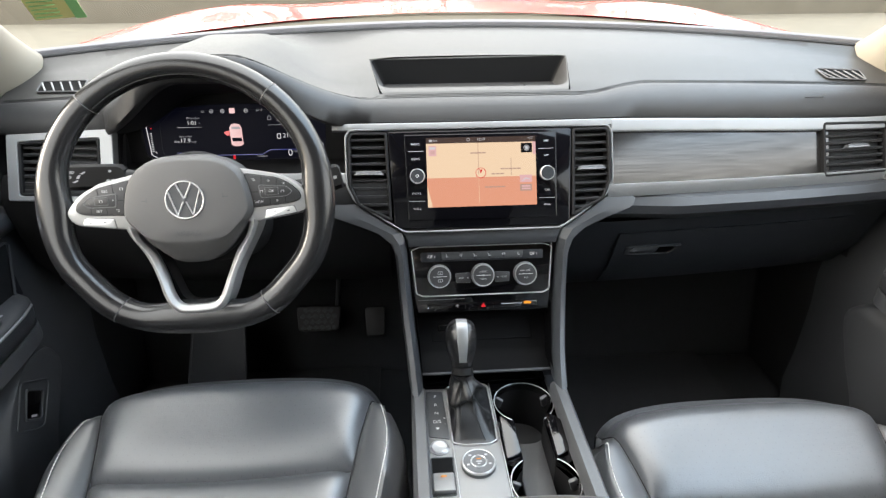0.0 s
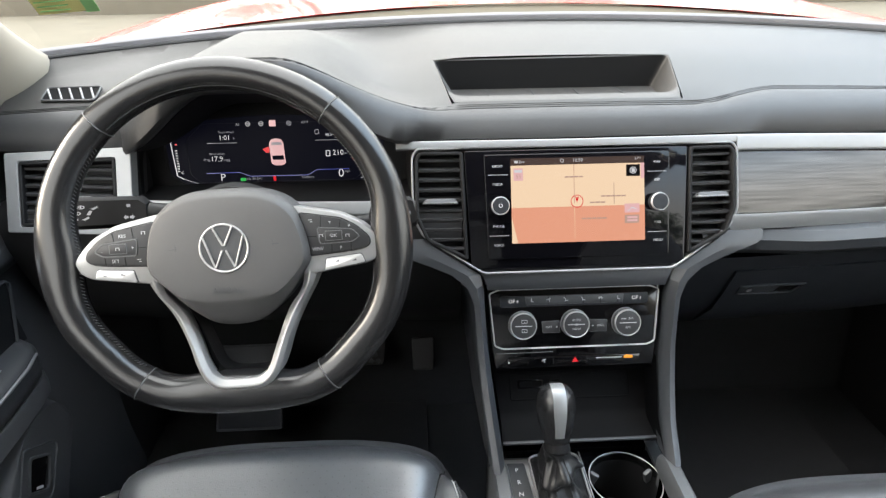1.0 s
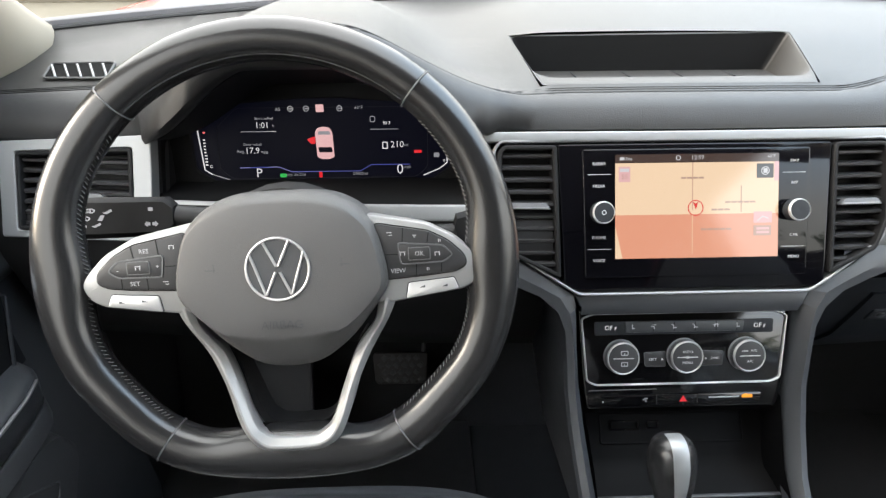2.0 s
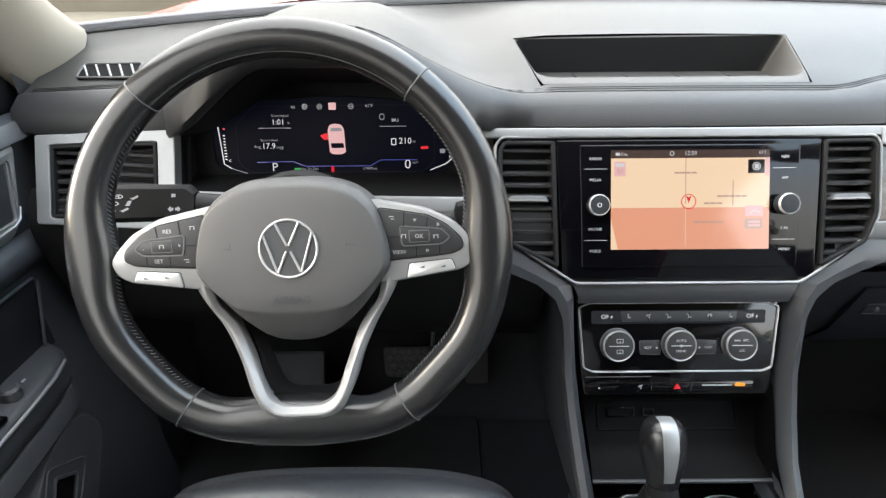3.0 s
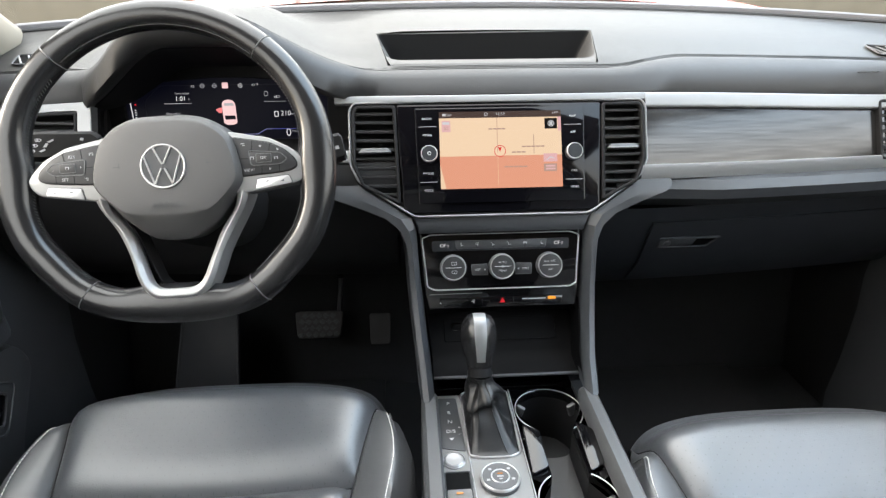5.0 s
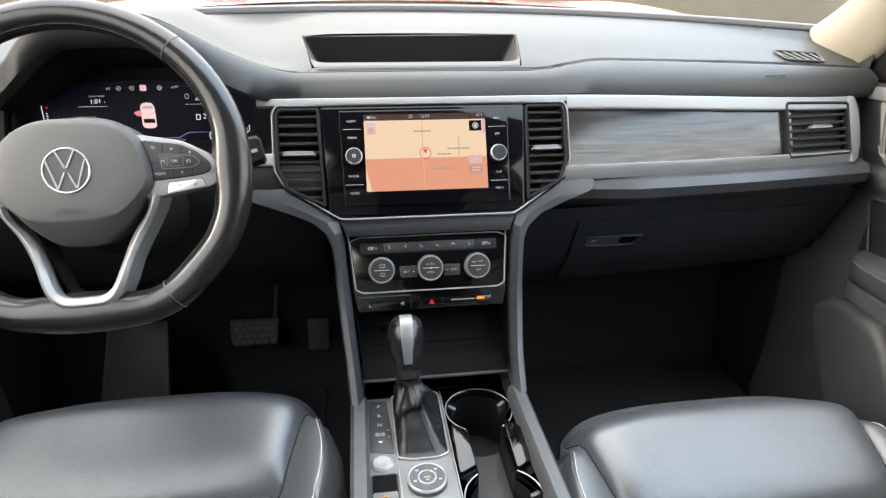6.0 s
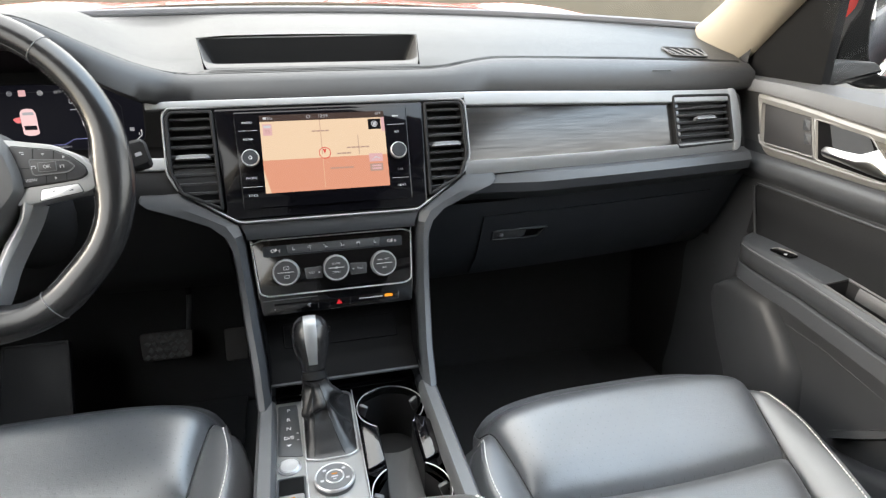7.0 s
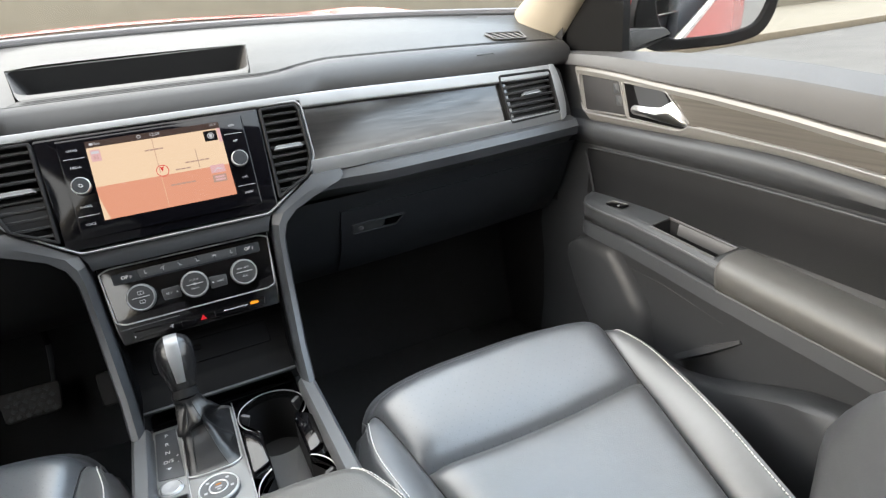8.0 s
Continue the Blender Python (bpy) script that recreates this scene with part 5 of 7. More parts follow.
def dial(x, y):
    """A dial: a ribbed dark skirt, a bright bevelled rim and a split black face."""
    d = part("dial", lathe([(0.0, 0.0), (0.0186, 0.0), (0.0184, 0.0075), (0.0178, 0.0095)], 44, CM @ pose(x, y, 0)), HARD, clim, "round dial with a bright rim")
    part("rim", lathe([(0.0163, 0.0105), (0.0170, 0.0111), (0.0177, 0.0106), (0.0183, 0.0090), (0.0180, 0.0084)], 44, CM @ pose(x, y, 0)), SPOKE, d)
    part("foot_ring", lathe([(0.0187, 0.0), (0.0194, 0.0), (0.0192, 0.0022), (0.0186, 0.003)], 44, CM @ pose(x, y, 0)), SATIN, d)
    part("cap", lathe([(0.0, 0.0110), (0.012, 0.0108), (0.0163, 0.0102), (0.0165, 0.0085)], 40, CM @ pose(x, y, 0)), POD, d)
    part("rocker_line", prism(rect(0.0225, 0.0009, 0, x, y + 0.0002), 0.0100, 0.0114, CM), RIMSILVER, d)
    bm = bmesh.new()
    for k in range(40):
        a = 2 * math.pi * k / 40
        block(0.0008, 0.0010, 0.0062, CM @ pose(x + 0.0185 * math.cos(a), y + 0.0185 * math.sin(a), 0.0042, 0, 0, math.degrees(a)), bm=bm)
    part("knurling", bm, HARD, d)
    return d
for x, a, b in ((-0.0708, "", ""), (0.0, "AUTO", "MENU"), (0.0695, "A/C", "A/C")):
    d = dial(x, -0.0090)
    if a:
        words("lettering", a, 0.0042, CM @ pose(x + (0.004 if a == "A/C" else 0), -0.0030, 0.0111), PRINT_DIM, d)
        words("lettering", b, 0.0042, CM @ pose(x, -0.0150, 0.0111), PRINT_DIM, d)
        if a == "A/C":
            for k in range(4):
                flat("mark_bar", rect(0.0012, 0.0018, 0, x - 0.0085 + 0.0018 * k, -0.0032), 0.0110, PRINT_DIM, d, CM)
        else:
            flat("centre_mark", rounded([(x - 0.003, -0.0088), (x, -0.0108), (x + 0.003, -0.0088), (x, -0.0068)], 0.0008), 0.0111, PRINT_DIM, d, CM)
    else:
        for y0, w, h in ((-0.0028, 0.0080, 0.0050), (-0.0152, 0.0075, 0.0048)):
            part("symbol", hoop(rect(w, h, 0.0012, x + 0.001, y0), rect(w - 0.0014, h - 0.0014, 0.0008, x + 0.001, y0), 0.0106, 0.0112, CM), PRINT_DIM, d)
            flat("symbol_bar", rect(0.0008, h * 0.55, 0, x + 0.001, y0 - 0.0012), 0.0110, PRINT_DIM, d, CM)
for s, t in ((-1, "REST"), (1, "SYNC")):
    k4 = [(s * 0.0200, -0.0215), (s * 0.0435, -0.0210), (s * 0.0450, -0.0050), (s * 0.0200, -0.0040)][::s]
    part("side_key_edge", hoop(rounded(k4, 0.002), inset(rounded(k4, 0.002), 0.0007), -0.001, 0.0012, CM), GREY2, clim)
    part("side_key", prism(inset(rounded(k4, 0.002), 0.0006), -0.001, 0.0016, CM, 0.0008), POD, clim)
    words("lettering", t, 0.0040, CM @ pose(s * 0.0350, -0.0130, 0.0017), PRINT_DIM, clim)
    flat("key_lamp", circle(0.0012, 12, s * 0.0245, -0.0130), 0.0017, PRINT_DIM, clim, CM)
# switch strip below
SO = rounded([(-0.0900, -0.0642), (0.0870, -0.0642), (0.0895, -0.0528), (-0.0925, -0.0528)], 0.003)
part("switch_strip", prism(SO, -0.002, 0.0014, CM, 0.001), PIANO, clim, "slim black switch strip")
part("strip_edge", tube([(-0.106, -0.0472, 0.0004), (-0.060, -0.0470, 0.0006), (-0.030, -0.0468, 0.0004)], 0.0005, 5, m=CM), GREY, clim)
for x in (-0.030, 0.016):
    flat("switch_gap", rect(0.0006, 0.0108, 0, x, -0.0585), 0.0014, DARK, clim, CM)
flat("hazard_mark", [(-0.0047, -0.0615), (0.0043, -0.0615), (-0.0002, -0.0545)], 0.0016, RED_UI, clim, CM)
glyph(-0.0430, -0.0585, 1, clim, z=0.0016, s=0.8, material=PRINT_DIM)
for k in range(9):
    flat("warning_bar", rect(0.0033, 0.0015, 0, 0.0305 + k * 0.0039, -0.0572), 0.0015, PRINT_DIM, clim, CM)
flat("warning_lamp", rounded([(0.0665, -0.0587), (0.0785, -0.0587), (0.0785, -0.0552), (0.0695, -0.0540), (0.0665, -0.0556)], 0.001), 0.0015, AMBER_UI, clim, CM)
flat("sensor_dot", circle(0.0009, 10, -0.0905, -0.0600), 0.0015, PRINT, clim, CM)

# ---- instrument cluster ----
clu = thing("instrument_cluster", "dark digital instrument cluster with lit read-outs", "instrument cluster")
TI = radians(12)
IM = Matrix(((1, 0, 0, -0.402), (0, math.sin(TI), -math.cos(TI), 0.962), (0, math.cos(TI), math.sin(TI), 1.108), (0, 0, 0, 1)))
face = rounded([(-0.125, -0.047), (0.125, -0.047), (0.150, -0.030), (0.152, 0.020), (0.122, 0.044), (0.02, 0.051), (-0.02, 0.051), (-0.122, 0.044), (-0.152, 0.020), (-0.150, -0.030)], 0.006)
part("housing", hoop([(x * 1.22, y * 1.5 + 0.005) for x, y in face], face, -0.02, 0.004, IM), BLACK, clu, "matt black surround")
SCREEN = mat("cluster_screen", (0.003, 0.003, 0.005), 0.4, spec=0.06, emit=(0.008, 0.009, 0.03), strength=0.15 / 2 ** EXPOSURE)
part("screen", prism(face, -0.012, 0.0, IM), SCREEN, clu, "near-black glass screen")
part("bezel", hoop(inset(face, -0.004), inset(face, 0.0015), -0.004, 0.0035, IM, bevel=0.0015), BLACK, clu, "thin raised bezel")
inner_face = rounded([(-0.108, -0.042), (0.108, -0.042), (0.122, -0.030), (0.122, 0.018), (0.098, 0.040), (-0.098, 0.040), (-0.122, 0.018), (-0.122, -0.030)], 0.006)
part("screen_edge", hoop(inner_face, inset(inner_face, 0.0007), 0.0, 0.0004, IM), DARK, clu)
def cx_(x, y):
    return ((x - 565) * 0.000647, (252 - y) * 0.00069 * 0.9525 + 0.0035)
def ci(text, x, y, size, material=WHITE_UI, align="CENTER"):
    u, v = cx_(x, y)
    words("lettering", text, size, IM @ pose(u, v, 0.0005), material, clu, align, 0.0001)
def cbar(x0, y0, x1, y1, material, name="read_out_bar", r=0.0):
    (a, b), (c, d) = cx_(x0, y1), cx_(x1, y0)
    return flat(name, rect(c - a, d - b, r, (a + c) / 2, (b + d) / 2), 0.0003, material, clu, IM)
ci("1:01", 458, 227, 0.0095); ci("h", 478, 228, 0.0045, GREY_UI); ci("Since refuel", 462, 215, 0.0045, GREY_UI)
ci("17.9", 437, 271, 0.0100); ci("Avg.", 416, 272, 0.0055, GREY_UI); ci("mpg", 458, 273, 0.0050, GREY_UI); ci("Since refuel", 438, 260, 0.0045, GREY_UI)
ci("210", 698, 263, 0.0105); ci("mi", 714, 264, 0.005, GREY_UI)
ci("P", 446, 311, 0.0150); ci("0", 702, 307, 0.0170); ci("mph", 716, 303, 0.0045, GREY_UI)
ci("63°F", 631, 198, 0.0052, GREY_UI); ci("A5", 488, 200, 0.0050, GREY_UI)
ci("88.3", 680, 225, 0.0052); ci("trip 26.2mi", 512, 314, 0.0052, GREY_UI)
ci("37800mi", 629, 314, 0.0050, GREY_UI)
for x in (510, 538, 597):
    u, v = cx_(x, 199)
    part("tell_tale", hoop(circle(0.0034, 14, u, v), circle(0.0024, 14, u, v), 0.0003, 0.0006, IM), GREY_UI, clu)
    cbar(x - 3, 198, x + 3, 200, GREY_UI)
cbar(555, 192, 569, 205, PINK_UI, r=0.001)
u, v = cx_(676, 264)
part("fuel_icon", hoop(rect(0.0065, 0.0085, 0.001, u, v), rect(0.004, 0.006, 0.001, u, v), 0.0003, 0.0006, IM), WHITE_UI, clu)
u, v = cx_(655, 218)
part("note_icon", hoop(rect(0.006, 0.007, 0.002, u, v), rect(0.0045, 0.005, 0.001, u, v), 0.0003, 0.0006, IM), GREY_UI, clu)
cbar(420, 237, 482, 238.2, GREY_UI); cbar(650, 235, 700, 236.2, GREY_UI)
# the small car drawing with its open door
CARPIC = [cx_(*p) for p in ((553, 283), (551, 240), (556, 232), (566, 230), (577, 232), (582, 240), (584, 283), (576, 287), (561, 287))]
flat("car_picture", rounded(CARPIC, 0.002), 0.0003, PINK_UI, clu, IM)
flat("car_picture_window", rounded([cx_(*p) for p in ((557, 275), (556, 266), (580, 266), (581, 275))], 0.001), 0.0006, SCREEN, clu, IM)
flat("car_picture_window", rounded([cx_(*p) for p in ((556, 244), (557, 238), (577, 238), (579, 244))], 0.001), 0.0006, GREY_UI, clu, IM)
flat("open_door_mark", rounded([cx_(*p) for p in ((551, 247), (551, 260), (543, 260), (536, 252), (543, 249))], 0.001), 0.0003, RED_UI, clu, IM)
cbar(728, 273, 742, 278, RED_UI, r=0.001)
cbar(554, 309, 560, 320, RED_UI, r=0.0015)
cbar(483, 312, 495, 319, GREEN_UI, r=0.001)
def cline(pts, material, r=0.0005):
    part("read_out_line", tube([(*cx_(*p), 0.0004) for p in pts], r, 5, m=IM), material, clu)
cline(((412, 301), (482, 300), (505, 309), (630, 309), (650, 298), (720, 298)), BLUE_UI)
cline(((380, 208), (348, 222), (343, 232), (349, 304), (362, 312)), WHITE_UI, 0.0008)
cline(((362, 312), (392, 322)), GREY_UI, 0.0004)
cline(((788, 284), (788, 296), (775, 306), (745, 318)), WHITE_UI, 0.0007)
for k in range(9):
    cbar(351, 250 + k * 5.5, 355 + (k > 4) * 1, 252 + k * 5.5, WHITE_UI)
cbar(352, 237, 356, 240, RED_UI)
ci("C", 361, 298, 0.005); ci("E", 783, 293, 0.005)
cbar(764, 278, 774, 286, GREY_UI, r=0.001)

# ---- steering column, stalks ----
col = thing("steering_column", "black plastic steering column shroud", "steering column")
part("shroud", tube([WM @ V(0, -0.012, -0.03), WM @ V(0, -0.02, -0.10), V(-0.398, 0.90, 0.985)], [0.060, 0.070, 0.073], 20, flat=0.9), BLACK, col)
def stalk(s, label, x_end):
    st = thing("column_stalk", label, "control stalk", group="column stalks")
    a = WM @ V(s * 0.05, 0.032 if s < 0 else 0.010, -0.065)
    b = WM @ V(s * (0.10 if s < 0 else 0.140), 0.037 if s < 0 else 0.018, -0.060)
    part("stem", tube([a, b], [0.010, 0.009], 12), DARK, st)
    c = WM @ V(s * x_end, 0.036 if s < 0 else 0.030, -0.055)
    d = (c - b).normalized()
    side = V(0, -CW, SW)
    up = side.cross(d).normalized()
    rows = []
    for t, h in ((0, 0.009), (0.08, 0.0165), (0.7, 0.0175), (0.95, 0.0165), (1.0, 0.013)):
        p = b.lerp(c, t)
        rows.append([p + up * h + side * 0.004, p + up * h * 0.75 + side * 0.0095, p - up * h * 0.75 + side * 0.0095, p - up * h + side * 0.004, p - up * h - side * 0.006, p + up * h - side * 0.006])
    part("lever", loft(rows, True), BLACK, st, "flat black lever end")
    q = Matrix(((*-d, 0), (*up, 0), (*side, 0), (0, 0, 0, 1))).transposed() if s < 0 else Matrix(((*d, 0), (*-up, 0), (*side, 0), (0, 0, 0, 1))).transposed()
    q.translation = b + side * 0.0097
    span = (c - b).length
    def ink(bm):
        part("symbol", bm, PRINT_DIM, st)
    def bar(t, o, w, h, bm=None):
        return prism(rect(w, h, 0, (-t if s < 0 else t) * span, o), -0.0002, 0.0003, q, bm=bm)
    if s < 0:
        for t, o in ((0.775, 0.0064), (0.74, 0.0), (0.695, -0.0064)):
            cx = -t * span
            lamp = hoop(rounded([(cx - 0.0005, o - 0.0019), (cx + 0.0012, o - 0.0019), (cx + 0.0034, o - 0.0008), (cx + 0.0034, o + 0.0008), (cx + 0.0012, o + 0.0019), (cx - 0.0005, o + 0.0019)], 0.0004, 2), rounded([(cx + 0.0002, o - 0.0012), (cx + 0.0010, o - 0.0012), (cx + 0.0026, o - 0.0005), (cx + 0.0026, o + 0.0005), (cx + 0.0010, o + 0.0012), (cx + 0.0002, o + 0.0012)], 0.0003, 2), -0.0002, 0.0003, q)
            for dy in (-0.0014, 0, 0.0014):
                prism(rect(0.0030, 0.0006, 0, cx - 0.0020, o + dy), -0.0002, 0.0003, q, bm=lamp)
            ink(lamp)
        ink(bar(0.915, 0.0, 0.0022, 0.0042, bar(0.915, 0.0, 0.0050, 0.0022)))
        for t, o in ((0.655, 0.0055), (0.555, -0.0055)):
            cx = -t * span
            ink(prism([(cx - 0.004, o + 0.001), (cx - 0.001, o + 0.0022), (cx + 0.004, o - 0.0002), (cx + 0.003, o - 0.0018), (cx - 0.001, o + 0.0002)][::-1], -0.0002, 0.0003, q))
        cx = -0.610 * span
        ink(prism([(cx - 0.003, 0.0020), (cx + 0.0005, 0.0022), (cx + 0.0030, -0.0024), (cx - 0.0002, -0.0024)][::-1], -0.0002, 0.0003, q))
        for sg in (-1, 1):
            cx = -0.187 * span + sg * 0.0009
            ink(prism([(cx, 0.0045), (cx + sg * 0.0024, 0.0045), (cx + sg * 0.0024, 0.0034), (cx + sg * 0.0048, 0.0058), (cx + sg * 0.0024, 0.0082), (cx + sg * 0.0024, 0.0071), (cx, 0.0071)][::sg], -0.0002, 0.0003, q))
        ink(bar(0.187, -0.0066, 0.0034, 0.0030))
    else:
        ink(bar(0.82, 0.001, 0.007, 0.004))
stalk(-1, "black turn-signal stalk with white light symbols", 0.195)
stalk(1, "black wiper stalk behind the steering wheel", 0.189)

# ---- centre console ----
ZT = 0.734
cons = thing("centre_console", "black centre console with grey side rails and twin cup well", "console")
part("body", loft([[(-0.119, y, 0.42), (-0.119, y, 0.72), (-0.104, y, 0.724), (0.0, y, 0.724)] for y in steps(0.76, -0.3, 6)]), HARD, cons)
part("body", loft([[(0.119, y, 0.42), (0.119, y, 0.735), (0.103, y, 0.735), (0.103, y, 0.55)] for y in steps(0.76, -0.3, 6)]), HARD, cons)
for s in (-1, 1):
    part("rail", loft([[(s * 0.1005, y, 0.715), (s * 0.1005, y, z - 0.003), (s * 0.104, y, z + 0.002), (s * 0.118, y, z + 0.001), (s * 0.123, y, z - 0.007), (s * 0.126, y, 0.55)] for y, z in [(0.712, 0.757), (0.70, 0.764), (0.66, 0.764), (0.6, 0.763), (0.5, 0.762), (0.2, 0.762)]]), GREY, cons, "grey satin side rail")
top_l = [(-0.102, 0.45), (0.0045, 0.45), (0.0045, 0.738), (-0.102, 0.738)]
# plate colour lightened to stand in for its glossy reflection
part("shift_plate", prism(top_l, 0.722, ZT, None, 0.001), PLATE, cons, "satin plate round the selector, lightened for its gloss")
part("front_lip", block(0.206, 0.03, 0.02, pose(0, 0.765, 0.7275), 0.004), PIANO, cons)
part("gate_label", prism(rounded([(-0.099, 0.629), (-0.068, 0.622), (-0.073, 0.730), (-0.099, 0.731)], 0.003), ZT - 0.001, ZT + 0.001, None, 0.0005), HARD, cons, "dark plate with gear letters")
for text, y in (("P", 0.718), ("R", 0.698), ("N", 0.679), ("D/S", 0.660)):
    words("lettering", text, 0.0088, pose(-0.085, y, ZT + 0.0011), PRINT, cons)
words("lettering", "+", 0.007, pose(-0.0735, 0.667, ZT + 0.0011), PRINT, cons)
words("lettering", "-", 0.007, pose(-0.0735, 0.655, ZT + 0.0011), PRINT, cons)
flat("arrow_mark", [(-0.088, 0.647), (-0.085, 0.643), (-0.082, 0.647)], ZT + 0.0011, PRINT, cons, Matrix())

# cup well: two round wells joined by a channel
FC, RC, RR, HW = (0.0550, 0.695), (0.0545, 0.533), 0.0462, 0.023
def well(dr=0.0):
    pts = []
    a0 = math.asin(HW / RR)
    for k in range(29):
        a = -math.pi / 2 + a0 + (2 * math.pi - 2 * a0) * k / 28
        pts.append((FC[0] + (RR + dr) * math.cos(a), FC[1] + (RR + dr) * math.sin(a)))
    for k in range(29):
        a = math.pi / 2 + a0 + (2 * math.pi - 2 * a0) * k / 28
        pts.append((RC[0] + (RR + dr) * math.cos(a), RC[1] + (RR + dr) * math.sin(a)))
    return pts
def frame_pts(inner, x0, x1, y0, y1):
    out = []
    for x, y in inner:
        c = FC if y > 0.6135 else RC
        dx, dy = x - c[0], y - c[1]
        if c is FC and dy < 0 and abs(dx) < HW + 0.012:
            dy = -0.0001
        if c is RC and dy > 0 and abs(dx) < HW + 0.012:
            dy = 0.0001
        k = min((x1 - c[0]) / dx if dx > 1e-6 else 1e9, (x0 - c[0]) / dx if dx < -1e-6 else 1e9, (y1 - c[1]) / dy if dy > 1e-6 else 1e9, (y0 - c[1]) / dy if dy < -1e-6 else 1e9)
        if c is FC:
            k = min(k, 1e9 if dy > -1e-6 else (0.6135 - c[1]) / dy)
        else:
            k = min(k, 1e9 if dy < 1e-6 else (0.6135 - c[1]) / dy)
        out.append((c[0] + dx * k, c[1] + dy * k))
    return out
inner = well()
outer = frame_pts(inner, 0.0065, 0.101, 0.45, 0.745)
part("cup_plate", hoop(outer, inner, ZT - 0.012, ZT, None, bevel=0.0006), PIANO, cons, "gloss black plate round the cup wells")
ring_hi = [(x, y, ZT - 0.001) for x, y in inner]
ring_lo = [(x + (FC[0] - x) * 0.08, y, ZT - 0.085) for x, y in inner]
bm = loft([ring_hi, [(x, y, ZT - 0.05) for x, y in inner], ring_lo], True, False)
bm.faces.new([bm.verts.new(p) for p in ring_lo])
part("cup_well", bm, DARK, cons, "matt black twin cup well")
for x0, x1 in ((0.0085, 0.0300), (0.0800, 0.1000)):
    part("saddle_plate", prism(rounded([(x0, 0.575), (x1, 0.585), (x1, 0.640), (x0, 0.655)], 0.004), 0.0, 0.003, Matrix.Translation((0, 0.57, ZT + 0.0008)) @ Matrix.Rotation(radians(8), 4, "X") @ Matrix.Translation((0, -0.57, 0)), 0.001), PIANO, cons, "gloss black plate beside the cup wells")
CA = math.asin(HW / RR) * 0.97
chan = [(FC[0] + RR * math.sin(q), FC[1] - RR * math.cos(q)) for q in steps(-CA, CA, 10)] + [(RC[0] + HW - 0.001, RC[1] - RR * 0.86), (RC[0] - HW + 0.001, RC[1] - RR * 0.86)]
part("channel_floor", prism(chan, ZT - 0.084, ZT - 0.042, None, 0.002), SOFT, cons, "smooth rubber saddle between the wells")
for c, a0, a1 in ((FC, -58, 238), (RC, 122, 418)):
    part("cup_rim", tube([(c[0] + (RR + 0.0008) * math.cos(radians(a)), c[1] + (RR + 0.0008) * math.sin(radians(a)), ZT + 0.0010) for a in steps(a0, a1, 56)], 0.0008, 8), RIMSILVER, cons, "bright rim of a cup well")
for c, a in ((FC, 25), (FC, 155), (RC, 10), (RC, 170)):
    p = (c[0] + (RR - 0.004) * math.cos(radians(a)), c[1] + (RR - 0.004) * math.sin(radians(a)))
    part("cup_grip", block(0.013, 0.0065, 0.020, pose(p[0], p[1], ZT - 0.014, 0, 0, a) @ pose(0, 0, 0, 0, -18), 0.002), GREY, cons, "small grey grip finger")
part("bright_line", tube([(-0.0655, 0.613, ZT + 0.0008), (-0.0635, 0.54, ZT + 0.0008), (-0.0635, 0.45, ZT + 0.0008)], 0.0009, 6), RIMSILVER, cons)
part("bright_line", tube([(0.0055, 0.745, ZT + 0.0008), (0.0055, 0.62, ZT + 0.0008), (0.0055, 0.45, ZT + 0.0008)], 0.0009, 6), RIMSILVER, cons)

# gear selector
KNOB = mat("knob_leather", (0.009, 0.009, 0.0095), 0.24, spec=0.5, grain=0.15, grain_scale=900, vary=0.1, vary_scale=30, rough_vary=0.04)
BOOT = mat("boot_leather", (0.0085, 0.0085, 0.009), 0.38, spec=0.5, grain=0.5, grain_scale=600, vary=0.15, vary_scale=20, rough_vary=0.06)
gear = thing("gear_selector", "gear selector with silver-topped knob and leather boot", "gear lever")
BF = rounded([(-0.066, 0.612), (-0.048, 0.6065), (-0.012, 0.6065), (0.0015, 0.614), (0.0035, 0.738), (-0.006, 0.745), (-0.058, 0.743), (-0.067, 0.737)], 0.005)
part("boot_frame", hoop(BF, inset(BF, 0.0022), ZT - 0.002, ZT + 0.0035, None, bevel=0.0006), RIMSILVER, gear, "bright boot frame")
base_ring = inset(BF, 0.002)
NB = 56
per = [V(x, y, 0) for x, y in base_ring]
tot = sum((per[(i + 1) % len(per)] - per[i]).length for i in range(len(per)))
def walk_ring(t):
    d = t * tot
    for i in range(len(per)):
        a, b = per[i], per[(i + 1) % len(per)]
        l = (b - a).length
        if d <= l:
            return a.lerp(b, d / max(l, 1e-9))
        d -= l
    return per[0]
br = [walk_ring(k / NB) for k in range(NB)]
ctr = V(-0.033, 0.676, 0)
collar = V(-0.045, 0.682, 0.812)
rows = []
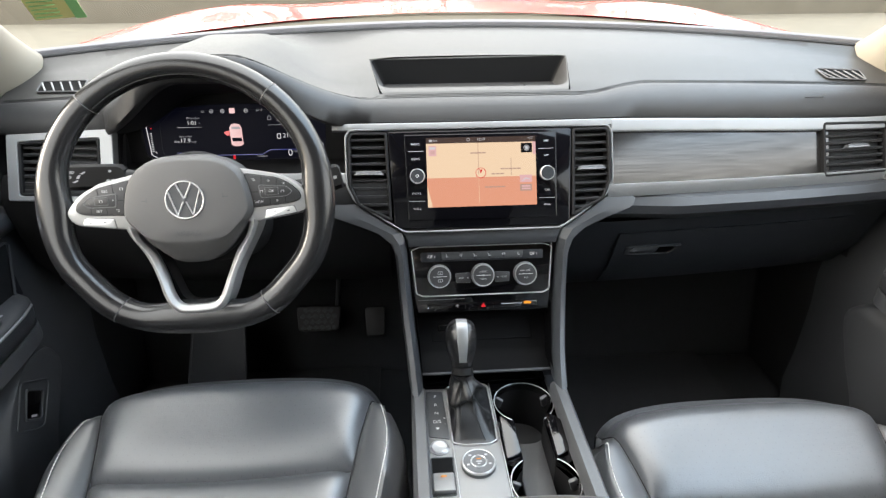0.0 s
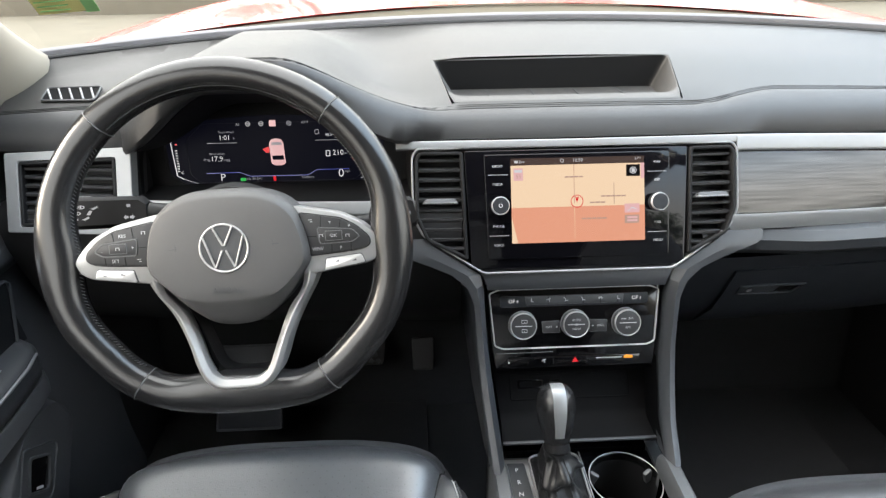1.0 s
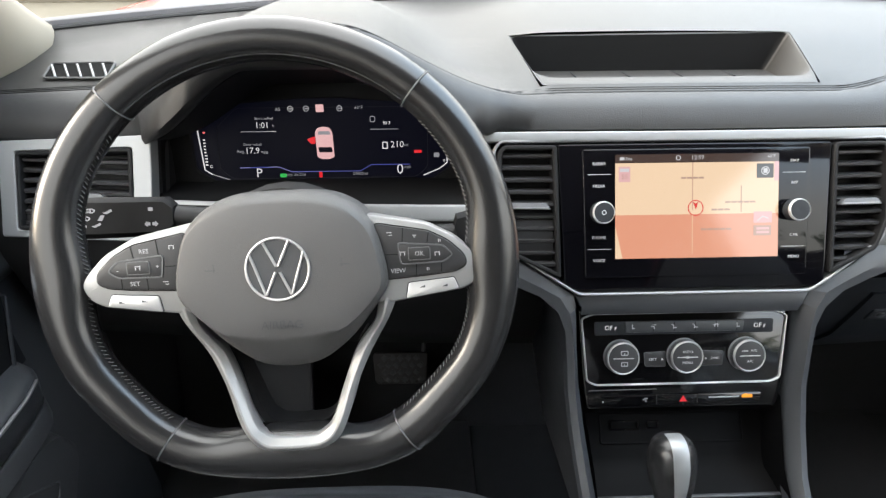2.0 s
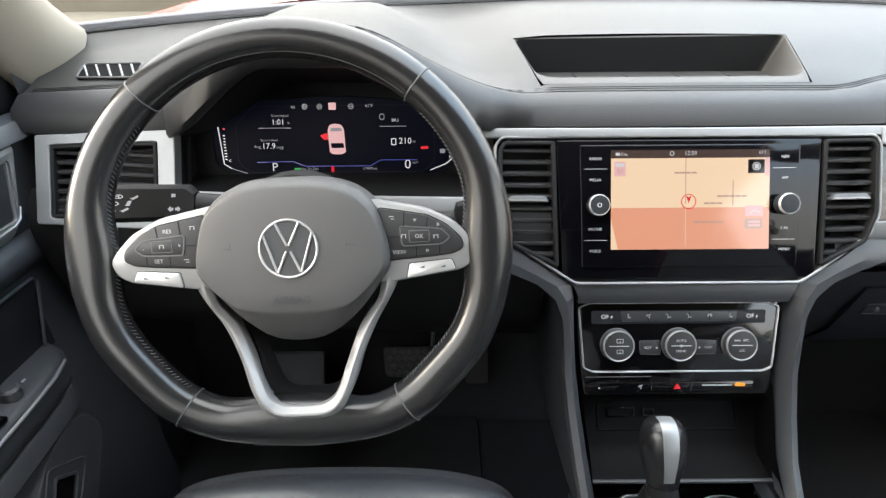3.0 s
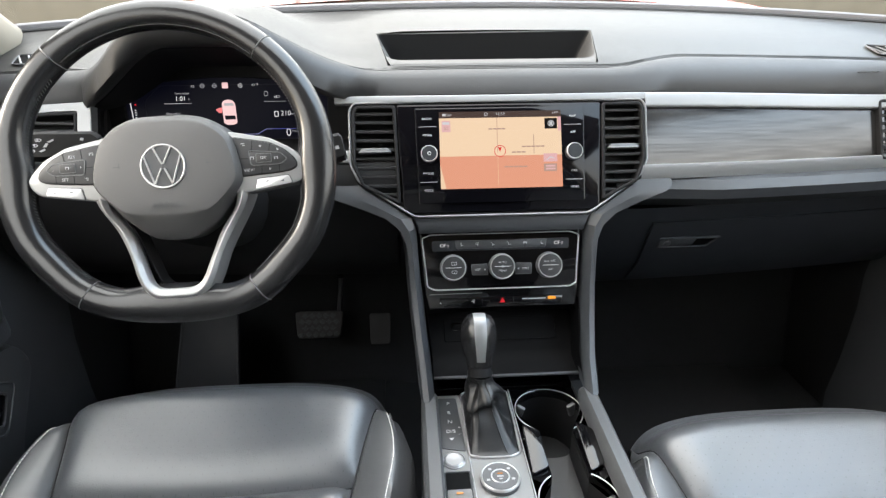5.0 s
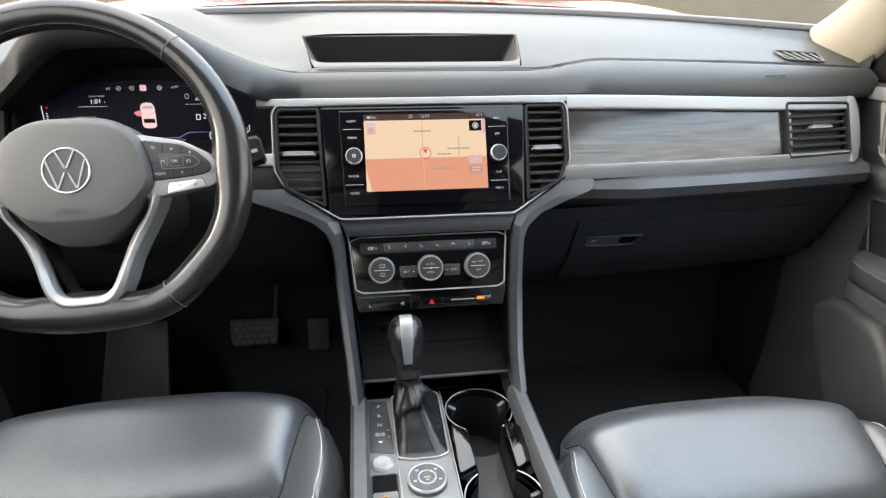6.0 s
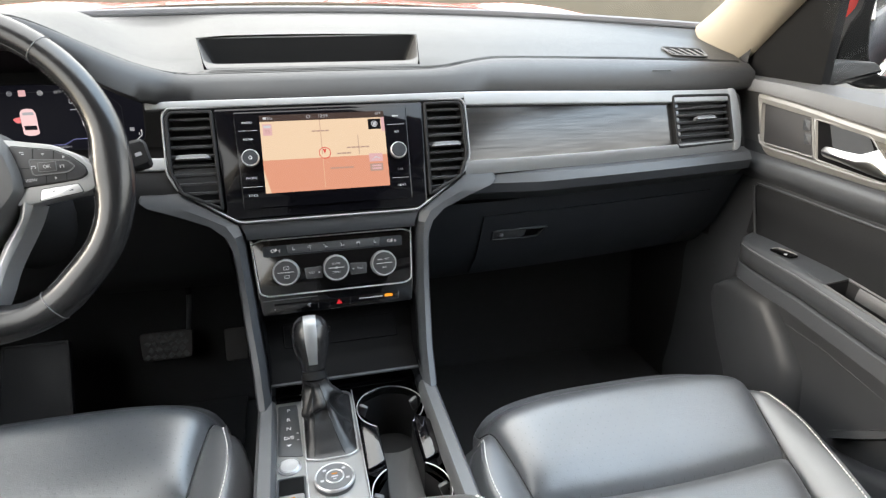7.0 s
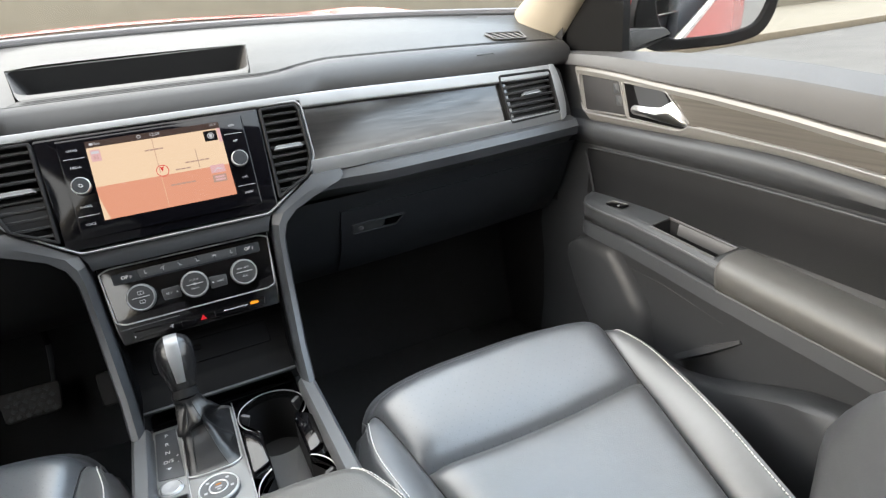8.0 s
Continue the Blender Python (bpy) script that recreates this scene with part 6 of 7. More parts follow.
for k in range(25):
    t = k / 24
    rr = []
    for p in br:
        ang = math.atan2(p.y - ctr.y, p.x - ctr.x)
        q = V(collar.x + 0.0165 * math.cos(ang), collar.y + 0.0165 * math.sin(ang), 0)
        w = p.lerp(q, t ** 0.72)
        side = math.cos(ang + 0.75)
        calm = 1 - 0.75 * ease(0.55, 0.25, t) * ease(0.5, 0.9, -math.sin(ang))
        pleat = 1 - 2 * abs(math.sin(math.pi * (1.55 * t + 0.16 * math.sin(2 * ang + 0.4) - 0.10 * side)))
        slant = 1 - 2 * abs(math.sin(2.5 * ang + 3.6 * t + 0.9))
        fold = ease(0.03, 0.22, t) * ease(1.0, 0.82, t) * calm * (0.0105 * pleat * (0.6 + 0.4 * side) + 0.0042 * slant)
        w += V(math.cos(ang), math.sin(ang), 0) * fold
        rr.append(V(w.x, w.y, ZT + (collar.z - ZT) * t ** 1.1 - 0.004 * ease(0.1, 0.4, t) * ease(0.95, 0.6, t) * pleat))
    rows.append(rr)
for k in (-3, 3):
    j = min(range(NB), key=lambda i: abs(math.atan2(br[i].y - ctr.y, br[i].x - ctr.x) + math.pi / 2)) + k
    part("seam", tube([r[j % NB] + V(0, -0.0008, 0.0004) for r in rows[1:-1]], 0.0007, 5), BOOT, gear)
part("boot", loft(rows, True, False), BOOT, gear, "creased black leather boot", 80)
KD = V(0, 0.45, 1).normalized()
KM = Matrix.Translation(collar) @ V(0, 0, 1).rotation_difference(KD).to_matrix().to_4x4()
part("collar", lathe([(0.0, -0.004), (0.0158, -0.004), (0.0150, 0.008), (0.0140, 0.010), (0.0, 0.010)], 28, KM), BLACK, gear, "black collar")
# the knob swells towards its top
kp = [(0.0, 0.008), (0.0146, 0.008), (0.0180, 0.018), (0.0228, 0.033), (0.0248, 0.046), (0.0250, 0.054), (0.0230, 0.0655), (0.0178, 0.0735), (0.0100, 0.0775), (0.0, 0.0785)]
KP = [(p.x * 0.97, p.y * 1.04 - 0.003) for p in smooth([(a, b, 0) for a, b in kp], 4)]
def knob_skin(x0, x1, grow):
    """The knob's skin between two lengthwise planes."""
    rows = []
    for r, z in KP[8:]:
        rr = r + grow
        f = 0.78 + 0.34 * ease(0.015, 0.055, z)
        row = []
        for k in range(13):
            a0 = math.asin(max(-1, min(1, f * x0 / max(rr, f * abs(x0) + 1e-6))))
            a1 = math.asin(max(-1, min(1, f * x1 / max(rr, f * abs(x1) + 1e-6))))
            a = a0 + (a1 - a0) * k / 12
            row.append((rr * math.sin(a), -rr * math.cos(a), z + grow * 0.3))
        rows.append(row)
    return loft(rows, m=KM)
part("knob", lathe(KP, 36, KM), KNOB, gear, "black leather-covered knob")
part("knob_band", knob_skin(-0.0072, 0.0072, 0.0008), SATIN, gear, "satin silver band down the knob")

# start button, drive dial, brake switch
btn = thing("start_button", "round silver push button on the console", "button")
part("ring", lathe([(0.0135, 0.0), (0.0145, 0.0), (0.0142, 0.002), (0.0132, 0.0028), (0.0126, 0.0)], 32, pose(-0.085, 0.606, ZT)), RIMSILVER, btn)
part("cap", lathe([(0.0, 0.0), (0.0125, 0.0), (0.0122, 0.003), (0.0105, 0.0042), (0.0, 0.0035)], 32, pose(-0.085, 0.606, ZT)), RIMSILVER, btn, "satin silver cap")
dm = thing("drive_mode_dial", "round grey drive dial with orange centre mark", "dial")
DM = pose(-0.0325, 0.570, ZT - 0.012)
part("skirt", lathe([(0.0, 0.0), (0.0245, 0.0), (0.0240, 0.016), (0.0228, 0.020), (0.0, 0.0195)], 48, DM), GREY, dm, "dark knurled skirt")
part("rim", lathe([(0.0212, 0.0198), (0.0225, 0.0206), (0.0236, 0.0196), (0.0240, 0.0172)], 48, DM), RIMSILVER, dm)
part("face", lathe([(0.0, 0.0196), (0.0212, 0.0196), (0.0212, 0.0202), (0.0, 0.0200)], 40, DM), GREY, dm, "grey dial face")
part("inner_ring", lathe([(0.0095, 0.0202), (0.0105, 0.0212), (0.0116, 0.0202)], 36, DM), RIMSILVER, dm)
flat("orange_mark", rect(0.0068, 0.0013, 0.0003, 0, 0.004), 0.0203, AMBER_UI, dm, DM)
for dx, dy, w in ((0, -0.0005, 0.008), (0, -0.0045, 0.004)):
    flat("mark_bar", rect(w, 0.0018, 0, dx, dy), 0.0203, PRINT_DIM, dm, DM)
for a in (45, 135, 200, 340):
    flat("mode_mark", rect(0.004, 0.003, 0.0005, 0.016 * math.cos(radians(a)), 0.016 * math.sin(radians(a))), 0.0203, PRINT_DIM, dm, DM)
ps = thing("parking_brake_switch", "recessed grey parking brake switch", "switch")
W0 = rounded([(-0.0995, 0.520), (-0.0665, 0.520), (-0.0665, 0.588), (-0.0995, 0.588)], 0.004)
part("well_frame", hoop(W0, inset(W0, 0.002), ZT - 0.001, ZT + 0.0016, None, bevel=0.0004), HARD, ps)
# flat plate with no depth: the hole's darkness painted on
part("well", prism(inset(W0, 0.0018), ZT - 0.002, ZT + 0.0006), VOID, ps, "flat black plate for the finger hole's shade")
part("lever", block(0.029, 0.034, 0.008, pose(-0.083, 0.539, ZT + 0.003, -6), 0.002), PLATE, ps, "light grey switch lever")
flat("mark", rect(0.008, 0.0022, 0.0005, -0.083, 0.547), ZT + 0.0080, AMBER_UI, ps, Matrix())
arm = thing("armrest", "leather armrest lid with pale stitching", "armrest")
LID = [(-0.142, -0.2), (0.142, -0.2), (0.142, 0.36), (0.112, 0.438), (0.05, 0.449), (-0.05, 0.449), (-0.112, 0.438), (-0.142, 0.36)]
LID = rounded(LID, 0.04, 8)
rows = [[(x, y, z) for x, y in inset(LID, d)] for d, z in ((0.010, 0.758), (0.003, 0.764), (0.0, 0.775), (0.0, 0.792), (0.002, 0.807), (0.006, 0.814), (0.013, 0.8195), (0.024, 0.823))]
part("lid", loft(rows, True), ARM_LEATHER, arm, "padded leather lid", 70)
for d, z in ((0.0075, 0.8162), (0.0115, 0.8192)):
    line = [V(x, y, z) for x, y in inset(LID, d) if y > 0.0 and x > 0]
    line += [V(0.142 - d, y, z) for y in steps(0.02, 0.33, 12)]
    line = [p for p in line if p.x > 0.096]
    line.sort(key=lambda p: math.atan2(p.x, p.y))
    bm = bmesh.new()
    for p, q in zip(line, line[1:]):
        k = max(1, round((q - p).length / 0.0042))
        for i in range(k):
            tube([p.lerp(q, i / k), p.lerp(q, (i + 0.68) / k)], 0.00045, 4, bm=bm)
    part("stitching", bm, THREAD, arm, "pale stitching")
part("box", block(0.236, 0.62, 0.3, pose(0, 0.145, 0.60), 0.01), HARD, arm)

# ---- doors ----
def door(s, label):
    """A front door's inner side; s is its side of the car. Places are (y, z) and how far it stands off into the cabin."""
    d = thing("door_1" if s < 0 else "door_2", label, "car door", group="front doors", kind="structure")
    X = 0.782
    def P(y, z, o=0.0):
        return V(s * (X - o), y, z)
    sill = [(1.06, 1.140), (0.95, 1.142), (0.6, 1.142), (0.47, 1.134), (0.35, 1.121), (0.0, 1.085), (-0.45, 1.04)]
    def sz(y):
        return lerp(sorted(sill), y)
    def drop(y):
        return sz(y) - 1.142
    def T(y):
        return lerp([(-0.45, 0.970), (0.0, 1.010), (0.339, 1.053), (0.384, 1.059), (0.46, 1.071), (0.55, 1.082), (0.60, 1.088), (0.657, 1.093), (0.719, 1.099), (0.788, 1.107), (0.864, 1.1135), (0.91, 1.1155), (0.93, 1.1155)], y)
    def Bt(y):
        return lerp([(-0.45, 0.905), (0.0, 0.957), (0.366, 0.999), (0.427, 1.005), (0.451, 1.008), (0.495, 1.0105), (0.54, 1.0115), (0.90, 1.0120)], y)
    def line(y):
        return lerp([(-0.45, 0.925), (0.0, 0.971), (0.366, 1.013), (0.413, 1.019), (0.497, 1.025), (0.544, 1.028), (0.595, 1.031), (0.630, 1.0325), (0.643, 1.0240), (0.657, 1.0225), (0.714, 1.0245), (0.784, 1.0262), (0.846, 1.0272), (0.90, 1.029)], y)
    # upper roll, from the window's sill down to the silver trim
    rows = []
    for y in steps(1.03, -0.45, 40):
        k = sz(y)
        d_ = k - T(y) - 0.001
        f = 0.005 + 0.013 * ease(0.90, 0.62, y)
        g = f + 0.004
        rows.append([P(y, k - 0.002, -0.03), P(y, k, -0.022), P(y, k - 0.002, -0.019), P(y, k - f, 0.006), P(y, k - g, 0.0085)] + [P(y, k - g - (d_ - g) * e, o) for e, o in ((0.35, 0.0115), (0.70, 0.014), (0.92, 0.0145), (1.0, 0.004))] + [P(y, k - d_ - 0.02, -0.003), P(y, k - 0.16, -0.003)])
    part("upper_roll", loft(rows), SOFT, d, "soft charcoal window-sill roll", 24)
    # lower sheet: ridge, insert, foot
    rows = []
    for y in steps(1.03, -0.45, 30):
        k, k2 = Bt(y) - 1.012, drop(y) * 0.36
        rows.append([P(y, 1.03 + k, 0.0), P(y, 1.012 + k, 0.002), P(y, 1.008 + k, 0.009), P(y, 1.003 + k, 0.0150), P(y, 0.999 + k, 0.0168), P(y, 0.987 + 0.6 * k + 0.4 * k2, 0.0172), P(y, 0.980 + k2, 0.0145), P(y, 0.972 + k2, 0.0075), P(y, 0.964 + k2, 0.0), P(y, 0.90 + k2, -0.004), P(y, 0.86 + k2, 0.0), P(y, 0.80 + k2, 0.018), P(y, 0.76 + k2 * 0.5, 0.022), P(y, 0.68, 0.016), P(y, 0.56, 0.02), P(y, 0.48, 0.03), P(y, 0.40, 0.02)])
    part("panel", loft(rows), HARD, d, "black grained door panel", 30)
    # insert with its framed front edge
    rows = []
    for y in steps(0.885, -0.42, 24):
        k = drop(y) * 0.36
        rows.append([P(y, 0.957 + k, 0.004), P(y, 0.953 + k, 0.006), P(y, 0.91 + k, 0.002), P(y, 0.862 + k, 0.006)])
    part("insert", loft(rows), DOOR_LEATHER, d, "black leather insert", 60)
    part("insert_edge", tube([P(0.86, 0.862, 0.008), P(0.889, 0.952, 0.008), P(0.88, 0.959, 0.008)] + [P(y, 0.9605 + drop(y) * 0.36, 0.009) for y in steps(0.84, -0.42, 16)], 0.0022, 8), HARD, d, "raised edge of the insert")
    # silver trim: upper and lower bands that meet in a rounded front
    ys = steps(-0.40, 0.895, 34)
    ol = [(y, T(y)) for y in ys]
    il = [(y, T(y) - 0.0145) for y in ys]
    nose = rounded([(0.60, 1.1155), (0.924, 1.1155), (0.897, 1.034), (0.882, 1.0120), (0.60, 1.0120)], 0.010, 4)
    hollow_nose = rounded([(0.60, 1.101), (0.908, 1.1015), (0.891, 1.0330), (0.60, 1.0320)], 0.006, 4)
    ol += [p for p in nose if p[0] > 0.70]
    inner = [p for p in hollow_nose if p[0] > 0.70]
    n_nose = len(ol) - len(ys)
    il += [inner[min(len(inner) - 1, int(i * len(inner) / n_nose))] for i in range(n_nose)]
    ys = steps(-0.40, 0.875, 34)
    for y in reversed(ys):
        ol.append((y, Bt(y)))
        il.append((y, line(y) + 0.002))
    DMx = Matrix(((0, 0, -s, s * X), (1, 0, 0, 0), (0, 1, 0, 0), (0, 0, 0, 1)))
    rows = []
    for i, ((a, b), (a2, b2)) in enumerate(zip(ol, il)):
        w = ease(len(ys), len(ys) + n_nose, i)
        m1, m2 = ((a + (a2 - a) * f, b + (b2 - b) * f) for f in (0.12, 0.48))
        prof = [(a, b, -0.002), (a, b, 0.0085 - 0.0065 * w), (*m1, 0.0105 - 0.006 * w), (*m2, 0.0122 - 0.004 * w), (a2, b2, 0.0098 + 0.0012 * w), (a2, b2, -0.002)]
        rows.append([P(p, q, o) for p, q, o in prof])
    part("silver_trim", loft(rows, True), SATIN_WARM, d, "satin silver trim loop", 24)
    edge = [P(0.900, 1.046, 0.0105), P(0.893, 1.033, 0.0108)] + [P(y, line(y), 0.0112) for y in steps(0.880, 0.645, 14) + steps(0.630, -0.40, 26)]
    part("trim_edge", tube(edge, 0.0015, 6), SPOKE, d, "thin bright edge")
    rows = [[P(y, T(y) - 0.0135, 0.007), P(y, (T(y) + line(y)) / 2 - 0.004, 0.008), P(y, line(y) + 0.001, 0.0065)] for y in steps(0.70, -0.40, 24)]
    part("inlay", loft(rows), BRUSHED_DOOR, d, "grey-brown brushed inlay", 60)
    # tweeter panel with lock switches, release handle in its cup
    TW = rounded([(0.777, 1.0335), (0.888, 1.0335), (0.903, 1.1000), (0.797, 1.0930)], 0.004)
    part("speaker_cover", prism(TW, -0.006, 0.0070, DMx, 0.001), POD, d, "dark perforated speaker cover")
    part("cover_edge", hoop(inset(TW, -0.0018), TW, 0.000, 0.0096, DMx, bevel=0.0008), SATIN_WARM, d)
    for a, b in ((0.8035, 1.0800), (0.7955, 1.0585)):
        key = part("lock_switch", prism(rounded([(a - 0.0095, b - 0.0085), (a + 0.0060, b - 0.0090), (a + 0.0090, b + 0.0085), (a - 0.0065, b + 0.0080)], 0.0015), 0.006, 0.0088, DMx, 0.0012), HARD, d)
        part("switch_mark", prism([(a - 0.003, b - 0.003), (a + 0.003, b - 0.003), (a, b + 0.0035)], 0.0086, 0.0091, DMx), GREY, key)
    part("divider", prism(rounded([(0.7665, 1.030), (0.7755, 1.030), (0.7960, 1.099), (0.7865, 1.099)], 0.002), -0.004, 0.0092, DMx, 0.002), SATIN_WARM, d)
    cup = rounded([(0.636, 1.0255), (0.650, 1.0250), (0.768, 1.0310), (0.7860, 1.0915), (0.699, 1.0880), (0.683, 1.0820), (0.632, 1.0330)], 0.004)
    # near-flat plates: the recess's shade painted black, its lit wall grey
    part("handle_cup", prism(inset(cup, -0.001), -0.02, 0.0078, DMx), BAY, d, "handle recess, its shade painted black")
    part("cup_wall", loft([[P(0.7600, 1.0880, 0.0082), P(0.7420, 1.0480, 0.0082)], [P(0.7300, 1.0875, 0.0100), P(0.7150, 1.0480, 0.0100)], [P(0.6990, 1.0862, 0.0104), P(0.6900, 1.0480, 0.0104)], [P(0.6860, 1.0815, 0.0100), P(0.6700, 1.0600, 0.0100)]]), HARD, d, "grey patch for the lit side of the recess", 60)
    part("cup_edge", hoop(inset(cup, -0.0018), inset(cup, 0.0004), 0.004, 0.0112, DMx, bevel=0.0008), SATIN_WARM, d)
    hrow = []
    for y, z, h, o in ((0.763, 1.0465, 0.0065, 0.010), (0.755, 1.0465, 0.0080, 0.015), (0.72, 1.0460, 0.0085, 0.019), (0.692, 1.0455, 0.0105, 0.021), (0.676, 1.0490, 0.0150, 0.022), (0.665, 1.0510, 0.0185, 0.021), (0.652, 1.0445, 0.0130, 0.018), (0.641, 1.0385, 0.0075, 0.015), (0.633, 1.0355, 0.0030, 0.010)):
        hrow.append([P(y, z - h, 0.002), P(y, z - h, o * 0.72), P(y, z - h * 0.55, o * 0.94), P(y, z + h * 0.05, o), P(y, z + h * 0.15, o * 0.98), P(y, z + h, o * 0.62), P(y, z + h, 0.004)])
    part("release_handle", loft(hrow, True), CHROME_SATIN, d, "bright satin release handle", 30)
    # armrest: a ledge with pull, then a padded rest
    def az(y):
        if s > 0:
            return 0.868 + 0.085 * min(0, y - 0.68) - 0.03 * max(0, y - 0.80)
        return 0.872 + 0.10 * min(0, y - 0.62) - 0.03 * max(0, y - 0.80)
    LW = [(0.505, 0.058), (0.60, 0.057), (0.70, 0.056), (0.76, 0.054), (0.81, 0.050), (0.842, 0.043), (0.862, 0.030), (0.872, 0.006)]
    if s > 0:
        LW = [(0.505, 0.074), (0.60, 0.070), (0.70, 0.066), (0.76, 0.063), (0.81, 0.058), (0.842, 0.050), (0.862, 0.034), (0.872, 0.006)]
    def ledge(y, first):
        z, w = az(y), lerp(LW, y)
        full = [P(y, z + 0.002, -0.002), P(y, z + 0.001, w * 0.6), P(y, z - 0.0015, w * 0.84), P(y, z - 0.004, w * 0.93), P(y, z - 0.012, w), P(y, z - 0.030, w * 0.99), P(y, z - 0.042, w * 0.93), P(y, z - 0.06, w * 0.45), P(y, z - 0.09, 0.006)]
        return full[first:]
    Y0, Y1 = (0.518, 0.656) if s > 0 else (0.516, 0.662)
    bm = loft([ledge(y, 0) for y in (0.872, 0.862, 0.842, 0.81, 0.76, 0.70, Y1)])
    loft([ledge(y, 2) for y in steps(Y1, Y0, 5)], bm=bm)
    loft([[P(y, az(y) + 0.002, -0.002), P(y, az(y) + 0.0018, 0.010)] for y in steps(Y1, Y0, 5)], bm=bm)
    loft([ledge(y, 0) for y in (Y0, 0.505)], bm=bm)
    part("armrest_ledge", bm, HARD, d, "black armrest ledge", 50)
    rows = []
    for y in (0.868, 0.858, 0.838, 0.81, 0.76, 0.70, 0.60, 0.505, 0.45, 0.3, 0.1, -0.15, -0.35):
        z, w = az(y), lerp(LW, y) if y > 0.505 else LW[0][1]
        rows.append([P(y, z - 0.043, w * 0.4), P(y, z - 0.0435, w * 0.96), P(y, z - 0.0455, w * 1.0), P(y, z - 0.068, w * 1.06), P(y, z - 0.074, w * 0.92), P(y, z - 0.10, 0.010)])
    part("lower_facet", loft(rows), HARD, d, "charcoal facet under the armrest", 40)
    hole = []
    for k, dz, g in ((0, 0.0, 0.0), (1, -0.004, 0.002), (2, -0.052, 0.006)):
        hole.append([P(y, az(y) + (0.0015 if o < 0.02 else -0.0015) + dz, o) for y, o in ((Y1 - g, 0.010 + g), (Y0 + g, 0.010 + g), (Y0 + g, lerp(LW, Y0) * 0.84 - g), (Y1 - g, lerp(LW, Y1) * 0.84 - g))])
    bm = loft(hole, True, False)
    bm.faces.new([bm.verts.new(p) for p in hole[-1]])
    # cup blacker than the ledge: shade inside the pull painted in
    part("pull_cup", bm, BLACK, d, "deep pull cup, its shade painted black")
    part("pull_lip", tube(hole[0], 0.0024, 6, True), SOFT, d)
    part("ledge_line", tube([P(y, az(y) - 0.0085, w + 0.0005) for y, w in [(y, lerp(LW, y) - 0.0005) for y in (0.845, 0.81, 0.76, 0.70, 0.60, 0.505)]], 0.0022, 8), SATIN if s < 0 else GREY, d)
    if s > 0:
        # paler plate that paints the light on the cup's inner wall
        grip = [[P(y, az(y) + 0.0005 - a, b) for a, b in ((0.0, 0.0095), (0.002, 0.0125), (0.010, 0.0150), (0.020, 0.0165))] for y in steps(Y1 - 0.022, Y0 + 0.004, 6)]
        part("pull_lit_wall", loft(grip), SOFT, d, "inner side of the pull, painted pale where lit", 60)
        part("ledge_groove", tube([P(0.785, az(0.785) - 0.0005, 0.046), P(0.664, az(0.664) - 0.0005, 0.054)], 0.0007, 6), SOFT, d)
    for k in range(2 if s < 0 else 1):
        yk, ok = (0.764, 0.034) if s > 0 else (0.715, 0.042 - 0.024 * k)
        lie = Matrix.Translation(P(yk, az(yk) + 0.003, ok)) @ pose(0, 0, 0, -5)
        sw = part("window_switch", block(0.018, 0.044, 0.005, lie, 0.0018) if s > 0 else block(0.016, 0.030, 0.007, Matrix.Translation(P(yk, az(yk) + 0.004, ok)) @ pose(0, 0, 0, -8), 0.002), PIANO, d, "small black window switch")
        if s > 0:
            part("rocker_edge", tube([lie @ V(-s * 0.006, 0.020, 0.0030), lie @ V(s * 0.0075, 0.019, 0.0030), lie @ V(s * 0.0075, -0.020, 0.0030)], 0.0009, 6), PLATE, sw)
        part("switch_mark", block(0.005, 0.005, 0.001, Matrix.Translation(P(yk - 0.008 * (s > 0) - 0.004, az(yk) + 0.0062 + 0.002 * (s < 0), ok + 0.007 * (s > 0)))), PRINT_DIM, sw)
    if s < 0:
        part("mirror_knob", lathe([(0.0, 0.0), (0.012, 0.0), (0.011, 0.010), (0.008, 0.013), (0.0, 0.013)], 24, Matrix.Translation(P(0.765, az(0.765) + 0.001, 0.030))), HARD, d, "round mirror knob")
        part("switch_mark", block(0.003, 0.006, 0.001, Matrix.Translation(P(0.790, az(0.79) + 0.003, 0.028))), PRINT_DIM, d)
    rows = []
    for y, g in ((0.507, 0.90), (0.504, 0.97), (0.496, 1.0), (0.42, 1.0), (0.30, 1.0), (0.1, 1.0), (-0.2, 1.0), (-0.35, 0.9)):
        z = az(y) + 0.005 * g
        w = (0.079 if s > 0 else 0.062) * g
        rows.append([P(y, z - 0.002, -0.002), P(y, z + 0.002, w * 0.35), P(y, z + 0.001, w * 0.70), P(y, z - 0.005, w * 0.90), P(y, z - 0.012, w * 0.985), P(y, z - 0.022, w * 1.01), P(y, z - 0.046, w * 0.97), P(y, z - 0.054, w * 0.84), P(y, z - 0.088, 0.01)])
    part("armrest_pad", loft(rows), ARM_LEATHER, d, "padded black leather armrest", 70)
    part("pad_seam", tube([P(y, az(y) - 0.0455, LW[0][1] - 0.001) for y in steps(0.50, -0.3, 12)], 0.0022, 6), GREY, d)
    # speaker swell and map pocket below
    SWELL = rounded([(0.770, 0.802), (0.832, 0.792), (0.857, 0.745), (0.818, 0.690), (0.782, 0.640), (0.740, 0.530), (0.660, 0.540), (0.660, 0.660), (0.705, 0.750)], 0.03, 5)
    base = [((y + 0.016) if y > 0.78 else 0.796 + (y - 0.78) * 1.7, 0.66 + (z - 0.66) * 1.06) for y, z in SWELL]
    rows = [[P(y, z, 0.008) for y, z in base]]
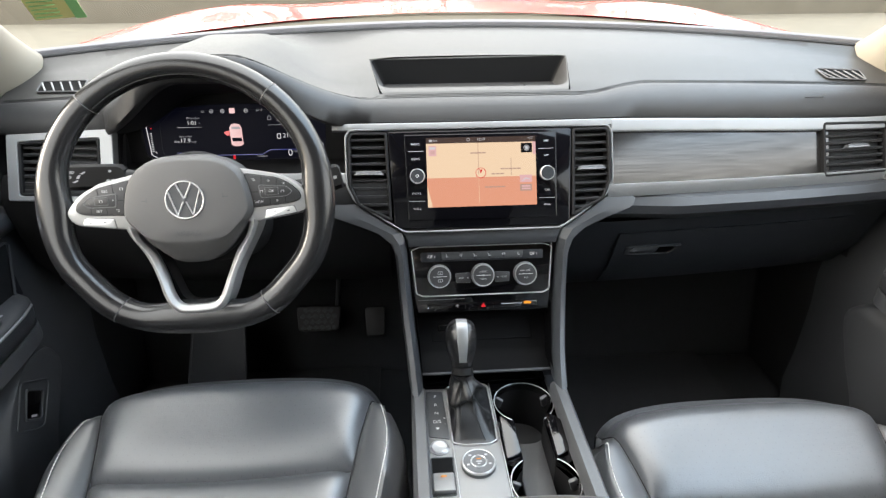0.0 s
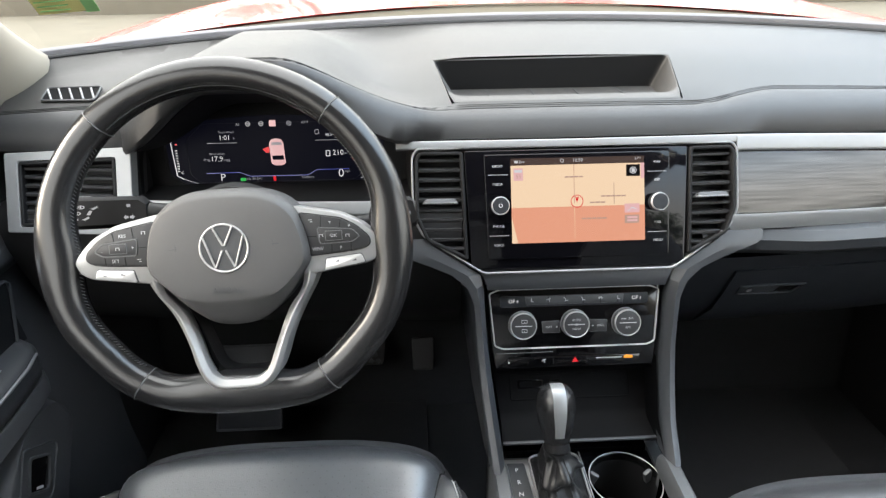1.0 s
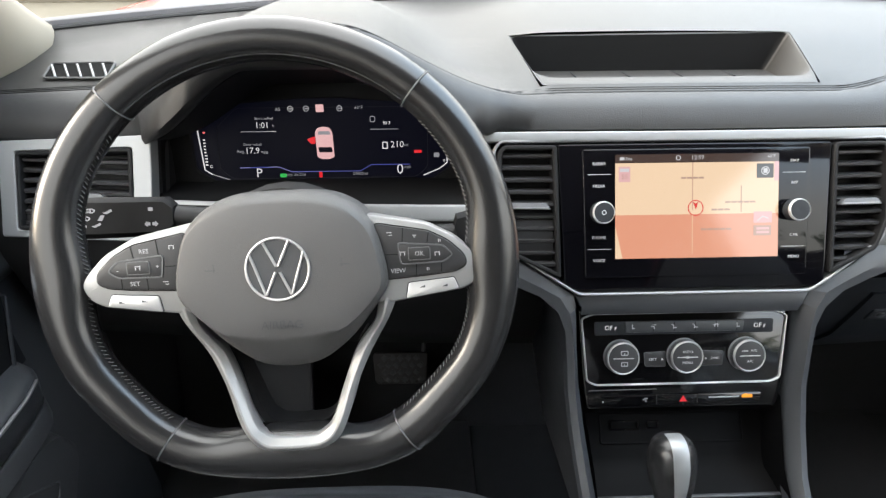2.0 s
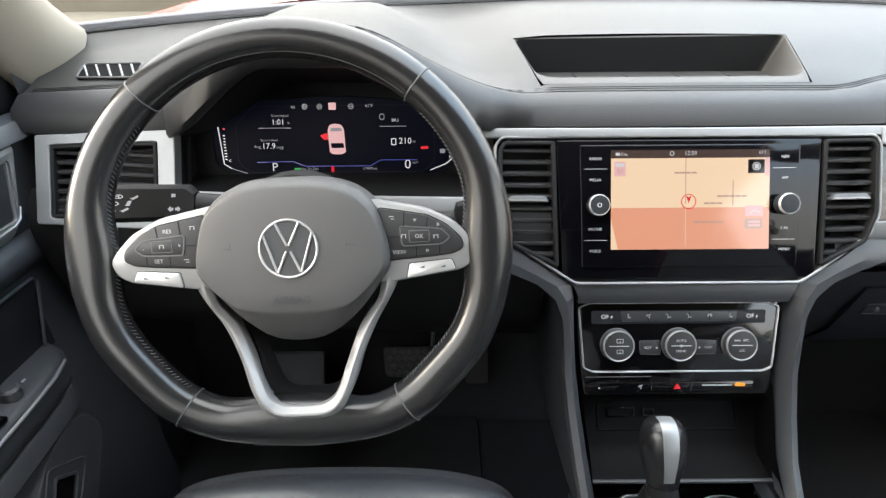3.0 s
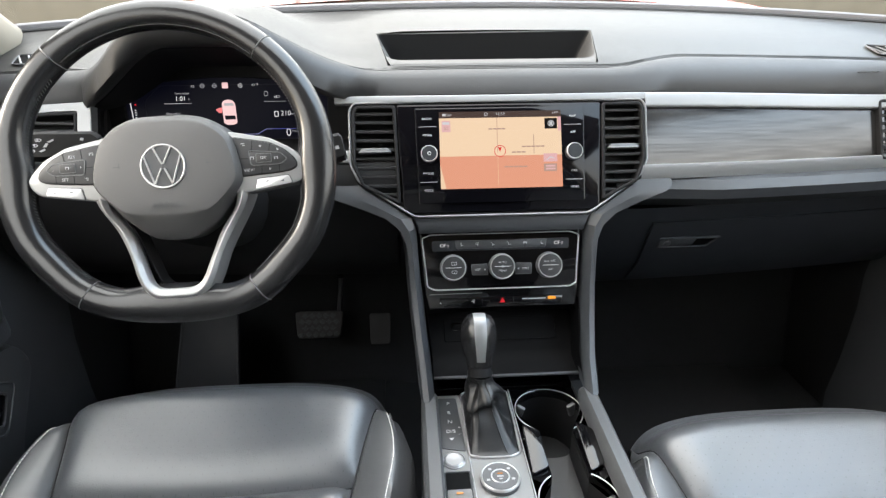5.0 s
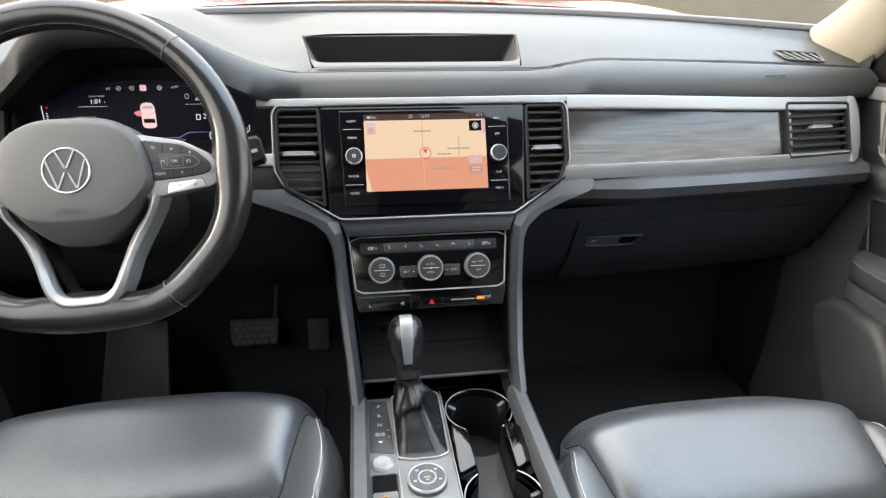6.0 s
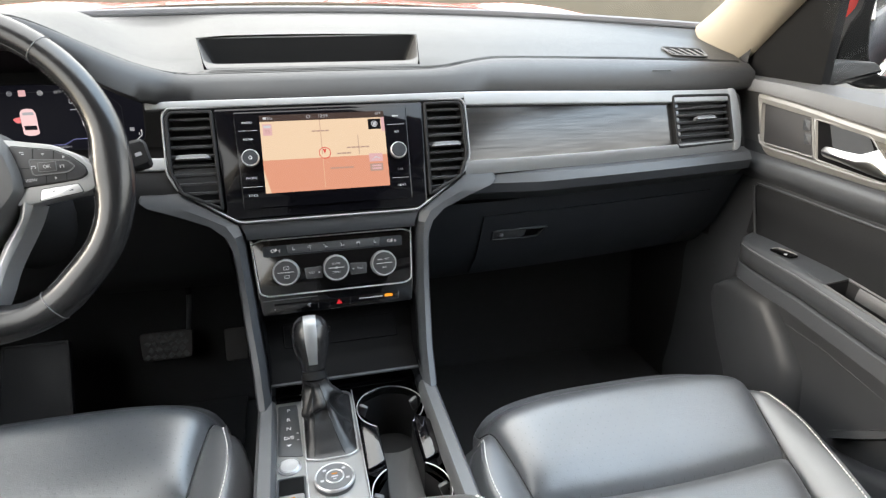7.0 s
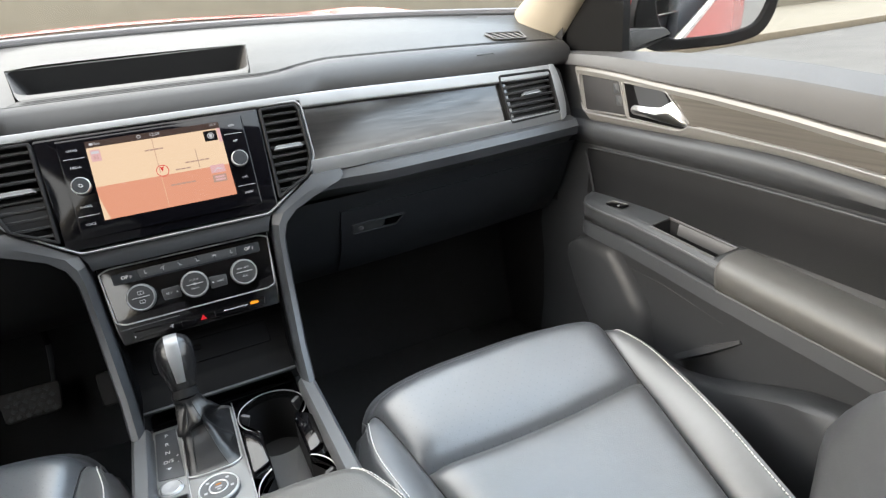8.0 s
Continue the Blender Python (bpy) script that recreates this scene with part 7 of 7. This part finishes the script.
    rows += [[P(a + (c - a) * t, b + (e - b) * t, 0.012 + 0.040 * h) for (a, b), (c, e) in zip(base, SWELL)] for t, h in ((0.40, 0.40), (0.78, 0.80), (0.94, 0.97), (1.0, 1.0))]
    rows += [[P(y, z, 0.053) for y, z in inset(SWELL, g)] for g in (0.006, 0.02)]
    if s > 0:
        rows = []
        for z in steps(0.800, 0.50, 26):
            yf = lerp([(0.50, 0.775), (0.605, 0.831), (0.647, 0.860), (0.704, 0.889), (0.735, 0.900), (0.755, 0.893), (0.772, 0.872), (0.788, 0.838), (0.80, 0.812)], z)
            yr = lerp([(0.50, 0.660), (0.632, 0.688), (0.677, 0.699), (0.724, 0.732), (0.764, 0.770), (0.80, 0.796)], z)
            h = 0.010 + 0.040 * ease(0.803, 0.765, z)
            rows.append([P(yf + 0.016, z, 0.004), P(yf + 0.006, z, h * 0.62), P(yf, z, h * 0.95), P(yf - 0.006 * (yf - yr) / 0.1, z, h), P(yf - 0.014 * (yf - yr) / 0.1, z, h * 0.97), P((yf + yr) / 2, z, h * 0.92), P(yr + 0.012 * (yf - yr) / 0.1, z, h * 0.88), P(yr, z, h * 0.72), P(yr - 0.010, z, 0.024), P(yr - 0.016, z, 0.012)])
        part("speaker_swell", loft(rows), HARD, d, "rounded speaker swell", 50)
    else:
        part("speaker_swell", loft(rows, True, True), HARD, d, "rounded speaker swell", 40)
    rows = []
    for y in steps(0.70, -0.30, 18):
        b = 0.03 + 0.045 * ease(0.70, 0.45, y)
        zt = 0.60 + 0.10 * ease(0.62, 0.30, y)
        rows.append([P(y, zt - 0.01, 0.012), P(y, zt, b * 0.8), P(y, zt - 0.008, b), P(y, zt - 0.05, b * 1.02), P(y, 0.47, b * 0.8), P(y, 0.40, 0.02)])
    part("map_pocket", loft(rows), HARD, d, "black map pocket", 60)
    part("crease", tube([P(0.806, 0.749, 0.0205), P(0.658, 0.742, 0.0205), P(0.523, 0.720, 0.018)], 0.0016, 6), HARD, d)
    part("pocket_blade", loft([[P(0.603, 0.623, 0.012), P(0.603, 0.627, 0.040), P(0.598, 0.618, 0.042), P(0.595, 0.612, 0.012)], [P(0.546, 0.668, 0.012), P(0.546, 0.672, 0.036), P(0.541, 0.660, 0.038), P(0.538, 0.652, 0.012)], [P(0.490, 0.705, 0.012), P(0.490, 0.706, 0.020), P(0.486, 0.702, 0.021), P(0.484, 0.699, 0.012)]], True), HARD, d, "raised blade in front of the map pocket", 40)
    # black sail by the mirror, window glass and its rear frame
    sail = [(0.82, 1.14), (1.06, 1.14), (1.06, 1.20), (0.95, 1.32), (0.82, 1.40)]
    part("sail", prism(sail, -0.035, -0.018, DMx, 0.003), TRAY, d, "matt black corner sail")
    g = part("window_pane", loft([[V(s * (0.815 - 0.16 * t * t - 0.06 * t), y, lerp([(0, sz(y) - 0.01), (1, 1.66)], t)) for y in steps(0.84, -0.40, 10)] for t in steps(0, 1, 6)]), GLASS, d, "clear side window")
    g.visible_shadow = False
    if s < 0:
        Q = rounded([(0.750, 0.760), (0.728, 0.722), (0.758, 0.699), (0.782, 0.736)], 0.006)
        qc = V(0.755, 0.729)
        ring = [(qc.x + (y - qc.x) * 2.0, qc.y + (z - qc.y) * 1.7) for y, z in Q]
        part("lid_switch_frame", hoop(ring, [(qc.x + (y - qc.x) * 0.93, qc.y + (z - qc.y) * 0.93) for y, z in ring], 0.050, 0.0545, DMx, bevel=0.001), HARD, d)
        part("lid_switch_edge", hoop([(qc.x + (y - qc.x) * 1.16, qc.y + (z - qc.y) * 1.16) for y, z in Q], Q, 0.050, 0.0560, DMx, bevel=0.001), HARD, d)
        part("lid_switch", prism(Q, 0.050, 0.0538, DMx, 0.0015), PIANO, d, "small black boot-release switch")
        part("switch_mark", prism([(0.740, 0.716), (0.751, 0.708), (0.753, 0.711), (0.742, 0.719)], 0.0538, 0.0542, DMx), PRINT_DIM, d)
    return d
BRUSHED_DOOR = mat("brushed_trim_warm", (0.075, 0.069, 0.061), 0.42, metal=0.3, grain=0.2, grain_scale=24, vary=0.55, vary_scale=4, rough_vary=0.08, stretch=(50, 1.2, 75))
CHROME_SATIN = mat("satin_chrome", (0.50, 0.50, 0.49), 0.30, metal=1.0, rough_vary=0.05, vary_scale=30)
door(1, "charcoal passenger door with silver trim and padded armrest")
door(-1, "charcoal driver door with silver trim and window switches")

# ---- door mirrors ----
def mirror(s):
    mr = thing("door_mirror", "red and black door mirror outside the window", "door mirror", group="door mirrors")
    n = V(-0.455 * s, -0.89, -0.045).normalized()
    u = V(0.89, -0.455 * s, 0).normalized()
    v = n.cross(u).normalized()
    M = Matrix(((*u, 0), (*v, 0), (*n, 0), (0, 0, 0, 1))).transposed()
    M.translation = (s * 1.02, 0.83, 1.225)
    o = [(s * x, y) for x, y in ((-0.115, 0.02), (-0.10, -0.055), (-0.07, -0.090), (0.05, -0.087), (0.105, -0.074), (0.128, -0.030), (0.133, 0.085), (-0.11, 0.09))][::s]
    o = rounded(o, 0.03)
    part("glass", prism(inset(o, 0.008), -0.004, 0.0, M), MIRROR, mr, "mirror glass")
    wide = [(x + (s * 0.008 if s * x > 0 else -s * (0.007 + 0.030 * ease(0.0, -0.09, s * x) * ease(0.035, -0.03, y))), y + (0.006 if y > 0 else -0.011)) for x, y in o]
    part("rim", hoop(wide, inset(o, 0.010), -0.035, 0.008, M, bevel=0.003), TRAY, mr, "broad black mirror rim")
    rows = [[M @ V(x * k - s * dx, y * k + 0.004, z) for x, y in o] for k, z, dx in ((1.0, -0.012, 0.0), (1.05, -0.03, 0.012), (1.0, -0.07, 0.035), (0.8, -0.10, 0.04), (0.4, -0.115, 0.03))]
    part("shell", loft(rows, True), REDPAINT, mr, "glossy red shell")
    mount = rounded([(0.818, 1.13), (0.89, 1.14), (0.95, 1.155), (0.93, 1.172), (0.87, 1.175), (0.818, 1.175)], 0.008)
    AM = Matrix(((s, 0, 0, 0), (0, 0, -1, 0.84), (0, 1, 0, 0), (0, 0, 0, 1)))
    part("arm", prism(mount, -0.05, 0.0, AM, 0.006), DARK, mr, "black mirror arm")
mirror(1), mirror(-1)

# ---- pedals and footwell ----
pd = thing("brake_pedal", "black rubber brake pedal with studs", "pedal")
PM = Matrix.Translation((-0.335, 1.165, 0.61)) @ Matrix.Rotation(radians(62), 4, "X")
part("pad", prism(rounded([(-0.047, -0.028), (0.047, -0.028), (0.052, 0.030), (-0.052, 0.030)], 0.010), -0.012, 0.0, PM, 0.003), RUBBER, pd)
for j in range(4):
    for i in range(6):
        x, y = -0.037 + 0.0148 * i + (0.0074 if j % 2 else 0), -0.020 + 0.0135 * j
        if abs(x) < 0.044:
            part("stud", prism([(x, y - 0.006), (x + 0.0066, y), (x, y + 0.006), (x - 0.0066, y)], -0.001, 0.002, PM, 0.0008), HARD, pd)
part("lever", tube([PM @ V(0.042, 0.028, -0.008), V(-0.288, 1.205, 0.672), V(-0.286, 1.215, 0.70)], [0.004, 0.005, 0.005], 8), GREY2, pd, "bare metal lever")
# upper arm near-black: the footwell's shade put into its colour
part("arm", tube([V(-0.286, 1.215, 0.70), V(-0.295, 1.225, 0.86)], 0.006, 8), VOID, pd)
ac = thing("accelerator_pedal", "black rubber accelerator pedal in the footwell", "pedal")
part("pad", prism(rounded([(-0.022, -0.03), (0.022, -0.03), (0.024, 0.04), (-0.024, 0.04)], 0.008), -0.01, 0.0, Matrix.Translation((-0.205, 1.19, 0.575)) @ Matrix.Rotation(radians(58), 4, "X"), 0.003), RUBBER, ac)
fr = thing("footrest", "dark grey footrest flap below the steering column", "footrest")
part("plate", prism(rounded([(-0.062, -0.07), (0.062, -0.07), (0.055, 0.09), (-0.055, 0.09)], 0.006), -0.01, 0.0, Matrix.Translation((-0.537, 1.05, 0.61)) @ Matrix.Rotation(radians(55), 4, "X"), 0.003), KNEE, fr)
FRM = Matrix.Translation((-0.537, 1.05, 0.61)) @ Matrix.Rotation(radians(55), 4, "X")
fo = rounded([(-0.062, -0.07), (0.062, -0.07), (0.055, 0.09), (-0.055, 0.09)], 0.006)
part("edge", hoop(fo, inset(fo, 0.004), -0.004, 0.0022, FRM, bevel=0.0008), KNEE, fr)
for s in (-1, 1):
    tagged(part("floor_mat", block(0.44, 0.55, 0.012, pose(s * 0.42, 0.95, 0.417), 0.004), CARPET), "black carpet floor mat", "floor mat", group="floor mats")

# ---- sticker on the windscreen ----
stk = thing("windscreen_sticker", "small yellow and green sticker inside the windscreen", "sticker")
YEL = mat("yellow_paper", (0.62, 0.56, 0.22), 0.7, vary=0.05)
GRN = mat("green_paper", (0.20, 0.42, 0.16), 0.7, vary=0.05)
def on_glass(x, t):
    p = ws(x, t)
    return p + V(0, -0.004, -0.003)
for name, x0, x1, t0, t1, m in (("paper", -0.733, -0.662, 0.142, 0.215, YEL), ("paper_edge", -0.676, -0.660, 0.140, 0.217, GRN)):
    d = 0.0 if name == "paper" else 0.0008
    a, b, c, e = (on_glass(x, t) + V(0, -d, -d) for x, t in ((x0, t0), (x1, t0), (x1, t1), (x0, t1)))
    part(name, loft(thick([[a, b], [e, c]], (0, 0.0006, 0.0006)), True), m, stk)
for k in range(6):
    t = 0.152 + 0.010 * k
    a, b = on_glass(-0.728, t) + V(0, -0.0016, -0.0016), on_glass(-0.692, t) + V(0, -0.0016, -0.0016)
    part("print_bar", tube([a, b], 0.0012, 4), GRN, stk)


# ---- trees round the car park, seen in the mirror and in the bonnet ----
BARK = mat("grey_bark", (0.11, 0.085, 0.06), 0.9, grain=1.0, grain_scale=30, vary=0.3, vary_scale=3)
LEAF = mat("green_leaves", (0.055, 0.10, 0.030), 0.6, vary=0.5, vary_scale=1.5)
def tree(seed, at, h):
    rnd = random.Random(seed)
    tr = thing("tree", "leafy green tree beyond the car park", "tree", group="trees beyond the car park", at=at)
    trunk = bmesh.new()
    tube([(0, 0, -0.1), (0.05, 0.02, h * 0.2), (-0.05, 0.06, h * 0.42), (0.08, 0.0, h * 0.75)], [0.20, 0.15, 0.12, 0.04], 8, bm=trunk)
    tips = []
    for k in range(11):
        a, z0 = k * 2.4 + rnd.uniform(-0.4, 0.4), h * rnd.uniform(0.24, 0.6)
        r = h * rnd.uniform(0.18, 0.34)
        tip = V(r * math.cos(a), r * math.sin(a), z0 + h * rnd.uniform(0.10, 0.32))
        tube([(0, 0, z0), tip * 0.5 + V(0, 0, z0 * 0.4), tip], [0.06, 0.04, 0.015], 5, bm=trunk)
        tips.append(tip)
    part("trunk", trunk, BARK, tr)
    crown = bmesh.new()
    for k in range(1400):
        c = rnd.choice(tips) + V(rnd.gauss(0, 1), rnd.gauss(0, 1), rnd.gauss(0, 0.8)) * h * 0.085
        u = V(rnd.uniform(-1, 1), rnd.uniform(-1, 1), rnd.uniform(-1, 1)).normalized() * rnd.uniform(0.12, 0.28)
        w = u.orthogonal().normalized() * u.length * 0.55
        crown.faces.new([crown.verts.new(p) for p in (c - u, c + w, c + u, c - w)])
    part("crown", crown, LEAF, tr)
    return tr
for k in range(4):
    tree(20 + k, (7.5 + 3.5 * k, -15 - 7 * (k % 3), 0), 6.5 + k % 3)
# a loose row ahead of the car, unseen, added to mottle the bonnet's reflection
for k in range(9):
    tree(40 + k, (-20 + 5.0 * k + 2.0 * math.sin(5 * k), 24 + 3 * math.cos(3 * k), 0.12), 8.0 + 2.2 * math.sin(2.3 * k))
